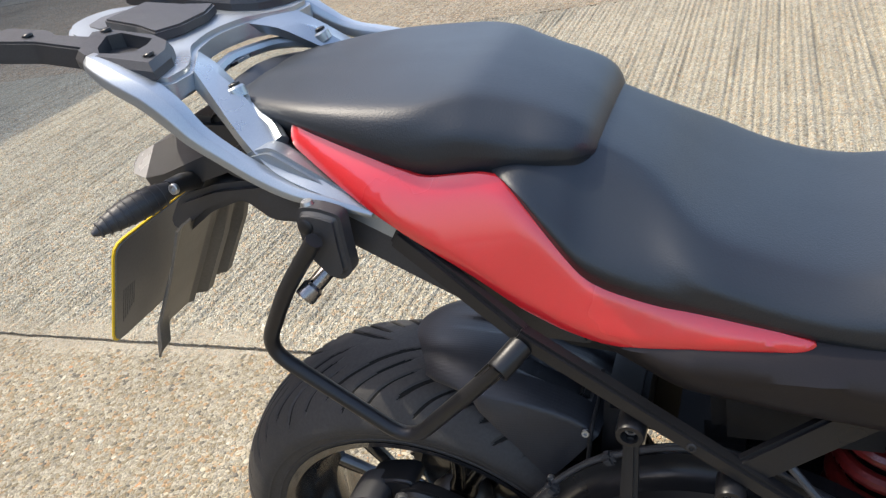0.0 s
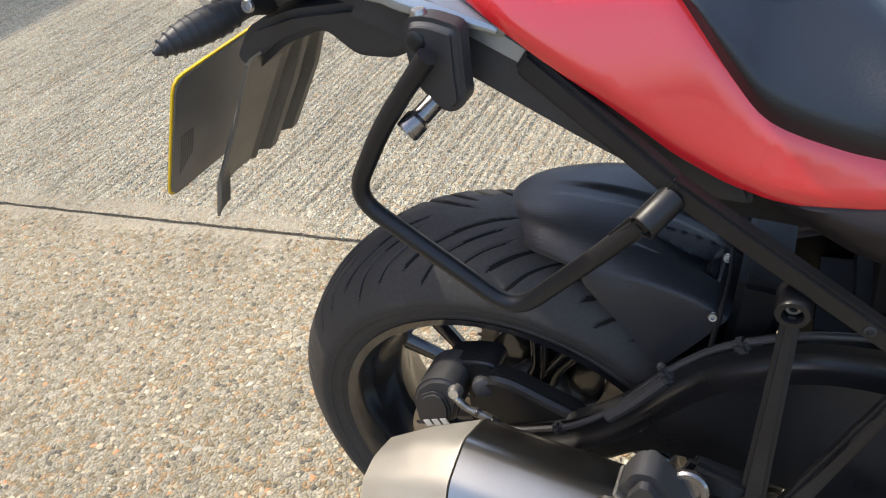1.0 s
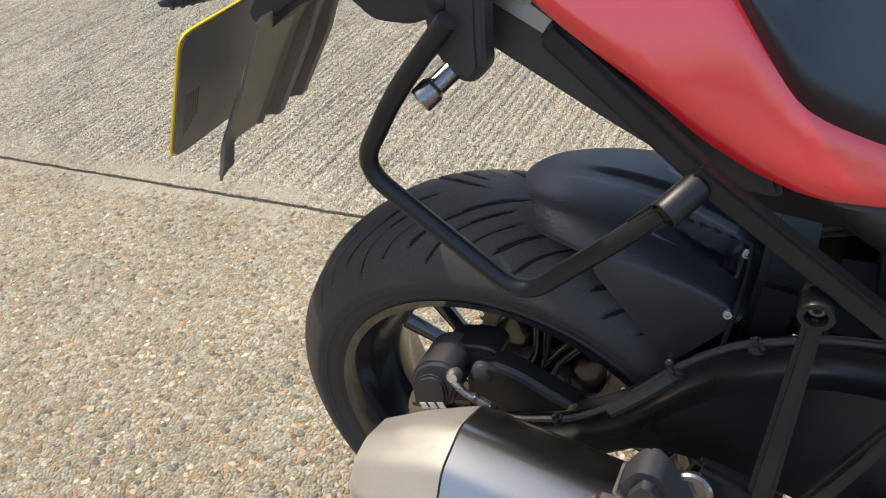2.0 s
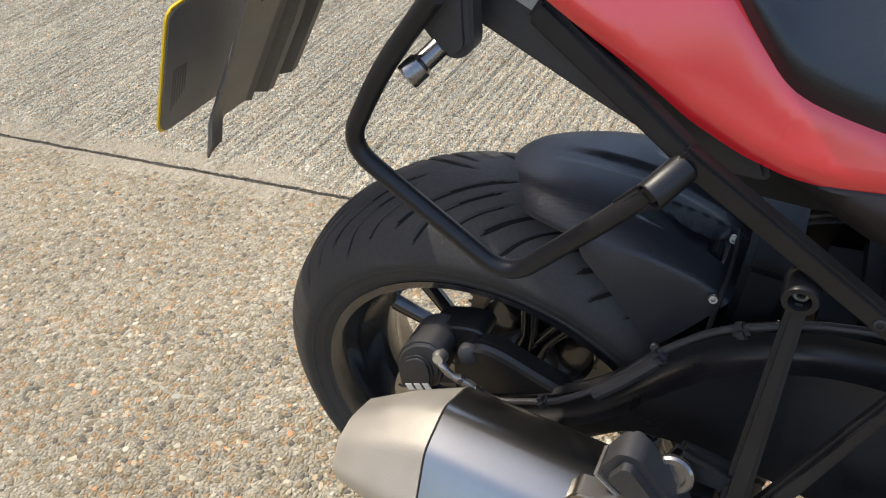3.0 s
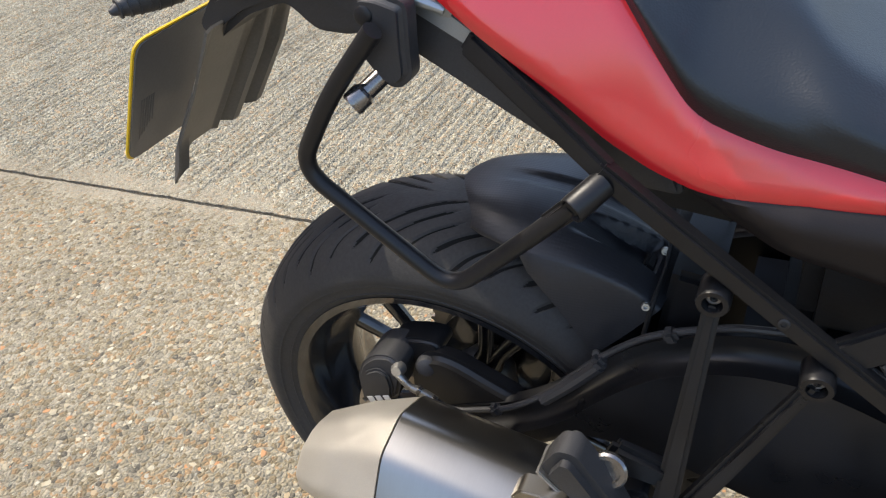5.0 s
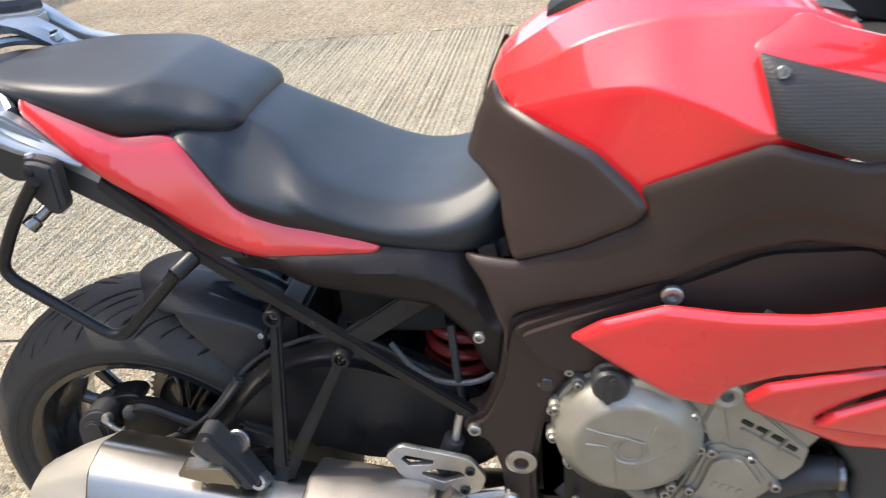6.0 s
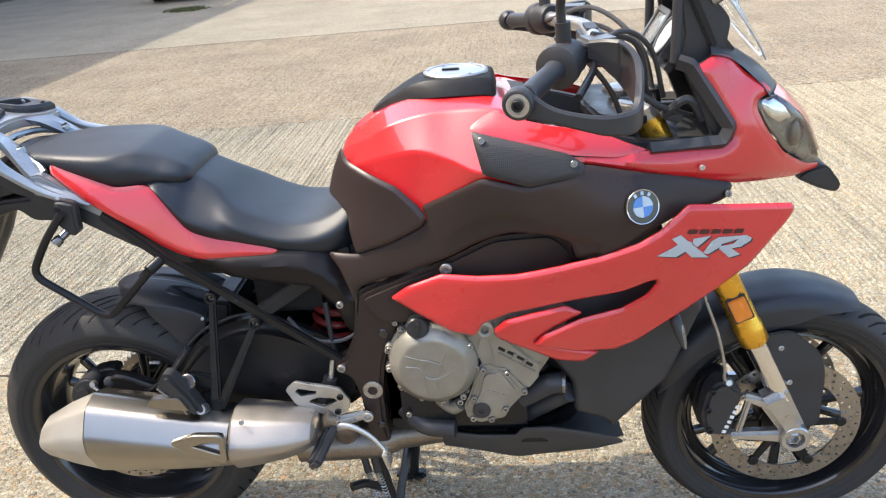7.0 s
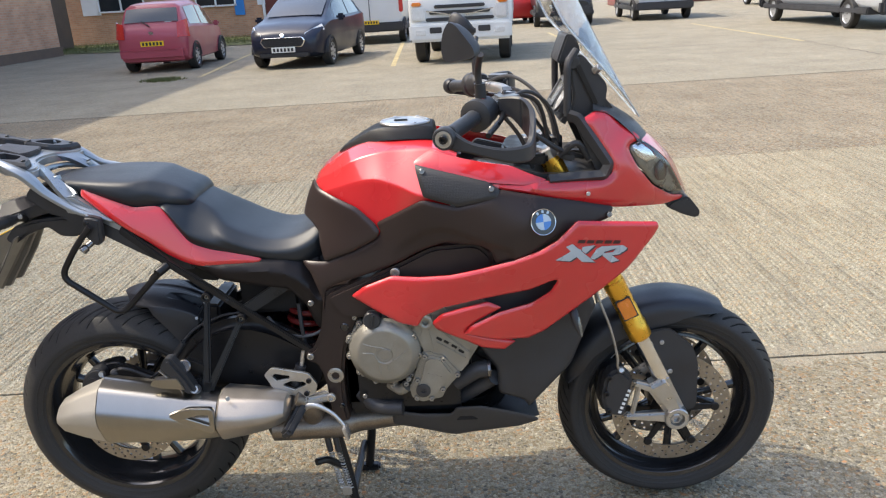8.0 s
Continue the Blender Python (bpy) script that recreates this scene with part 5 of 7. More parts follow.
plate = new("number_plate")
plate.parent = bike
plate_shape = rounded([(-.100, .0), (.100, .0), (.100, .178), (-.100, .178)], .018)
part("plate_face", slab_on(plate_shape, -.003, -.0006), YELLOW, plate, "yellow rear number plate")
part("plate_back", slab_on([(u * .972, (v - .089) * .97 + .089) for u, v in plate_shape], -.0005, .0018), PLATE_BACK, plate, "grey back of the plate with faint print")
for k in range(6):
    part("print_bar", slab_on([(-.084 + .004 * k, .085), (-.0825 + .004 * k, .085), (-.0825 + .004 * k, .145 - .004 * k), (-.084 + .004 * k, .145 - .004 * k)], .002, .0023), GREY, plate)
for k in range(6):
    part("plate_bar", slab_on([(-.085 + .03 * k, .03), (-.066 + .03 * k, .03), (-.066 + .03 * k, .15), (-.085 + .03 * k, .15)], -.0034, -.003), BLACK, plate)
flap_rows = []
fold_u, fold_o = [-1, -.93, -.85, 0, .10, .2, .32, .45, .55, .66, .76, .9, 1], [.008, .005, 0, 0, .003, -.004, -.004, .008, .009, .001, .002, .013, .014]
reach_u, reach_v = [-1, -.95, -.80, -.58, -.50, 0, .3, .5, .8, 1], [.205, .236, .242, .226, .196, .198, .203, .196, .186, .176]
for v in np.linspace(0, 1, 16):
    row = []
    for u in np.linspace(-1, 1, 81):
        reach = float(np.interp(u, reach_u, reach_v))
        row.append(on_flap(u * .077 - .008, v * reach, .002 + float(np.interp(u, fold_u, fold_o)) * (.3 + .7 * min(1, v * 2.5)) + (.010 * max(0, v - .8) / .2 if u < -.62 else 0)))
    flap_rows.append(row)
fb = grid_mesh(flap_rows)
bmesh.ops.recalc_face_normals(fb, faces=fb.faces)
bmesh.ops.solidify(fb, geom=fb.faces[:], thickness=.003)
part("mudflap", fb, FLAP, bike, "dusty dark ribbed mudflap in front of the plate", 35)

# ---- pannier frame, subframe, pegs ----
for s in (-1, 1):
    y = s * .19
    part("pannier_loop", tube(fillet([(.115, y, .925), (.065, y, .87), (.018, y, .80), (.15, y, .695), (.235, y, .775), (.258, y * .985, .798)], .028, 7), .0078, 14), SHEEN, bike, "black tubular pannier loop")
    part("loop_socket", disc_at(bmesh.new(), (.2605, s * .199, .8015), (.022, -s * .034, .014), [(.0090, .014), (.0090, .001), (.0098, 0), (.0102, 0), (.0110, .0012), (.0110, .032)], 24), SHEEN, bike, "hollow black clamp socket")
    part("loop_tang", bar((.238, s * .190, .779), (.266, s * .190, .806), .007, .017, .007, .019, .003), SHEEN, bike)
    part("mount_block", prism(rounded([(.087, .930), (.092, .946), (.110, .946), (.134, .938), (.131, .905), (.130, .880), (.117, .871), (.105, .874), (.088, .898)], .007), s * .150, s * .176, .006, seg=3), BLACK, bike, "black pannier mount block")
    part("mount_plug", disc_at(bmesh.new(), (.100, s * .175, .930), (0, s, .1), [(.0075, 0), (.0075, .002), (.006, .003), (.001, .003)], 18), SHEEN, bike)
    part("mount_pin", lathe([(0, 0), (.0065, 0), (.0065, .010), (.005, .013), (0, .013)], 16, (.100, s * .163, .936), "z"), SCREWSTEEL, bike)
    post = disc_at(bmesh.new(), (.117, s * .150, .893), (-.52, s * .66, -.46), [(.007, 0), (.0105, .008), (.0105, .014), (.0078, .017), (.0078, .044), (.0100, .047), (.0100, .058), (.0092, .060), (.0058, .060), (.005, .054)], 20)
    part("pannier_post", post, GUNMETAL, bike, "dark polished steel pannier post")
    part("subframe_bar", bar((.272, s * .170, .824), (.645, s * .165, .532), .016, .017, .016, .017, .003), SHEEN, bike, "black square subframe bar")
    part("subframe_root", bar((.165, s * .140, .902), (.280, s * .169, .818), .016, .022, .016, .018, .004), SHEEN, bike)
    screw_set(bike, [(.412, s * .176, .7145)], (0, s, .3), .0046, SHEEN, .002)
    part("subframe_brace", bar((.446, s * .166, .678), (.60, s * .118, .762), .012, .030, .012, .034, .003), SHEEN, bike)
    part("hanger_arm", bar((.362, s * .170, .722), (.344, s * .222, .500), .013, .013, .016, .022, .004), SHEEN, bike, "black cast peg hanger arm")
    part("hanger_arm", bar((.441, s * .176, .664), (.348, s * .222, .492), .013, .012, .016, .020, .004), SHEEN, bike, "black cast peg hanger arm")
    part("hanger_foot", block((.345, s * .218, .500), (.034, .022, .050), .008, (0, 18, 0)), SHEEN, bike)
    for p in ((.362, s * .17, .725), (.442, s * .174, .665)):
        part("hanger_boss", disc_at(bmesh.new(), p, (0, s, .0), [(.0128, -.014), (.0128, .010), (.0118, .0125), (.0078, .0125), (.0072, .001)], 22), SHEEN, bike)
        part("boss_screw", bolt(bmesh.new(), (p[0], p[1] - s * .001, p[2]), (0, s, 0), .0062, .006), SCREWSTEEL, bike)
    part("peg_washer", disc_at(bmesh.new(), (.300, s * .232, .566), (0, s, .4), [(.017, 0), (.017, .004), (.015, .006), (.011, .006), (.010, .002), (.001, .002)], 24), GUNMETAL, bike, "bright washer")
    part("peg_arm", bar((.293, s * .215, .567), (.345, s * .205, .545), .016, .04, .018, .03, .006), SHEEN, bike)
    part("passenger_peg", prism(rounded([(.246, .572), (.262, .600), (.278, .600), (.312, .548), (.328, .512), (.312, .498), (.296, .508), (.286, .530)], .007), s * .222, s * .262, .008), BLACK, bike, "black rubber passenger peg folded up")
    part("peg_edge", prism([(.246, .570), (.286, .528), (.296, .505), (.292, .503), (.282, .525), (.243, .567)], s * .226, s * .258, .001), SCREWSTEEL, bike)
part("silencer_hanger", prism(rounded([(.295, .52), (.33, .53), (.345, .48), (.335, .455), (.305, .46)], .006), -.20, -.222, .004), SHEEN, bike)
part("hanger_bolt", bolt(bmesh.new(), (.322, -.235, .503), (0, -1, .5), .012, .02), ALLOY, bike)

# rear brake
part("caliper", prism(rounded([(-.030, .428), (-.031, .468), (-.020, .494), (-.002, .511), (.020, .517), (.036, .505), (.030, .478), (.020, .446)], .008), -.078, -.133, .009, seg=3), BLACK, bike, "black rear brake caliper")
part("caliper_face", prism(rounded([(-.026, .432), (-.026, .464), (-.014, .486), (.004, .497), (.018, .490), (.020, .470), (.014, .446)], .006), -.130, -.138, .003), BLACK, bike)
part("caliper_shoulder", prism(rounded([(-.004, .500), (.012, .512), (.044, .520), (.066, .520), (.072, .508), (.05, .48), (.02, .48)], .009), -.060, -.100, .008, seg=3), SHEEN, bike)
part("caliper_bracket", prism(rounded([(.025, .40), (.030, .480), (.055, .512), (.090, .510), (.130, .490), (.176, .470), (.17, .40), (.10, .36), (.05, .36)], .022), -.080, -.112, .010, seg=3), SHEEN, bike, "black cast caliper bracket")
part("slide_housing", disc_at(bmesh.new(), (.052, -.102, .488), (.3, -1, .35), [(.013, 0), (.013, .008), (.011, .012), (.007, .014), (.001, .014)], 22), BLACK, bike, "rubber-booted slide pin housing")
for k in range(3):
    part("caliper_mark", block((-.0125 + .0118 * k, -.1386, .4425 + .0048 * k), (.0092, .0010, .0100), .0004, (0, -22, 0)), WHITE, bike)
part("banjo", disc_at(bmesh.new(), (.031, -.128, .500), (.1, -1, .35), [(.0085, 0), (.0085, .007), (.006, .012), (.001, .012)], 14), SCREWSTEEL, bike)
part("hose_fitting", tube(spline([(.033, -.137, .498), (.046, -.139, .486), (.060, -.137, .478), (.075, -.134, .466)], 4), [.0048] * 3 + [.0042] * 3 + [.0048] * 3 + [.0054] * 4, 12), SCREWSTEEL, bike, "bright crimped hose fitting")
for x, z in ((.056, .480), (.072, .469)):
    part("fitting_collar", disc_at(bmesh.new(), (x, -.1365, z), (.014, .002, -.011), [(.0048, -.003), (.0064, -.002), (.0064, .002), (.0048, .003)], 12), GUNMETAL, bike)
part("brake_hose", tube(spline([(.075, -.134, .466), (.095, -.130, .455), (.131, -.132, .470), (.168, -.134, .490), (.21, -.130, .524), (.255, -.126, .578), (.301, -.122, .619), (.346, -.120, .640), (.393, -.120, .654), (.45, -.118, .650), (.54, -.12, .60)], 8), .0034, 8), BLACK, bike, "black rubber brake hose")
part("hose_sleeve", tube(spline([(.205, -.132, .514), (.235, -.130, .546), (.262, -.128, .578)], 6), .0075, 10), BLACK, bike, "black rubber sleeve round the hose")
for p, a in (((.150, -.134, .479), -32), ((.262, -.128, .582), -48), ((.325, -.122, .630), -25)):
    part("hose_clip", block(p, (.014, .014, .015), .004, (0, a, 0)), BLACK, bike)
part("arm_tab", block((.098, -.138, .440), (.016, .004, .026), .002, (0, -12, 0)), SCREWSTEEL, bike)
# added sheet: keeps the gap dark where bright ground would show through
part("inner_panel", prism(rounded([(.46, .34), (.72, .34), (.72, .76), (.46, .76)], .01), .06, .10, .004), DEEP, bike, "added black panel closing the view behind the shock")
part("grey_cable", tube(spline([(.490, -.115, .640), (.52, -.128, .610), (.56, -.132, .590), (.61, -.130, .592), (.655, -.12, .62)], 6), .0042, 8), GREY, bike, "grey rubber overflow hose")
part("wire_loom", tube(spline([(.575, -.118, .675), (.580, -.130, .60), (.590, -.128, .50)], 6), .0055, 8), BLACK, bike)
part("wire_loom", tube(spline([(.645, -.11, .60), (.62, -.12, .55), (.60, -.11, .50)], 6), .005, 8), BLACK, bike)
part("battery_box", block((.50, 0, .70), (.16, .20, .12), .015), DEEP, bike)

# rider controls
heel = cutout([rounded([(.485, .515), (.506, .534), (.598, .514), (.617, .482), (.608, .457), (.576, .444), (.503, .478), (.491, .504)], .008),
               rounded([(.503, .511), (.511, .519), (.551, .511), (.548, .502), (.514, .497)], .003), rounded([(.531, .489), (.551, .496), (.583, .493), (.592, .484), (.56, .469), (.53, .482)], .004)], .006, .0012)
part("heel_plate", from_mesh(heel, pose(0, -.195, 0)), ALLOY, bike, "bare aluminium heel plate with cutouts")
screw_set(bike, [(.597, -.199, .495), (.588, -.199, .459)], (0, -1, 0), .007, SHEEN)
part("master_rod", tube([(.585, -.165, .565), (.575, -.17, .52)], .006, 10), ALLOY, bike)
part("master_cylinder", tube([(.575, -.17, .525), (.555, -.17, .47)], .014, 14), BLACK, bike)
pedal_path = spline([(.572, -.205, .415), (.588, -.208, .427), (.610, -.211, .429), (.634, -.215, .420), (.657, -.220, .405), (.680, -.226, .378)], 5)
part("brake_pedal", tube(pedal_path, [.0088 - .0038 * k / (len(pedal_path) - 1) for k in range(len(pedal_path))], 10, flat=.8), ALLOY, bike, "bare aluminium brake pedal")
tip = block((0, 0, 0), (.008, .034, .036), .0015)
for k in range(4):
    for j in range(5):
        block((.005, -.0125 + .0083 * k, -.0135 + .0068 * j), (.003, .0045, .004), .0006, bm=tip)
part("pedal_tip", join(bmesh.new(), tip, pose(.685, -.230, .362, 0, -14, 0)), ALLOY, bike, "ribbed pedal tip")
part("pedal_pivot", bar((.575, -.195, .43), (.648, -.19, .446), .018, .026, .018, .022, .006), ALLOY, bike)
part("pivot_screw", bolt(bmesh.new(), (.650, -.199, .446), (0, -1, 0), .012, .008), ALLOY, bike)
for s in (-1, 1):
    part("footpeg", bar((.572, s * .20, .425), (.548, s * .30, .40), .03, .026, .034, .024, .007), BLACK, bike, "black rubber footpeg")
    part("peg_clevis", block((.578, s * .195, .43), (.03, .03, .034), .006), ALLOY, bike)
stand = new("centre_stand")
stand.parent = bike
for s, top, foot in ((-1, (.625, -.11, .33), (.672, -.125, .012)), (1, (.70, .11, .30), (.672, .125, .012))):
    part("leg", tube(fillet([top, ((top[0] + foot[0]) / 2 + .008, s * .115, .16), foot], .05), .0135, 12), SHEEN, stand, "black steel stand leg")
    part("foot", bar((foot[0] - .045, foot[1], .012), (foot[0] + .035, foot[1], .012), .03, .022, .03, .02, .006), SHEEN, stand)
part("stand_cross", tube([(.665, -.12, .10), (.665, .12, .10)], .011, 10), SHEEN, stand)
part("stand_tang", tube(fillet([(.65, -.12, .18), (.61, -.16, .235), (.585, -.18, .24)], .02), .01, 10), SHEEN, stand)
for k in (0, 1):
    sx = .616 + .022 * k
    hel = [(sx + .022 * u + .0065 * math.cos(2 * math.pi * 14 * u), -.135 + .0065 * math.sin(2 * math.pi * 14 * u), .245 - .12 * u) for u in np.linspace(0, 1, 14 * 9)]
    part("spring", tube(hel, .0017, 6), ALLOY, stand, "small steel return spring")
    part("spring_sleeve", tube([(sx - .01, -.135, .33), (sx, -.135, .245)], .0085, 12), BLACK, stand)
part("spring_plate", block((.618, -.14, .335), (.035, .005, .03), .003), ALLOY, stand)
part("spring_plate_low", block((.65, -.14, .118), (.026, .005, .03), .003), ALLOY, stand)
side = new("side_stand")
side.parent = bike
part("side_leg", tube(fillet([(.72, .16, .27), (.64, .22, .23), (.50, .24, .20)], .03), .012, 10), SHEEN, side)
part("side_foot", block((.49, .24, .198), (.05, .04, .012), .004), SHEEN, side)

# ---- front end ----
FA, FB = Vector((1.377, 0, .694)), Vector((1.517, 0, .400))
FD = (FB - FA).normalized()


def on_fork(z):
    return FA + FD * ((z - FA.z) / FD.z)


fork = new("front_fork")
fork.parent = bike
for s in (-1, 1):
    off = Vector((0, s * .10, 0))
    part("outer_tube", disc_at(bmesh.new(), on_fork(1.02) + off, FD, [(.026, 0), (.027, .36), (.0285, .362), (.0285, .385), (.0275, .39), (.0275, .49), (.030, .495), (.030, .535), (.0285, .538), (.024, .538)], 28), GOLD, fork, "gold anodised fork tube")
    part("inner_tube", disc_at(bmesh.new(), on_fork(.545) + off, FD, [(.0225, 0), (.0225, .17)], 24), CHROME, fork, "bright steel fork stanchion")
    ctr = on_fork(.625) + off + Vector((0, s * .029, 0))
    part("reflector", bar(ctr - FD * .026, ctr + FD * .026, .006, .034, .006, .034, .002), ORANGE, fork, "orange side reflector")
    part("reflector_frame", bar(ctr - FD * .031 - Vector((0, s * .003, 0)), ctr + FD * .031 - Vector((0, s * .003, 0)), .004, .040, .004, .04, .0015), BLACK, fork)
    fy = s * .108
    foot = bmesh.new()
    bar((1.492, fy, .415), (1.552, fy, .31), .052, .066, .04, .05, .012, foot)
    bar((1.55, fy, .300), (1.413, fy, .304), .030, .034, .022, .016, .006, foot)
    bar((1.515, fy, .375), (1.436, fy, .406), .030, .03, .022, .016, .006, foot)
    bar((1.452, fy, .398), (1.434, fy, .306), .016, .012, .016, .012, .004, foot)
    disc_at(foot, (1.550, s * .095, .300), (0, s, 0), [(.032, 0), (.032, .032), (.029, .036), (.020, .036), (.019, .02)], 28)
    part("fork_foot", foot, ALLOY, fork, "silver cast fork foot with brake arms")
    part("axle_end", disc_at(bmesh.new(), (1.548, s * .1, .300), (0, s, 0), [(.017, 0), (.017, .025), (.013, .028), (.011, .028), (.010, .012)], 6), ALLOY, fork)
    part("fork_guard", prism(rounded([(1.466, .545), (1.527, .555), (1.590, .500), (1.606, .45), (1.608, .315), (1.575, .305), (1.513, .452)], .018), s * .092, s * .100, .003), BLACK, fork, "black fork guard plate")
    screw_set(fork, [(1.508, s * .1005, .515), (1.533, s * .1005, .43)], (0, s, 0), .006, ALLOY)
    cal = new("front_caliper")
    cal.parent = bike
    part("caliper_body", prism(rounded([(1.357, .428), (1.372, .452), (1.396, .458), (1.430, .428), (1.424, .405), (1.409, .318), (1.362, .324), (1.348, .371)], .010), s * .085, s * .138, .009), BLACK, cal, "black radial brake caliper")
    part("caliper_inner", prism(rounded([(1.352, .43), (1.40, .45), (1.43, .41), (1.42, .32), (1.36, .305), (1.342, .36)], .014), s * .04, s * .085, .006), SHEEN, cal)
    for k in range(6):
        u = k / 5
        part("mark_bar", block((1.396 + .023 * u, s * .1385, .334 + .062 * u), (.0075, .0012, .0085), .0004, (0, -72, 0)), WHITE, cal)
    screw_set(cal, [(1.366, s * .138, .436), (1.366, s * .138, .338), (1.360, s * .138, .39)], (0, s, 0), .008, SHEEN)
    part("banjo_bolt", disc_at(bmesh.new(), (1.398, s * .125, .452), (0, s, .4), [(.010, 0), (.010, .008), (.006, .014), (.001, .014)], 14), ALLOY, cal)
    part("front_brake_hose", tube(spline([(1.398, s * .132, .455), (1.388, s * .135, .468), (1.387, s * .135, .495), (1.37, s * .13, .57), (1.345, s * .125, .64), (1.32, s * .11, .72)], 6), .0036, 8), SCREWSTEEL, bike, "grey braided front brake hose")
fend = []
for k in range(20):
    u = k / 19
    deg = 65 + 97 * u
    a = radians(deg)
    low = float(np.interp(deg, [65, 70, 76, 83, 90, 108, 125, 141, 152, 160, 162], [.300, .294, .286, .276, .262, .25, .262, .272, .274, .284, .292]))
    crown = float(np.interp(deg, [65, 75, 92, 120, 142, 155, 162], [.3165, .320, .3235, .3255, .322, .317, .309]))
    wid = float(np.interp(deg, [65, 72, 90, 145, 162], [.058, .074, .084, .084, .074]))
    sec = [(0, crown), (wid * .35, crown - .002), (wid * .68, crown - .005), (wid * .87, crown - .012), (wid * .97, max(low + .004, crown - .026)), (wid, (max(low + .004, crown - .026) + low) / 2), (wid * 1.02, low)]
    row = [(-y, r) for y, r in sec[::-1]] + sec[1:]
    fend.append([FRONT + Vector((r * math.cos(a), y, r * math.sin(a))) for y, r in row])
fbm = grid_mesh(dense(fend, 2, 3))
bmesh.ops.recalc_face_normals(fbm, faces=fbm.faces)
bmesh.ops.solidify(fbm, geom=fbm.faces[:], thickness=.003)
part("front_mudguard", fbm, HUGGER, bike, "matt black front mudguard wrapping the tyre", 50)
for s in (-1, 1):
    find = new("front_indicator")
    find.parent = bike
    pts = spline([(1.262, s * .205, .668), (1.266, s * .222, .650), (1.278, s * .236, .606)], 6)
    part("body", tube(pts, [.008, .009, .010, .0105, .011, .011, .0108, .0102, .0095, .0082, .0066, .0045, .002], 12), BLACK, find, "black front indicator")
    part("lens", tube(pts[6:] + np.array([.003, 0, 0]), [.0092, .0092, .0088, .0078, .0062, .0045, .002], 12), BOWL, find, "clear indicator lens")

# headlights, nose, screen
cowl = [((1.33, 1.168), (1.318, .142, 1.133)), ((1.385, 1.125), (1.36, .128, 1.118)), ((1.443, 1.083), (1.41, .122, 1.074)), ((1.483, 1.034), (1.43, .128, 1.046)), ((1.535, .96), (1.49, .112, .955)), ((1.572, .905), (1.53, .078, .9))]
rows = []
for (xc, zc), (xs, ys, zs) in cowl:
    rows.append([(xs + (xc - xs) * (1 - abs(v) ** 2.2), v * ys, zs + (zc - zs) * (1 - abs(v) ** 2.0)) for v in np.linspace(-1, 1, 15)])
part("fly_cover", grid_mesh(dense(rows[:4], 5, 2)), BLACK, bike, "black cover below the screen", 60)
ridge = [[(1.436, -.119, 1.054), (1.46, -.06, 1.056), (1.468, 0, 1.056), (1.46, .06, 1.056), (1.436, .119, 1.054)], [(1.469, -.111, 1.031), (1.49, -.055, 1.03), (1.497, 0, 1.03), (1.49, .055, 1.03), (1.469, .111, 1.031)],
         [(1.511, -.092, .988), (1.53, -.045, .985), (1.537, 0, .984), (1.53, .045, .985), (1.511, .092, .988)], [(1.561, -.052, .902), (1.572, -.025, .9), (1.576, 0, .9), (1.572, .025, .9), (1.561, .052, .902)]]
part("nose_centre", grid_mesh(dense(ridge, 4, 3)), RED, bike, "red nose ridge between the headlights", 60)
HEAD = [(1.409, 1.046), (1.436, 1.054), (1.469, 1.031), (1.511, .988), (1.540, .94), (1.561, .902), (1.526, .906), (1.471, .943), (1.428, .995), (1.408, 1.032)]
for s in (-1, 1):
    lampu = new("headlight")
    lampu.parent = bike
    part("reflector_bowl", shell(HEAD, NOSED, s, -.012, .003, r=.006), BOWL, lampu, "smoky headlight reflector bowl")
    part("bright_brow", shell([(1.412, 1.042), (1.434, 1.05), (1.462, 1.03), (1.478, 1.005), (1.45, 1.0), (1.425, 1.018)], NOSED, s, -.002, .003, r=.006), CHROME, lampu, "bright reflector facet")
    part("projector", disc_at(bmesh.new(), (1.487, s * .088, .972), (.75, s * .6, .1), [(.026, 0), (.026, .008), (.02, .012), (.001, .014)], 24), GLOSS, lampu)
    hl = part("headlight_lens", shell(HEAD, NOSED, s, .014, .002, r=.006, roll=.006), LENS, lampu, "clear headlight lens")
    hl.visible_shadow = False
    part("cockpit_trim", tube(fillet([(1.21, s * .19, .985), (1.34, s * .168, .985), (1.352, s * .165, 1.01), (1.282, s * .152, 1.118), (1.262, s * .145, 1.125)], .005, 3), .0135, 4), BLACK, bike, "black square-edged cockpit trim", 20)
    part("cockpit_side", prism(rounded([(1.02, 1.0), (1.2, .955), (1.36, .96), (1.36, 1.0), (1.30, 1.10), (1.28, 1.10), (1.33, .985), (1.2, .99), (1.05, 1.03)], .008), s * .125, s * .15, .004), BLACK, bike)
    part("screen_stay", tube(fillet([(1.262, s * .125, 1.12), (1.262, s * .125, 1.24), (1.285, s * .10, 1.265)], .02), .009, 10), BLACK, bike, "black screen stay")
part("cockpit_floor", block((1.2, 0, .955), (.34, .30, .03), .008, (0, 3, 0)), BLACK, bike)
part("cockpit_wall", block((1.345, 0, 1.045), (.02, .24, .15), .006, (0, -25, 0)), BLACK, bike)
part("beak", prism(rounded([(1.515, .868), (1.535, .885), (1.572, .893), (1.605, .85), (1.597, .833), (1.56, .845)], .012), -.055, .055, .012), BLACK, bike, "black beak lip")
srows = []
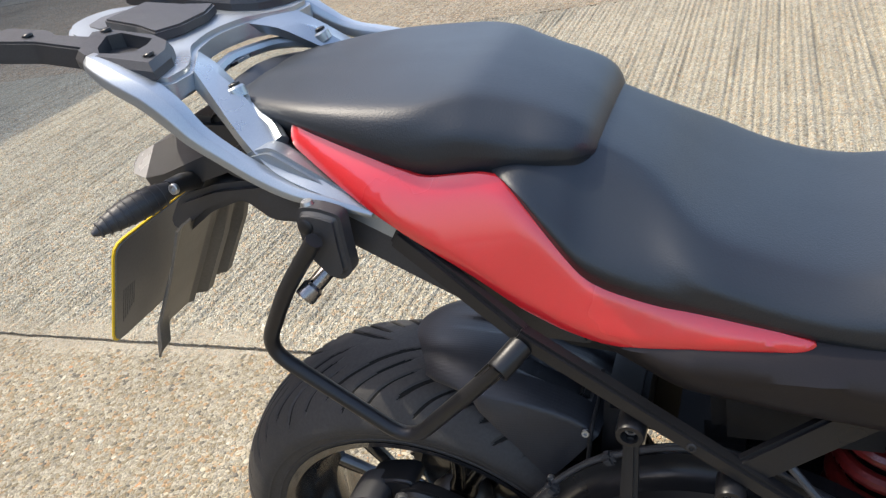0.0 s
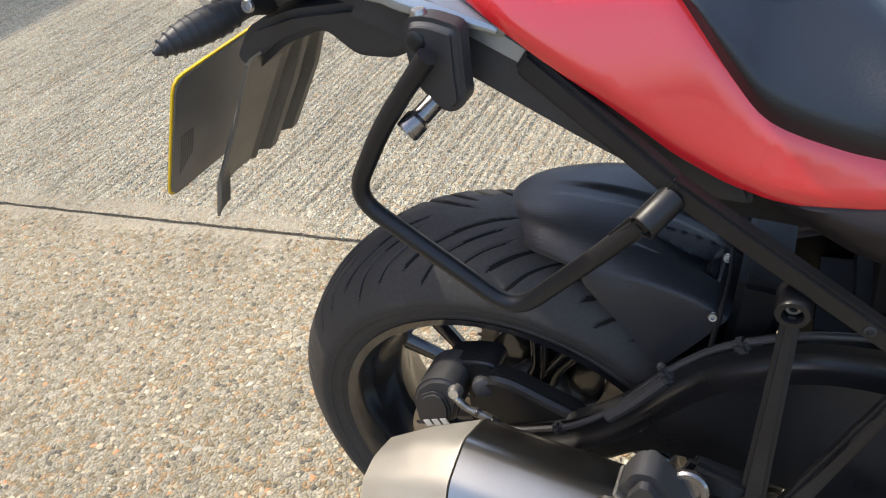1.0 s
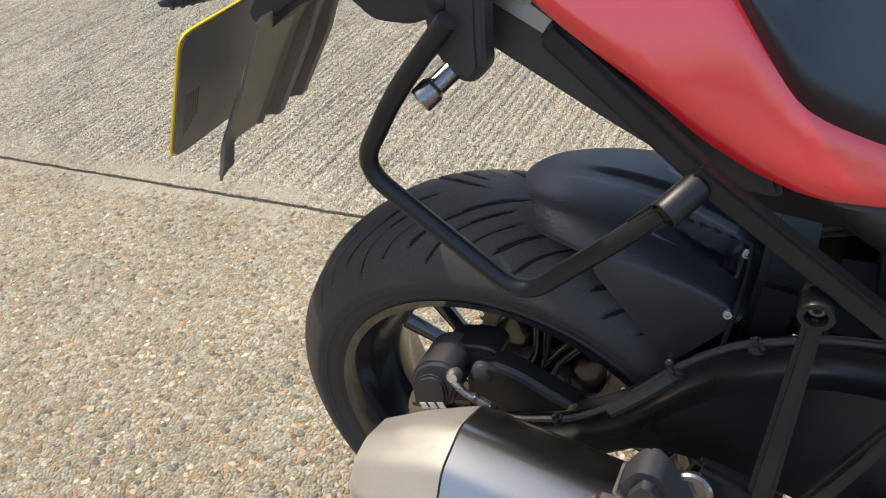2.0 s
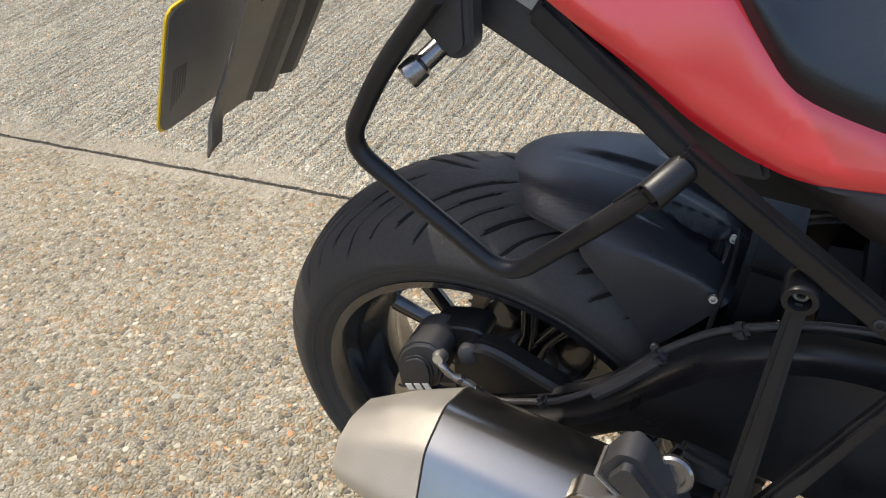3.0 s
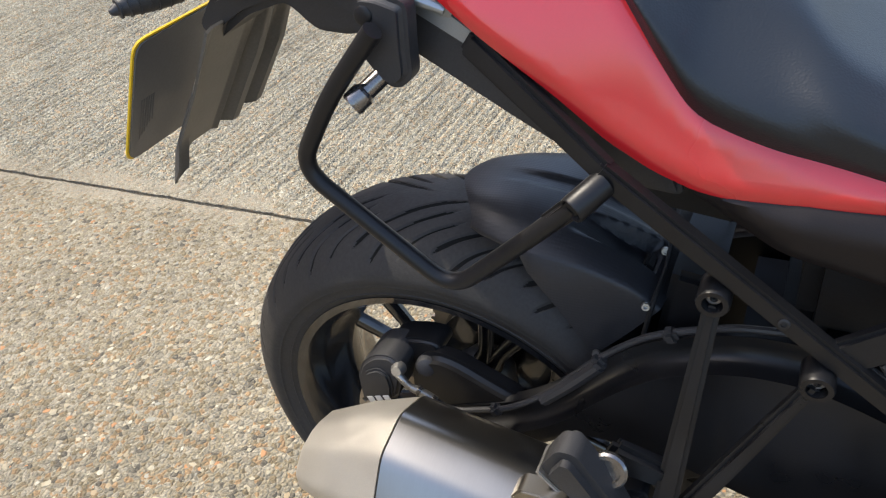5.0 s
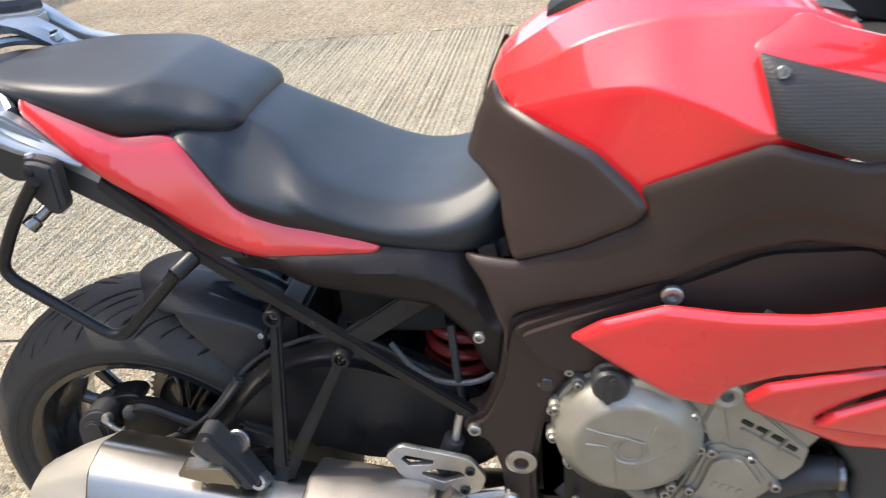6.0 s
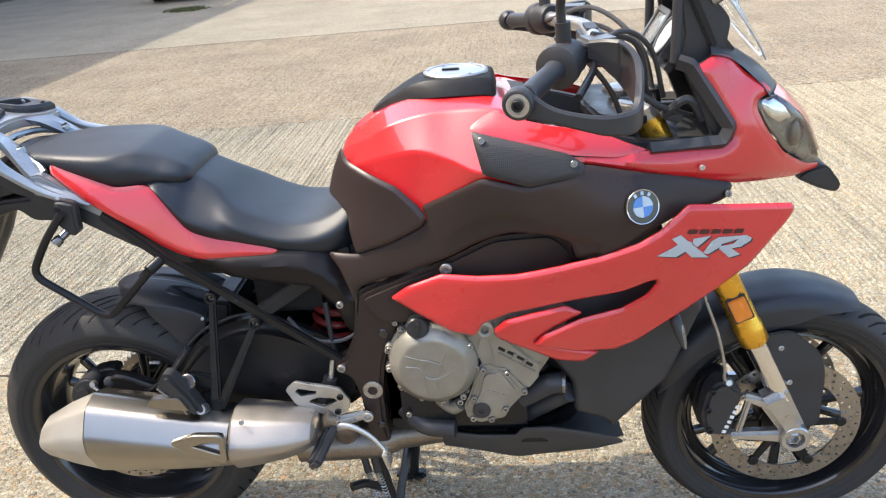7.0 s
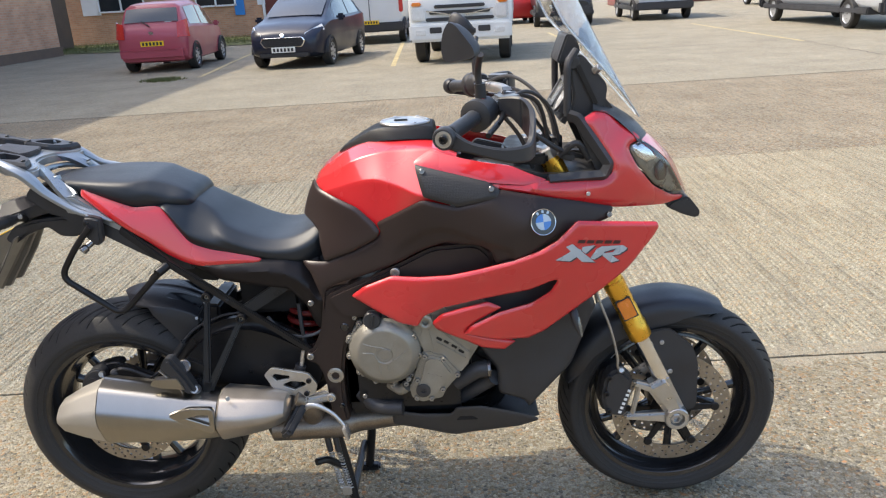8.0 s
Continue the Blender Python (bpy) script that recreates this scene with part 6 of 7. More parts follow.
for k in range(15):
    v = k / 14
    half = .016 + .165 * min(1, v / .62) ** .75
    xc, zc = 1.452 - .215 * v + .02 * v * v, 1.092 + .375 * v
    srows.append([(xc - 2.3 * (u * half) ** 2, u * half, zc - (.03 * u * u if k == 14 else 0)) for u in np.linspace(-1, 1, 17)])
sbm = grid_mesh(dense(srows, 2, 2))
bmesh.ops.solidify(sbm, geom=sbm.faces[:], thickness=.003)
scr = part("windscreen", sbm, SCREEN, bike, "clear acrylic windscreen with bright edges", 70)
scr.visible_shadow = False
rim_line = [r[0] for r in srows] + srows[-1][1:-1] + [r[-1] for r in srows[::-1]]
# opaque pale bead: the rim's bright glint is put into its colour
edge_bead = part("edge_bead", tube(rim_line, .0022, 6), EDGEGLASS, scr, "pale bead for the glint along the acrylic edge")
edge_bead.visible_shadow = False
for s in (-1, 1):
    part("screen_carrier", prism(rounded([(1.267, 1.246), (1.299, 1.257), (1.325, 1.224), (1.358, 1.184), (1.352, 1.13), (1.30, 1.10), (1.268, 1.11), (1.279, 1.16), (1.272, 1.2)], .012), s * .085, s * .108, .005), BLACK, bike, "black screen carrier side")
    part("carrier_boss", disc_at(bmesh.new(), (1.276, s * .108, 1.24), (0, s, 0), [(.017, -.01), (.017, .006), (.014, .009), (.001, .009)], 20), BLACK, bike)
    part("carrier_rib", bar((1.285, s * .112, 1.235), (1.33, s * .112, 1.14), .010, .014, .010, .012, .003), SHEEN, bike)
    part("screen_pad", disc_at(bmesh.new(), (1.333, s * .112, 1.222), (.6, s * .5, .5), [(.009, -.01), (.009, .006), (.007, .008), (.001, .008)], 16), ALLOY, bike)
part("screen_bracket", prism(rounded([(1.243, 1.237), (1.267, 1.302), (1.288, 1.296), (1.30, 1.26), (1.27, 1.232)], .008), -.075, .075, .006), BLACK, bike, "black top of the screen bracket")
part("screen_frame", block((1.325, 0, 1.175), (.02, .18, .15), .008, (0, -38, 0)), BLACK, bike)
dash = new("instrument_panel")
dash.parent = bike
DM = pose(1.262, 0, 1.155, 0, -58, 0)
part("dash_case", join(bmesh.new(), block((0, 0, -.025), (.105, .21, .05), .018), DM), BLACK, dash, "black instrument case")
part("dial_bezel", from_mesh(cutout([circle(0, 0, .042, 36), circle(0, 0, .036, 36)], .006), DM @ pose(0, -.05, .002, 90)), GREY, dash)
part("dial_face", join(bmesh.new(), disc_at(bmesh.new(), (0, -.05, .0005), (0, 0, 1), [(.036, 0), (.036, .002), (.001, .002)], 30), DM), DIAL, dash, "pale dial with red sweep")
part("lcd", join(bmesh.new(), block((0, .045, .001), (.06, .085, .004), .002), DM), LCD, dash, "grey display")
part("lcd_bezel", from_mesh(cutout([rounded([(-.038, -.052), (.038, -.052), (.038, .052), (-.038, .052)], .01), rounded([(-.029, -.041), (.029, -.041), (.029, .041), (-.029, .041)], .004)], .006, .001), DM @ pose(0, .045, .003, 90)), GREY, dash)
part("dial_red_arc", from_mesh(cutout([[(.033 * math.cos(a), .033 * math.sin(a)) for a in np.linspace(-.3, 1.2, 12)] + [(.026 * math.cos(a), .026 * math.sin(a)) for a in np.linspace(1.2, -.3, 12)]], .001), DM @ pose(0, -.05, .004, 90)), SPRING, dash)

# ---- handlebar ----
hbar = new("handlebar")
hbar.parent = bike
for s in (-1, 1):
    B0, B1 = Vector((1.085, s * .20, 1.165)), Vector((.985, s * .415, 1.138))
    part("grip", disc_at(bmesh.new(), Vector((1.043, s * .29, 1.153)), B1 - B0, [(.0165, 0), (.018, .004), (.0165, .01), (.0165, .11), (.018, .115), (.017, .12)], 20), BLACK, hbar, "black ribbed rubber grip")
    part("switch_housing", disc_at(bmesh.new(), Vector((1.075, s * .22, 1.162)), B1 - B0, [(.026, 0), (.031, .01), (.031, .045), (.035, .05), (.035, .068), (.024, .074)], 20), BLACK, hbar, "black switch housing")
    part("bar_end", disc_at(bmesh.new(), (.985, s * .413, 1.138), (-.25, s, -.05), [(.016, -.01), (.023, 0), (.023, .016), (.021, .020), (.018, .021), (.015, .018)], 26), BLACK, hbar)
    part("bar_end_ring", disc_at(bmesh.new(), (.9815, s * .431, 1.137), (-.25, s, -.05), [(.017, 0), (.017, .0025), (.0125, .003), (.0125, .001)], 26), ALLOY, hbar, "bright ring on the bar end")
    part("bar_end_screw", bolt(bmesh.new(), (.9812, s * .432, 1.137), (-.25, s, -.05), .009, .006), SHEEN, hbar)
    edge = [(.978, .412, 1.160, 1.116), (1.0, .422, 1.150, 1.112), (1.03, .427, 1.130, 1.106), (1.07, .428, 1.118, 1.094), (1.105, .423, 1.112, 1.083), (1.138, .409, 1.112, 1.078), (1.157, .383, 1.117, 1.078), (1.166, .345, 1.152, 1.084), (1.165, .31, 1.174, 1.092), (1.152, .28, 1.187, 1.112), (1.128, .258, 1.190, 1.14), (1.10, .245, 1.188, 1.158)]
    path = spline(edge, 5)
    rows = []
    for i, (x, y, zt, zb) in enumerate(path):
        a, b = path[max(0, i - 1)], path[min(len(path) - 1, i + 1)]
        d = Vector((a[1] - b[1], b[0] - a[0])).normalized() * (1 if a[1] - b[1] + b[0] - a[0] > 0 else -1)
        n2 = Vector((d.x, d.y)) * .0035
        rows.append([(x + n2.x * o, s * (y + n2.y * o), z) for o, z in ((-2.6, zt - .001), (-2.6, zt - .005), (-.6, zt - .008), (-.6, zb + .002), (0, zb), (1, zb + .004), (1, zt - .004), (0, zt))])
    part("hand_guard", grid_mesh(rows, True), BLACK, hbar, "black plastic hand guard", 30)
    part("reservoir", block((1.118, s * .213, 1.160), (.048, .052, .036), .008, (0, 0, s * -12)), BLACK, hbar, "black brake fluid reservoir")
    part("reservoir_lid", block((1.118, s * .213, 1.182), (.056, .060, .012), .005, (0, 0, s * -12)), GREY, hbar)
    part("lever", tube(spline([(1.10, s * .20, 1.165), (1.105, s * .27, 1.15), (1.07, s * .38, 1.13)], 6), .006, 10), SHEEN, hbar)
    mir = new("mirror")
    mir.parent = bike
    part("mirror_stalk", tube(spline([(1.062, s * .245, 1.175), (1.058, s * .25, 1.21), (1.056, s * .255, 1.248), (1.062, s * .285, 1.283)], 6), .0075, 12), BLACK, mir, "black mirror stalk")
    part("stalk_boot", tube([(1.062, s * .245, 1.17), (1.059, s * .249, 1.22)], .0125, 14), BLACK, mir)
    shape = rounded([(.99, 1.285), (1.062, 1.296), (1.058, 1.315), (1.02, 1.36), (1.002, 1.368), (.988, 1.345), (.982, 1.31)], .012)
    head = bmesh.new()
    mrows = [[(x * k + 1.02 * (1 - k) + e, s * .335 + s * d, z * k + 1.325 * (1 - k)) for x, z in shape] for k, d, e in ((.1, -.034, .012), (.6, -.028, .008), (.9, -.012, .003), (1.0, .004, 0), (.97, .012, 0))]
    part("mirror_head", grid_mesh(mrows, True, True, head), BLACK, mir, "black angular mirror head")
    for o in mir.children:
        if o.name.startswith("mirror_head"):
            o.matrix_world = Matrix.Translation((1.02, s * .335, 1.312)) @ pose(0, 0, 0, 0, 0, s * 28) @ Matrix.Translation((-1.02, -s * .335, -1.325))
part("bar", tube(fillet([(1.07, -.22, 1.162), (1.13, -.10, 1.16), (1.13, .10, 1.16), (1.07, .22, 1.162)], .04), .0145, 14), ALLOY, hbar, "bare aluminium handlebar")
part("top_yoke", prism(rounded([(1.13, -.13), (1.21, -.14), (1.25, -.06), (1.25, .06), (1.21, .14), (1.13, .13), (1.11, 0)], .02), 1.01, 1.035, .006, axis="z"), SHEEN, bike, "black cast top yoke")
part("bar_clamp", block((1.13, 0, 1.15), (.045, .10, .05), .012), BLACK, bike)
part("steering_nut", lathe([(0, 0), (.022, 0), (.022, .012), (.018, .016), (0, .016)], 24, (1.185, 0, 1.04), "z"), SCREWSTEEL, bike)
part("ignition_barrel", lathe([(0, 0), (.02, 0), (.02, .03), (.016, .034), (0, .034)], 24, (1.245, 0, 1.02), "z"), BLACK, bike)
for s in (-1, 1):
    part("fork_cap", disc_at(bmesh.new(), on_fork(1.045) + Vector((0, s * .1, 0)), FD, [(.0, 0), (.018, 0), (.021, .004), (.026, .006), (.026, .03)], 24), SCREWSTEEL, bike, "bright fork cap")
for k, path in enumerate(([(1.09, -.19, 1.165), (1.17, -.12, 1.13), (1.23, -.05, 1.05)], [(1.09, .19, 1.165), (1.19, .10, 1.14), (1.24, .0, 1.04)], [(1.11, -.2, 1.19), (1.19, -.15, 1.16), (1.22, -.11, 1.05)], [(1.10, -.18, 1.15), (1.15, -.15, 1.08), (1.18, -.12, 1.0)])):
    part("control_cable", tube(spline(path, 8), .005, 8), BLACK, bike)

for path, r in (([(1.10, -.21, 1.16), (1.16, -.19, 1.19), (1.215, -.15, 1.15), (1.245, -.12, 1.06)], .0045), ([(1.12, -.19, 1.15), (1.17, -.17, 1.10), (1.235, -.15, 1.05), (1.30, -.12, 1.02)], .006),
                ([(1.06, .20, 1.16), (1.15, .12, 1.19), (1.225, .02, 1.13), (1.25, -.02, 1.03)], .005), ([(1.24, -.14, 1.03), (1.28, -.15, 1.06), (1.31, -.14, 1.02)], .008)):
    part("control_cable", tube(spline(path, 8), r, 8), BLACK, bike)
part("kill_switch", block((1.062, -.252, 1.186), (.014, .012, .010), .002, (0, 0, -20)), ORANGERED, hbar, "red stop switch")
part("kill_switch", block((1.062, .262, 1.140), (.016, .014, .010), .002, (0, 0, 20)), ORANGERED, hbar, "red stop switch")
part("switch_button", block((1.052, -.235, 1.193), (.012, .014, .008), .002), GREY, hbar)
for s in (-1, 1):
    part("yoke_arm", bar((1.17, s * .06, 1.038), (1.225, s * .115, 1.036), .030, .014, .026, .012, .004), ALLOY, bike, "bare alloy yoke arm")
    part("cockpit_bolt", bolt(bmesh.new(), (1.335, s * .148, .985), (-.3, s, .3), .007, .005), SCREWSTEEL, bike)
part("loom_block", block((1.262, -.125, 1.028), (.034, .03, .022), .005, (0, 18, 0)), BLACK, bike)

# tank cap and trim
capm = []
for x, w, z in ((.705, .03, 1.046), (.725, .045, 1.062), (.77, .058, 1.088), (.80, .068, 1.101), (.84, .082, 1.106), (.90, .084, 1.106), (.938, .076, 1.102), (.946, .071, 1.088), (.950, .069, 1.062)):
    capm.append([(x, v * w, z - .002 * abs(v) ** 2 - .026 * max(0, (abs(v) - .80) / .20) ** 1.3 - .006 * max(0, abs(v) - .7)) for v in np.linspace(-1, 1, 17)])
cb = grid_mesh(dense(capm, 3, 1))
bmesh.ops.solidify(cb, geom=cb.faces[:], thickness=.016)
part("tank_pad", cb, BLACK, bike, "black moulded tank cap surround", 35)
cap = new("fuel_cap")
cap.parent = bike
cap.matrix_world = pose(.872, 0, 1.1045, 0, 1, 0)
part("cap_disc", lathe([(0, .005), (.05, .005), (.052, .004), (.053, .006), (.06, .006), (.063, .003), (.063, 0)], 48, axis="z"), ALLOY, cap, "brushed aluminium fuel cap")
part("key_flap", block((-.01, 0, .0065), (.036, .014, .004), .002), SHEEN, cap)
for k in range(6):
    part("cap_screw", bolt(bmesh.new(), (.0565 * math.cos(k * 1.047), .0565 * math.sin(k * 1.047), .006), (0, 0, 1), .004, .002), CHROME, cap)
part("cockpit_seam", block((.985, 0, 1.045), (.05, .25, .02), .008, (0, 12, 0)), BLACK, bike)


# ---- buildings and yard ----
def brickwork(name, c1, c2, mortar):
    m = bpy.data.materials.new(name)
    m.use_nodes = True
    t = m.node_tree
    n, ln = t.nodes, t.links
    b = n["Principled BSDF"]
    b.inputs["Roughness"].default_value = 0.9
    co = n.new("ShaderNodeTexCoord")
    sep, com = n.new("ShaderNodeSeparateXYZ"), n.new("ShaderNodeCombineXYZ")
    add = n.new("ShaderNodeMath")
    ln.new(co.outputs["Object"], sep.inputs[0])
    ln.new(sep.outputs["X"], add.inputs[0])
    ln.new(sep.outputs["Y"], add.inputs[1])
    ln.new(add.outputs[0], com.inputs["X"])
    ln.new(sep.outputs["Z"], com.inputs["Y"])
    br = n.new("ShaderNodeTexBrick")
    br.inputs["Scale"].default_value = 1
    br.inputs["Brick Width"].default_value, br.inputs["Row Height"].default_value, br.inputs["Mortar Size"].default_value = 0.225, 0.075, 0.008
    br.inputs["Color1"].default_value, br.inputs["Color2"].default_value, br.inputs["Mortar"].default_value = (*c1, 1), (*c2, 1), (*mortar, 1)
    ln.new(com.outputs[0], br.inputs["Vector"])
    ns = n.new("ShaderNodeTexNoise")
    ns.inputs["Scale"].default_value = 1.5
    ns.inputs["Detail"].default_value = 6
    ln.new(co.outputs["Object"], ns.inputs["Vector"])
    mr = n.new("ShaderNodeMapRange")
    mr.inputs["To Min"].default_value, mr.inputs["To Max"].default_value = 0.6, 1.35
    ln.new(ns.outputs["Fac"], mr.inputs["Value"])
    sc = n.new("ShaderNodeVectorMath")
    sc.operation = "SCALE"
    ln.new(br.outputs["Color"], sc.inputs[0])
    ln.new(mr.outputs[0], sc.inputs["Scale"])
    ln.new(sc.outputs[0], b.inputs["Base Color"])
    bp = n.new("ShaderNodeBump")
    bp.inputs["Strength"].default_value, bp.inputs["Distance"].default_value = 0.6, 0.01
    bp.invert = True
    ln.new(br.outputs["Fac"], bp.inputs["Height"])
    ln.new(bp.outputs[0], b.inputs["Normal"])
    return m


BRICK = brickwork("orange-brown brickwork", (0.55, 0.31, 0.19), (0.47, 0.24, 0.14), (0.44, 0.35, 0.26))
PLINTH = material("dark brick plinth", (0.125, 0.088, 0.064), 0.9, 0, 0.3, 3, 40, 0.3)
WINDOW = material("dark window glass", (0.02, 0.025, 0.03), 0.08, 0, 0.2, 2, 40, 0.0)
UPVC = material("white window frame", (0.7, 0.71, 0.72), 0.4, 0, 0.08, 5, 60, 0.0)
DOORRED = material("dark red door paint", (0.12, 0.03, 0.025), 0.5, 0, 0.15, 5, 60, 0.05)
POSTER = material("pale poster paper", (0.72, 0.74, 0.78), 0.6, 0, 0.08, 4, 60, 0.0)
BLUESIGN = material("blue sign board", (0.03, 0.2, 0.55), 0.5, 0, 0.08, 4, 60, 0.0)
GRASSY = material("dry verge grass", (0.10, 0.11, 0.035), 0.95, 0, 0.4, 6, 80, 0.6)
LINE = material("worn yellow line paint", (0.38, 0.31, 0.16), 0.85, 0, 0.6, 5, 60, 0.2)
CONTAINER = material("rusty red container steel", (0.16, 0.05, 0.035), 0.7, 0, 0.25, 3, 60, 0.1)

hall = tagged(new("building_left"), "orange-brown brick industrial building with dark plinth", "building", kind="structure")
part("wall", block((-13.3, -8.0, 6.6), (1.0, 65.0, 13.2), 0), BRICK, hall)
part("plinth", block((-12.78, -8.0, 0.12), (0.1, 65.0, 0.36), 0.01), PLINTH, hall)
# the darkness of the recess is put into this wall's colour
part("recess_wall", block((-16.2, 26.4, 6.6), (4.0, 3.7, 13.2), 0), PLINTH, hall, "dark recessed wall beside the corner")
part("coping", block((-13.3, -8.0, 13.28), (1.3, 65.2, 0.16), 0.02), PLINTH, hall)
office = tagged(new("building_back"), "low brick office front with windows, posters and doors", "building", kind="structure")
part("wall", block((-9.8, 30.5, 2.2), (11.6, 0.6, 4.4), 0), BRICK, office)
part("roof", block((-9.8, 32.5, 4.5), (12.2, 5.0, 0.25), 0.03), PLINTH, office)
for x, w, z, h in ((-12.9, 1.9, 1.9, 1.2), (-9.0, 1.6, 1.9, 1.2)):
    wdw = part("window", block((x, 30.17, z), (w, 0.06, h), 0.01), WINDOW, office, "dark office window")
    for dx in (-w / 2, 0, w / 2):
        part("window_frame", block((x + dx, 30.13, z), (0.07, 0.06, h + 0.06), 0.01), UPVC, wdw)
    for dz in (-h / 2, h / 2):
        part("window_frame", block((x, 30.13, z + dz), (w + 0.1, 0.06, 0.07), 0.01), UPVC, wdw)
part("poster", block((-14.15, 30.15, 1.75), (0.75, 0.03, 1.1), 0.005), POSTER, office, "pale poster on the wall")
part("blue_sign", block((-8.05, 30.15, 1.55), (0.4, 0.04, 1.3), 0.005), BLUESIGN, office, "blue sign board")
part("poster", block((-7.1, 30.15, 1.7), (0.4, 0.03, 0.9), 0.005), POSTER, office)
for x in (-6.5, -5.2):
    dr = part("door", block((x, 30.16, 1.05), (0.95, 0.08, 2.1), 0.01), DOORRED, office, "dark red door")
    part("door_frame", block((x - 0.55, 30.15, 1.08), (0.1, 0.12, 2.2), 0.01), UPVC, dr)
    part("door_handle", block((x + 0.36, 30.08, 1.02), (0.12, 0.05, 0.03), 0.008), ALLOY, dr)
box_row = tagged(new("shipping_container"), "rusty red corrugated shipping container", "container")
box_row.location = (12.5, 44, 0)
part("container_body", block((0, 0, 1.3), (6.0, 2.4, 2.6), 0.03), CONTAINER, box_row)
for k in range(24):
    part("corrugation", block((-2.85 + 0.248 * k, -1.22, 1.3), (0.12, 0.05, 2.4), 0.015), CONTAINER, box_row)

# verge and tufts
rng = np.random.default_rng(4)


def blades(name, count, spot, height, label, cat="grass"):
    """Loose grass blades, one object of stuff."""
    v, f = [], []
    for k in range(count):
        x, y = spot(rng)
        a, h, w = rng.uniform(0, 6.28), height * rng.uniform(0.4, 1.2), 0.012
        lx, ly = rng.normal(0, 0.5, 2) * h
        i = len(v)
        v += [(x - w * math.cos(a), y - w * math.sin(a), 0.0), (x + w * math.cos(a), y + w * math.sin(a), 0.0), (x + lx, y + ly, h)]
        f.append((i, i + 1, i + 2))
    me = bpy.data.meshes.new(name)
    me.from_pydata(v, [], f)
    tagged(part(name, me, GRASSY), label, cat, kind="stuff")


verge = grid_mesh([[(x, y + 0.3 * math.sin(x * 1.3), 0.02 + 0.03 * (0 < i < 3)) for x in np.linspace(-15, -4.6, 24)] for i, y in enumerate((24.8, 25.2, 29.5, 30.1))])
tagged(part("verge", verge, GRASSY), "strip of dry green grass along the office", "grass", kind="structure")
blades("verge_grass", 9000, lambda r: (r.uniform(-15, -4.6), r.uniform(24.9, 30)), 0.16, "dry green grass blades on the verge")
blades("ground_weeds", 900, lambda r: (-5.05 + r.normal(0, 0.17), 13.45 + r.normal(0, 0.13)), 0.06, "green weeds growing from a crack in the concrete")
paint = tagged(new("yellow_lines"), "worn yellow parking bay lines on the concrete", "road marking", kind="structure")
for x0, y0, x1, y1 in ((-0.45, 13.75, -0.87, 22.7), (7.98, 14.4, 7.98, 22.5), (3.64, 14.4, 3.56, 22.0), (-4.41, 13.7, -5.14, 21.2)):
    d = Vector((x1 - x0, y1 - y0, 0)).normalized().cross(Vector((0, 0, 1))) * 0.05
    part("line", grid_mesh([[Vector((x0, y0, 0.004)) - d, Vector((x0, y0, 0.004)) + d], [Vector((x1, y1, 0.004)) - d, Vector((x1, y1, 0.004)) + d]]), LINE, paint)
# fine cracks running on from the bay lines
for x0, y0, x1, y1 in ((7.98, 14.3, 7.86, 10.9), (-4.3, 13.6, -5.7, 11.9), (4.2, 14.62, 9.8, 15.05)):
    run, way = [], Vector((x1 - x0, y1 - y0, 0))
    for k in range(40):
        q = Vector((x0, y0, .0045)) + way * (k / 39) + way.normalized().cross(Vector((0, 0, 1))) * (.05 * noise.noise((k * .35, x0, 0)) + .03 * noise.noise((k * 1.3, y0, 2)))
        d = way.normalized().cross(Vector((0, 0, 1))) * (.010 + .008 * noise.noise((k * .9, x0, 5)))
        run.append([q - d, q + d])
    part("crack", grid_mesh(run), SEAL, pavement, "dark crack in the concrete")

# ---- parked vehicles ----
CARGLASS = material("tinted car glass", (0.012, 0.017, 0.02), 0.04, 0, 0.2, 2, 40, 0.0, coat=0.7, spec=0.5)
LAMPRED = material("red tail lamp", (0.5, 0.02, 0.015), 0.2, 0, 0.15, 30, 100, 0.0, coat=0.6)
LAMPWHITE = material("clear lamp", (0.7, 0.72, 0.74), 0.15, 0.3, 0.2, 30, 100, 0.0, coat=0.8)
PLATEWHITE = material("white number plate", (0.72, 0.72, 0.68), 0.4, 0, 0.05, 10, 60, 0.0)
HUBCAP = material("silver wheel trim", (0.45, 0.46, 0.47), 0.35, 0.6, 0.2, 20, 100, 0.0)


def car_paint(name, c):
    return material(name, c, 0.34, 0.0, 0.06, 2, 300, 0.0, coat=0.3, spread=0.05, spec=0.35)


def ring(x, half, zb, zt, n=20, power=4.0):
    out = []
    for k in range(n):
        a = 2 * math.pi * k / n
        c, s = math.cos(a), math.sin(a)
        out.append((x, half * math.copysign(abs(c) ** (2 / power), c), (zb + zt) / 2 + (zt - zb) / 2 * math.copysign(abs(s) ** (2 / power), s)))
    return out


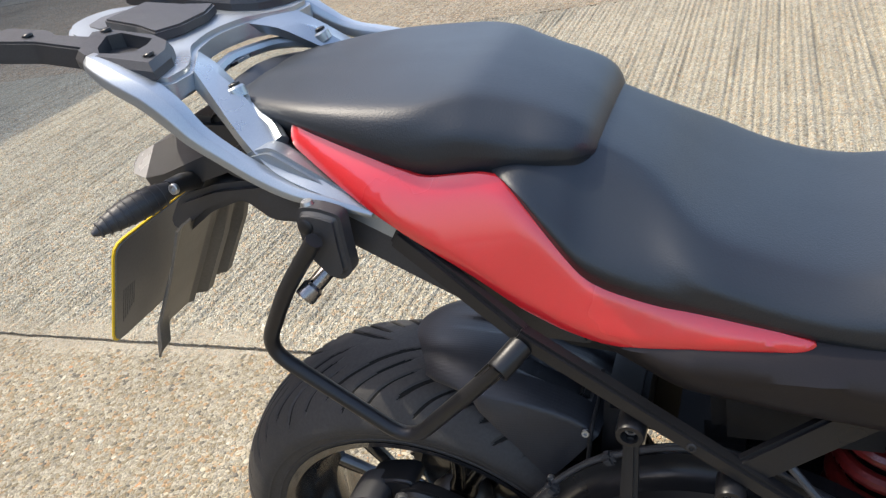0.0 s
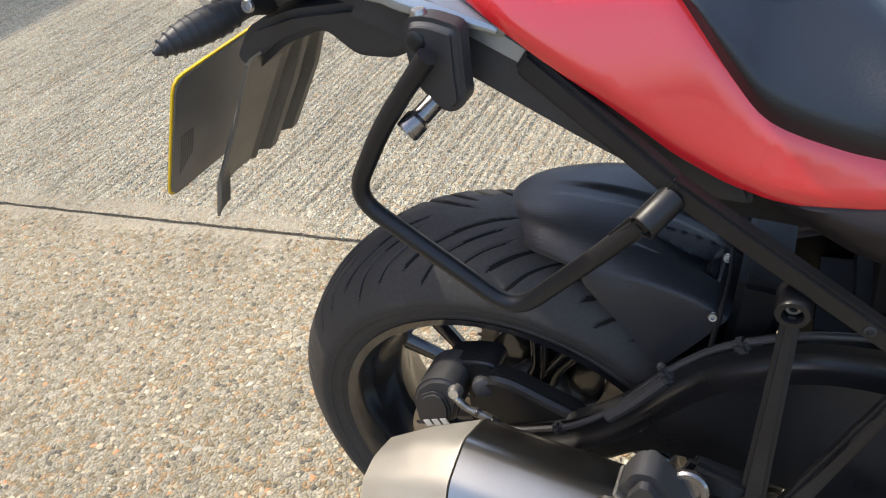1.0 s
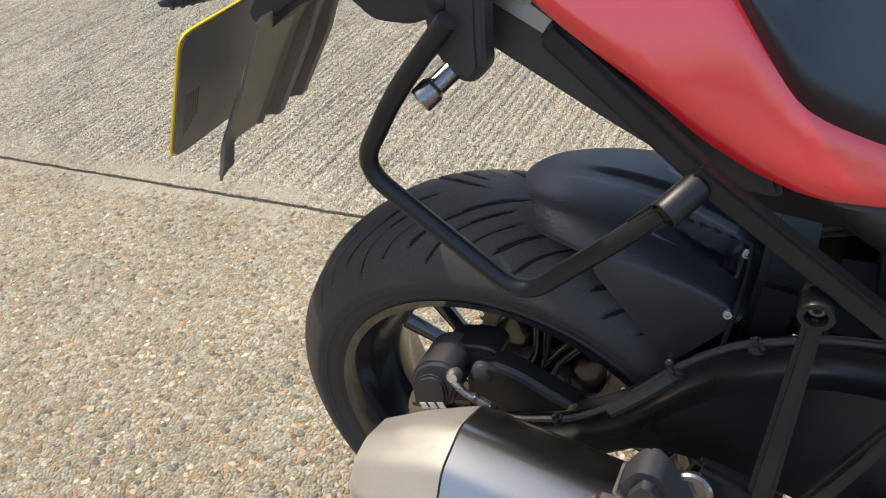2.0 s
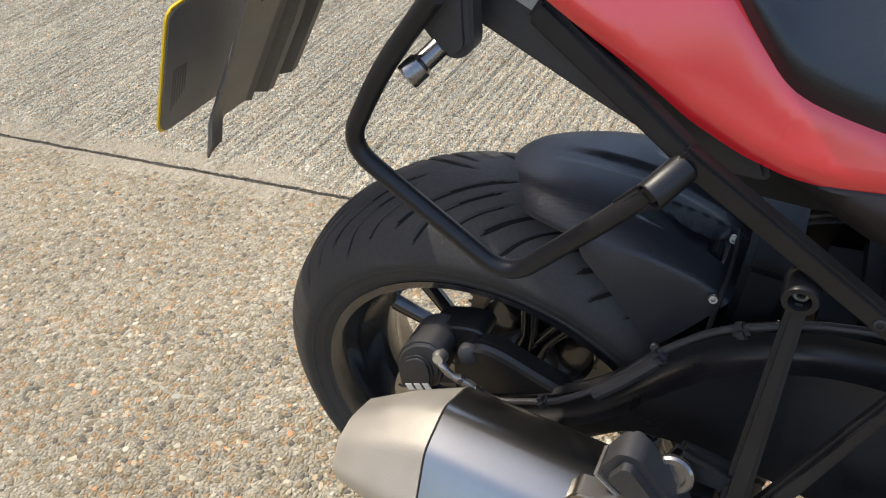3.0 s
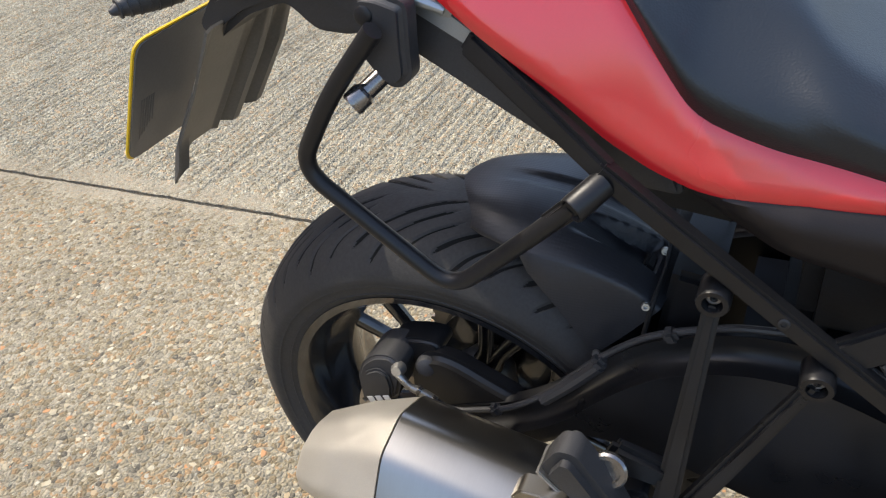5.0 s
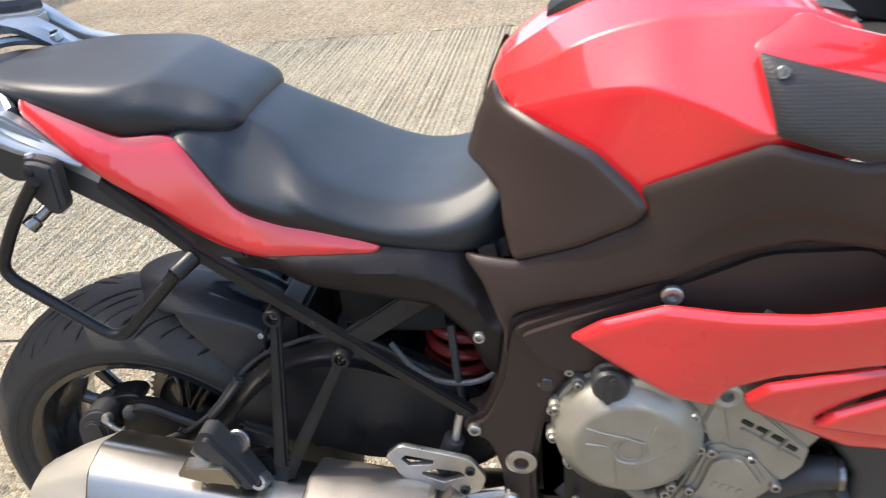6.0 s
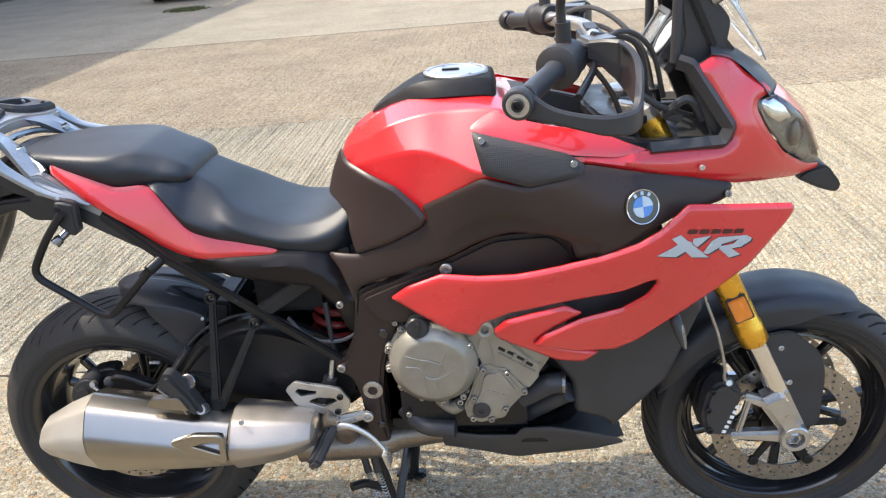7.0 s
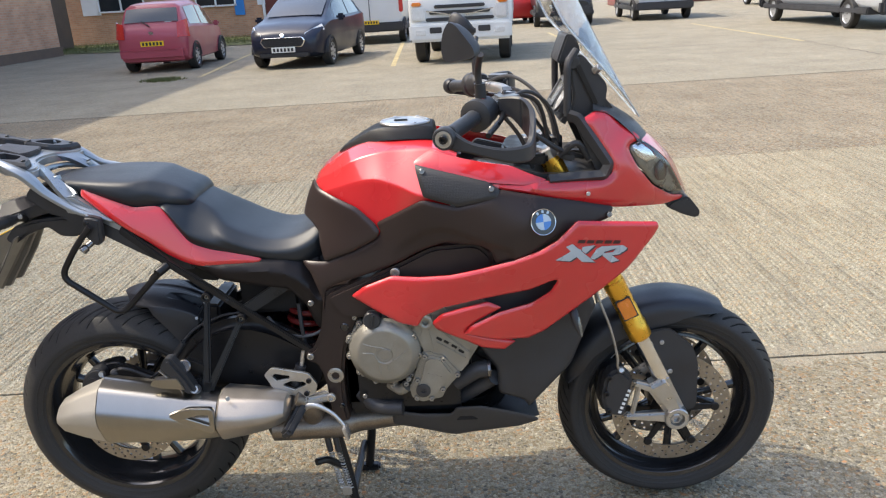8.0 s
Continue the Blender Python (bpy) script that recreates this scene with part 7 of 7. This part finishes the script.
def vehicle(name, label, category, place, turn, paint_mat, body, cabin, wheels, width, roof=True, radius=0.29):
    """body and cabin: stations (x, half width, low, high); wheels: x places. The front looks along +x."""
    v = thing(name, label, category, place, turn)
    part("body", grid_mesh(dense([ring(*q) for q in body], 3, 1), True), paint_mat, v, smooth=45)
    part("glasshouse", grid_mesh(dense([ring(*q, 20, 5.0) for q in cabin], 2, 1), True), CARGLASS, v, "dark tinted windows", 45)
    if roof:
        top = [(x, h * 0.93, zt - 0.07, zt + 0.012) for x, h, zb, zt in cabin[1:-1]]
        part("roof", grid_mesh(dense([ring(*q) for q in top], 2, 1), True), paint_mat, v)
        for s in (-1, 1):
            for i, j in ((0, 1), (-1, -2)):
                a, b = cabin[i], cabin[j]
                part("pillar", tube([(a[0], s * a[1] * 0.96, a[3] - 0.03), (b[0], s * b[1] * 0.95, b[3] - 0.04)], 0.04, 8), paint_mat, v)
            mid = cabin[len(cabin) // 2]
            part("door_pillar", block((mid[0], s * mid[1] * 0.985, (mid[2] + mid[3]) / 2), (0.09, 0.03, mid[3] - mid[2] - 0.06), 0.01), BLACK, v)
    for x in wheels:
        for s in (-1, 1):
            w = new("wheel")
            w.parent = v
            w.location = (x, s * (width / 2 - 0.10), radius)
            part("tyre", lathe([(radius * 0.66, -0.09), (radius * 0.9, -0.1), (radius, -0.07), (radius, 0.07), (radius * 0.9, 0.1), (radius * 0.66, 0.09), (radius * 0.66, -0.09)], 28), RUBBER, w)
            part("wheel_trim", lathe([(0.02, s * 0.075), (radius * 0.3, s * 0.085), (radius * 0.62, s * 0.07), (radius * 0.68, s * 0.09), (radius * 0.68, 0)], 20), HUBCAP, w)
            part("arch", lathe([(radius * 1.02, -0.11), (radius * 1.12, -0.11), (radius * 1.12, 0.11), (radius * 1.02, 0.11)], 20, a0=0, a1=180), BLACK, w)
    return v


def plate_on(v, x, z, mat, w=0.52):
    pl = part("number_plate", block((x, 0, z), (0.015, w, 0.11), 0.003), mat, v)
    for k in range(6):
        part("plate_bar", block((x + math.copysign(0.009, x), -w * 0.38 + w * 0.152 * k, z), (0.004, w * 0.09, 0.07), 0.001), BLACK, pl)


def lamps(v, spots, mat, name, size, turn=0):
    for x, y, z in spots:
        for s in (-1, 1):
            part(name, block((x, s * y, z), size, min(size) * 0.35, (0, 0, -s * turn)), mat, v)


def hatchback(label, place, turn, paint_mat, stations, wheels, width, rear, front, sides):
    """A small car. stations: (x, low, belt height, half width at the belt, roof height, half width of the roof), rear to front."""
    v = thing("hatchback_car", label, "car", place, turn)
    rows = []
    for x, lo, belt, hb, top, ht in stations:
        side = [(hb * .80, lo), (hb * .95, lo + .05), (hb * .985, lo + (belt - lo) * .3), (hb, lo + (belt - lo) * .62), (hb * .985, belt - .02), (hb * .955, belt + .01), (ht + (hb - ht) * .12, belt + (top - belt) * .86), (ht * .86, top - .004), (ht * .4, top + .012)]
        rows.append([(x, -y, z) for y, z in side] + [(x, y, z) for y, z in side[::-1]])
    part("body", grid_mesh(dense(rows, 4, 1), True), paint_mat, v, smooth=30)
    a = np.array(stations)

    def at(x, k):
        return float(np.interp(x, a[:, 0], a[:, k]))
    for x0, x1, t0, t1 in sides:
        for s in (-1, 1):
            g = []
            for u in np.linspace(0, 1, 6):
                col = []
                for w in np.linspace(.07, .80, 4):
                    x = (x0 + (x1 - x0) * u) * (1 - w) + (t0 + (t1 - t0) * u) * w
                    b, hb, top, ht = at(x, 2), at(x, 3), at(x, 4), at(x, 5)
                    col.append((x, s * (hb * .955 + (ht + (hb - ht) * .12 - hb * .955) * w / .86 + .010), b + (top - b) * w))
                g.append(col)
            part("side_window", grid_mesh(g), CARGLASS, v, "dark tinted side window")
    for name, (p, q, lift) in (("rear_window", rear), ("windscreen", front)):
        g = [[(stations[p][0] * (1 - u) + stations[q][0] * u + lift, y * (stations[p][5] * (1 - u) + stations[q][5] * u) * .93, (stations[p][4] * (1 - u) + stations[q][4] * u) + .012 + .03 * math.sin(math.pi * u) * (1 - y * y)) for y in np.linspace(-1, 1, 9)] for u in np.linspace(.10, .9, 6)]
        part(name, grid_mesh(g), CARGLASS, v, "tinted car glass")
    for x in wheels:
        for s in (-1, 1):
            w = new("wheel")
            w.parent = v
            w.location = (x, s * (width / 2 - .085), .29)
            part("tyre", lathe([(.19, -.09), (.26, -.1), (.29, -.07), (.29, .07), (.26, .1), (.19, .09), (.19, -.09)], 28), RUBBER, w)
            part("wheel_trim", lathe([(.02, s * .075), (.09, s * .085), (.18, s * .07), (.197, s * .09), (.197, 0)], 20), HUBCAP, w)
            for k in range(7):
                c, d = math.cos(k * .8976), math.sin(k * .8976)
                part("trim_slot", block((.13 * c, s * .083, .13 * d), (.055, .02, .03), .006, (0, -math.degrees(k * .8976), 0)), VANGREY, w)
            part("arch", lathe([(.30, -.10), (.335, -.10), (.335, .092), (.30, .092)], 24, a0=0, a1=180), VANGREY, w)
    return v


def corner_lamp(v, name, quad, mat, label):
    """A swept lamp laid over a front or rear corner, on both sides."""
    for s in (-1, 1):
        p = [Vector((x, s * y, z)) for x, y, z in quad]
        g = [[p[0].lerp(p[1], u).lerp(p[3].lerp(p[2], u), w) + Vector((math.copysign(.055, p[0].x), s * .045, .012)) * math.sin(math.pi * (.15 + .7 * u)) for w in (0, .33, .67, 1)] for u in np.linspace(0, 1, 7)]
        bm = grid_mesh(g)
        bmesh.ops.recalc_face_normals(bm, faces=bm.faces)
        bmesh.ops.solidify(bm, geom=bm.faces[:], thickness=.03)
        part(name, bm, mat, v, label)


VANGREY = material("dark grey van plastic", (0.03, 0.03, 0.032), 0.6, 0, 0.2, 4, 80, 0.05)
PINK = car_paint("faded red car paint", (0.38, 0.07, 0.095))
SMALL = [(-1.78, .42, .60, .56, .62, .46), (-1.76, .32, .74, .70, .77, .58), (-1.70, .26, .88, .77, .92, .655), (-1.62, .22, .95, .792, 1.04, .655), (-1.40, .2, .97, .80, 1.40, .60), (-1.22, .2, .97, .80, 1.48, .59), (-.6, .2, .95, .80, 1.52, .60), (0, .2, .93, .80, 1.50, .60), (.42, .2, .91, .79, 1.38, .61), (1.05, .2, .89, .78, .95, .64), (1.45, .24, .79, .74, .84, .6), (1.70, .3, .62, .62, .66, .5)]
SIDES = [(-1.30, -.40, -1.18, -.42), (-.32, .86, -.34, .42)]
red_car = hatchback("faded red small hatchback parked in the building's shade", (-6.05, 17.2, 0), 93, PINK, SMALL, (-1.15, 1.18), 1.6, (3, 4, -.016), (9, 8, .012), SIDES)
corner_lamp(red_car, "tail_lamp", [(-1.62, .815, .74), (-1.78, .57, .74), (-1.70, .58, 1.06), (-1.54, .775, 1.12)], LAMPRED, "red tail lamp cluster")
part("bumper", block((-1.755, 0, .42), (.16, 1.50, .32), .075), PINK, red_car)
part("bumper_ledge", block((-1.835, 0, .50), (.03, 1.1, .03), .012), PINK, red_car)
plate_on(red_car, -1.775, .63, YELLOW)
part("plate_recess", block((-1.752, 0, .63), (.03, .74, .19), .02), VANGREY, red_car)
part("rear_wiper", tube([(-1.70, .0, .99), (-1.61, .22, 1.12)], .012, 6), BLACK, red_car)
part("badge", block((-1.745, 0, .86), (.02, .1, .07), .01), CHROME, red_car)
part("window_sticker", block((-1.60, -.38, 1.09), (.01, .16, .03), .003, (0, 25, 0)), UPVC, red_car)
lamps(red_car, [(.62, .86, .95)], PINK, "door_mirror", (.1, .16, .12))

DARKBLUE = car_paint("near-black blue car paint", (0.006, 0.010, 0.026))
MIDDLE = [(-1.96, .42, .70, .66, .74, .56), (-1.92, .3, .92, .78, .96, .68), (-1.78, .22, .99, .84, 1.05, .68), (-1.42, .2, 1.0, .86, 1.40, .62), (-.8, .2, .98, .86, 1.49, .62), (0, .2, .96, .86, 1.49, .62), (.35, .2, .95, .85, 1.40, .63), (1.15, .2, .93, .84, 1.0, .68), (1.6, .22, .82, .81, .90, .66), (1.88, .28, .66, .72, .76, .58), (1.97, .36, .54, .58, .62, .50)]
blue_car = hatchback("near-black blue hatchback parked facing the yard", (-2.55, 16.4, 0), -97, DARKBLUE, MIDDLE, (-1.25, 1.25), 1.72, (2, 3, -.012), (7, 6, .014), [(-1.35, -.45, -1.18, -.47), (-.36, 1.0, -.38, .38)])
corner_lamp(blue_car, "headlamp", [(1.56, .80, .76), (1.93, .47, .62), (1.90, .46, .72), (1.55, .745, .875)], LAMPWHITE, "swept clear headlamp")
grille_shape = rounded([(-.40, .46), (-.47, .57), (-.42, .645), (.42, .645), (.47, .57), (.40, .46)], .03)
part("grille_trim", grid_mesh([[(x, y * k, .555 + (z - .555) * k) for y, z in grille_shape] for x, k in ((1.93, 1.06), (1.985, 1.06), (1.99, 1.0), (1.93, 1.0))], True, False), CHROME, blue_car, "chrome surround of the grille")
part("grille", grid_mesh([[(x, y * k, .555 + (z - .555) * k) for y, z in grille_shape] for x, k in ((1.90, 1.0), (1.975, 1.0))], True), VANGREY, blue_car, "black hexagonal grille")
for k in range(4):
    part("grille_bar", block((1.98, 0, .49 + .042 * k), (.012, .80, .010), .002), BLACK, blue_car)
part("bonnet_badge", disc_at(bmesh.new(), (1.965, 0, .685), (.8, 0, .6), [(.05, 0), (.05, .012), (.04, .016), (.001, .016)], 20), CHROME, blue_car)
plate_on(blue_car, 1.99, .40, PLATEWHITE)
part("lower_intake", block((1.93, 0, .29), (.10, 1.1, .09), .02), VANGREY, blue_car)
lamps(blue_car, [(1.86, .64, .42)], LAMPWHITE, "fog_lamp", (.08, .12, .08), 30)
lamps(blue_car, [(.70, .95, .98)], DARKBLUE, "door_mirror", (.12, .20, .14))

VANWHITE = car_paint("white van paint", (0.66, 0.67, 0.66))


def van(place, turn, paint_mat, label, length=5.0, width=1.98, high=2.3, nose=True, base=3.3):
    h = width / 2
    L = length / 2
    v = vehicle("van", label, "van", place, turn, paint_mat,
                [(-L, h * .9, .42, high * .94), (-L + .04, h * .97, .35, high), (-L + .5, h, .32, high), (L - 1.9, h, .32, high), (L - 1.5, h, .32, high * .97), (L - 1.0, h * .97, .32, high * .62), (L - .3, h * .95, .34, high * .47), (L, h * .8, .4, high * .36)],
                [(L - 2.2, h * 1.004, high * .55, high * .86), (L - 1.75, h * 1.004, high * .55, high * .88), (L - 1.35, h * .96, high * .55, high * .86), (L - .95, h * .93, high * .52, high * .60)], (-base / 2 - .15, base / 2 - .05), width, False, .34)
    part("sill", block((0, 0, .42), (length * .9, width * 1.005, .16), .03), VANGREY, v)
    part("rear_bumper", block((-L - .03, 0, .48), (.14, width * .97, .26), .04), VANGREY, v)
    part("front_bumper", block((L - .02, 0, .5), (.2, width * .9, .32), .06), VANGREY, v)
    lamps(v, [(-L, h * .93, 1.15)], LAMPRED, "tail_lamp", (.06, .12, .55))
    lamps(v, [(L - .18, h * .72, .88)], LAMPWHITE, "headlamp", (.22, .34, .26), 25)
    part("door_seam", block((-L - .004, 0, 1.3), (.01, .02, high * .7), .002), VANGREY, v)
    for s in (-1, 1):
        part("rear_window", block((-L - .006, s * h * .45, 1.62), (.02, h * .62, .5), .02), CARGLASS, v)
        part("door_mirror", block((L - 1.15, s * (h + .14), 1.35), (.1, .2, .3), .03), VANGREY, v)
    return v


white_van = van((-1.75, 23.6, 0), 91, VANWHITE, "white panel van with dark bumper seen from behind")
plate_on(white_van, -2.6, .62, YELLOW)
van((4.5, 27.2, 0), -92, car_paint("black van paint", (0.018, 0.02, 0.022)), "black panel van parked at the back of the yard")
van((8.0, 28.0, 0), 88, car_paint("silver van paint", (0.42, 0.43, 0.44)), "silver van with dark bumper at the back of the yard")
van((11.05, 19.2, 0), -90, car_paint("pale silver long van paint", (0.52, 0.54, 0.55)), "long pale silver van parked side-on", 6.9, 2.0, 2.6, True, 4.4)
van((14.8, 33.0, 0), 90, VANWHITE, "white van parked far at the back of the yard")
hatchback("bright red car parked far behind the white lorry", (2.9, 30.0, 0), 92, car_paint("bright red car paint", (0.4, 0.02, 0.02)), SMALL, (-1.15, 1.18), 1.6, (3, 4, -.016), (9, 8, .012), SIDES)

# lorry
lorry = thing("lorry", "white cab-over lorry parked facing the yard", "lorry", (0.95, 13.7, 0), -94)
part("cab", grid_mesh(dense([ring(*q, 24, 7.0) for q in ((-1.7, 1.0, .55, 2.2), (-1.65, 1.03, .5, 2.28), (-.9, 1.05, .48, 2.3), (-.35, 1.04, .48, 2.2), (-.05, 1.02, .5, 1.4), (.0, .98, .52, 1.2))], 2, 1), True), VANWHITE, lorry, "white lorry cab", 45)
part("windscreen", block((-.19, 0, 1.75), (.05, 1.8, .66), .02, (0, -13, 0)), CARGLASS, lorry)
part("bumper", block((.02, 0, .62), (.16, 2.04, .36), .05), VANWHITE, lorry, "white steel bumper")
part("lower_slot", block((.105, .0, .62), (.02, .62, .10), .01), VANGREY, lorry)
for z, w in ((.86, 1.35), (.99, 1.2), (1.10, 1.0)):
    part("grille_slot", block((.015, 0, z), (.05, w, .065), .015), VANGREY, lorry)
for s in (-1, 1):
    part("grille_trim", bar((.045, s * .12, .93), (.045, s * .66, 1.03), .02, .035, .02, .02, .004), CHROME, lorry, "bright grille wing")
    part("bumper_slot", block((.105, s * .48, .66), (.02, .24, .11), .01), VANGREY, lorry)
lamps(lorry, [(.02, .82, .98)], LAMPWHITE, "headlamp", (.08, .26, .26), 10)
lamps(lorry, [(.03, .85, 1.16)], ORANGE, "indicator", (.06, .2, .07), 10)
lamps(lorry, [(.10, .78, .62)], LAMPWHITE, "fog_lamp", (.03, .2, .10))
for k in range(6):
    part("name_bar", block((.012, -.22 + .09 * k, 1.36), (.03, .055, .12), .004), BLUE, lorry, "blue name mark")
for x in (-.75, -3.6):
    for s in (-1, 1):
        w = new("wheel")
        w.parent = lorry
        w.location = (x, s * .86, .38)
        part("tyre", lathe([(.24, -.11), (.34, -.12), (.38, -.09), (.38, .09), (.34, .12), (.24, .11), (.24, -.11)], 30), RUBBER, w)
        part("wheel_trim", lathe([(.02, s * .06), (.12, s * .09), (.22, s * .05), (.245, s * .1), (.245, 0)], 20), HUBCAP, w)
part("chassis", block((-2.9, 0, .62), (3.0, .8, .2), .03), VANGREY, lorry)
part("load_body", block((-3.2, 0, 1.75), (2.9, 2.05, 1.9), .04), VANWHITE, lorry)
for s in (-1, 1):
    part("mirror_arm", tube(fillet([(-.3, s * 1.0, 1.9), (-.1, s * 1.18, 1.9), (-.1, s * 1.2, 1.6)], .05), .015, 8), VANGREY, lorry)
    part("mirror_head", block((-.1, s * 1.2, 1.62), (.08, .17, .36), .03), VANGREY, lorry)
plate_on(lorry, .112, .5, PLATEWHITE)
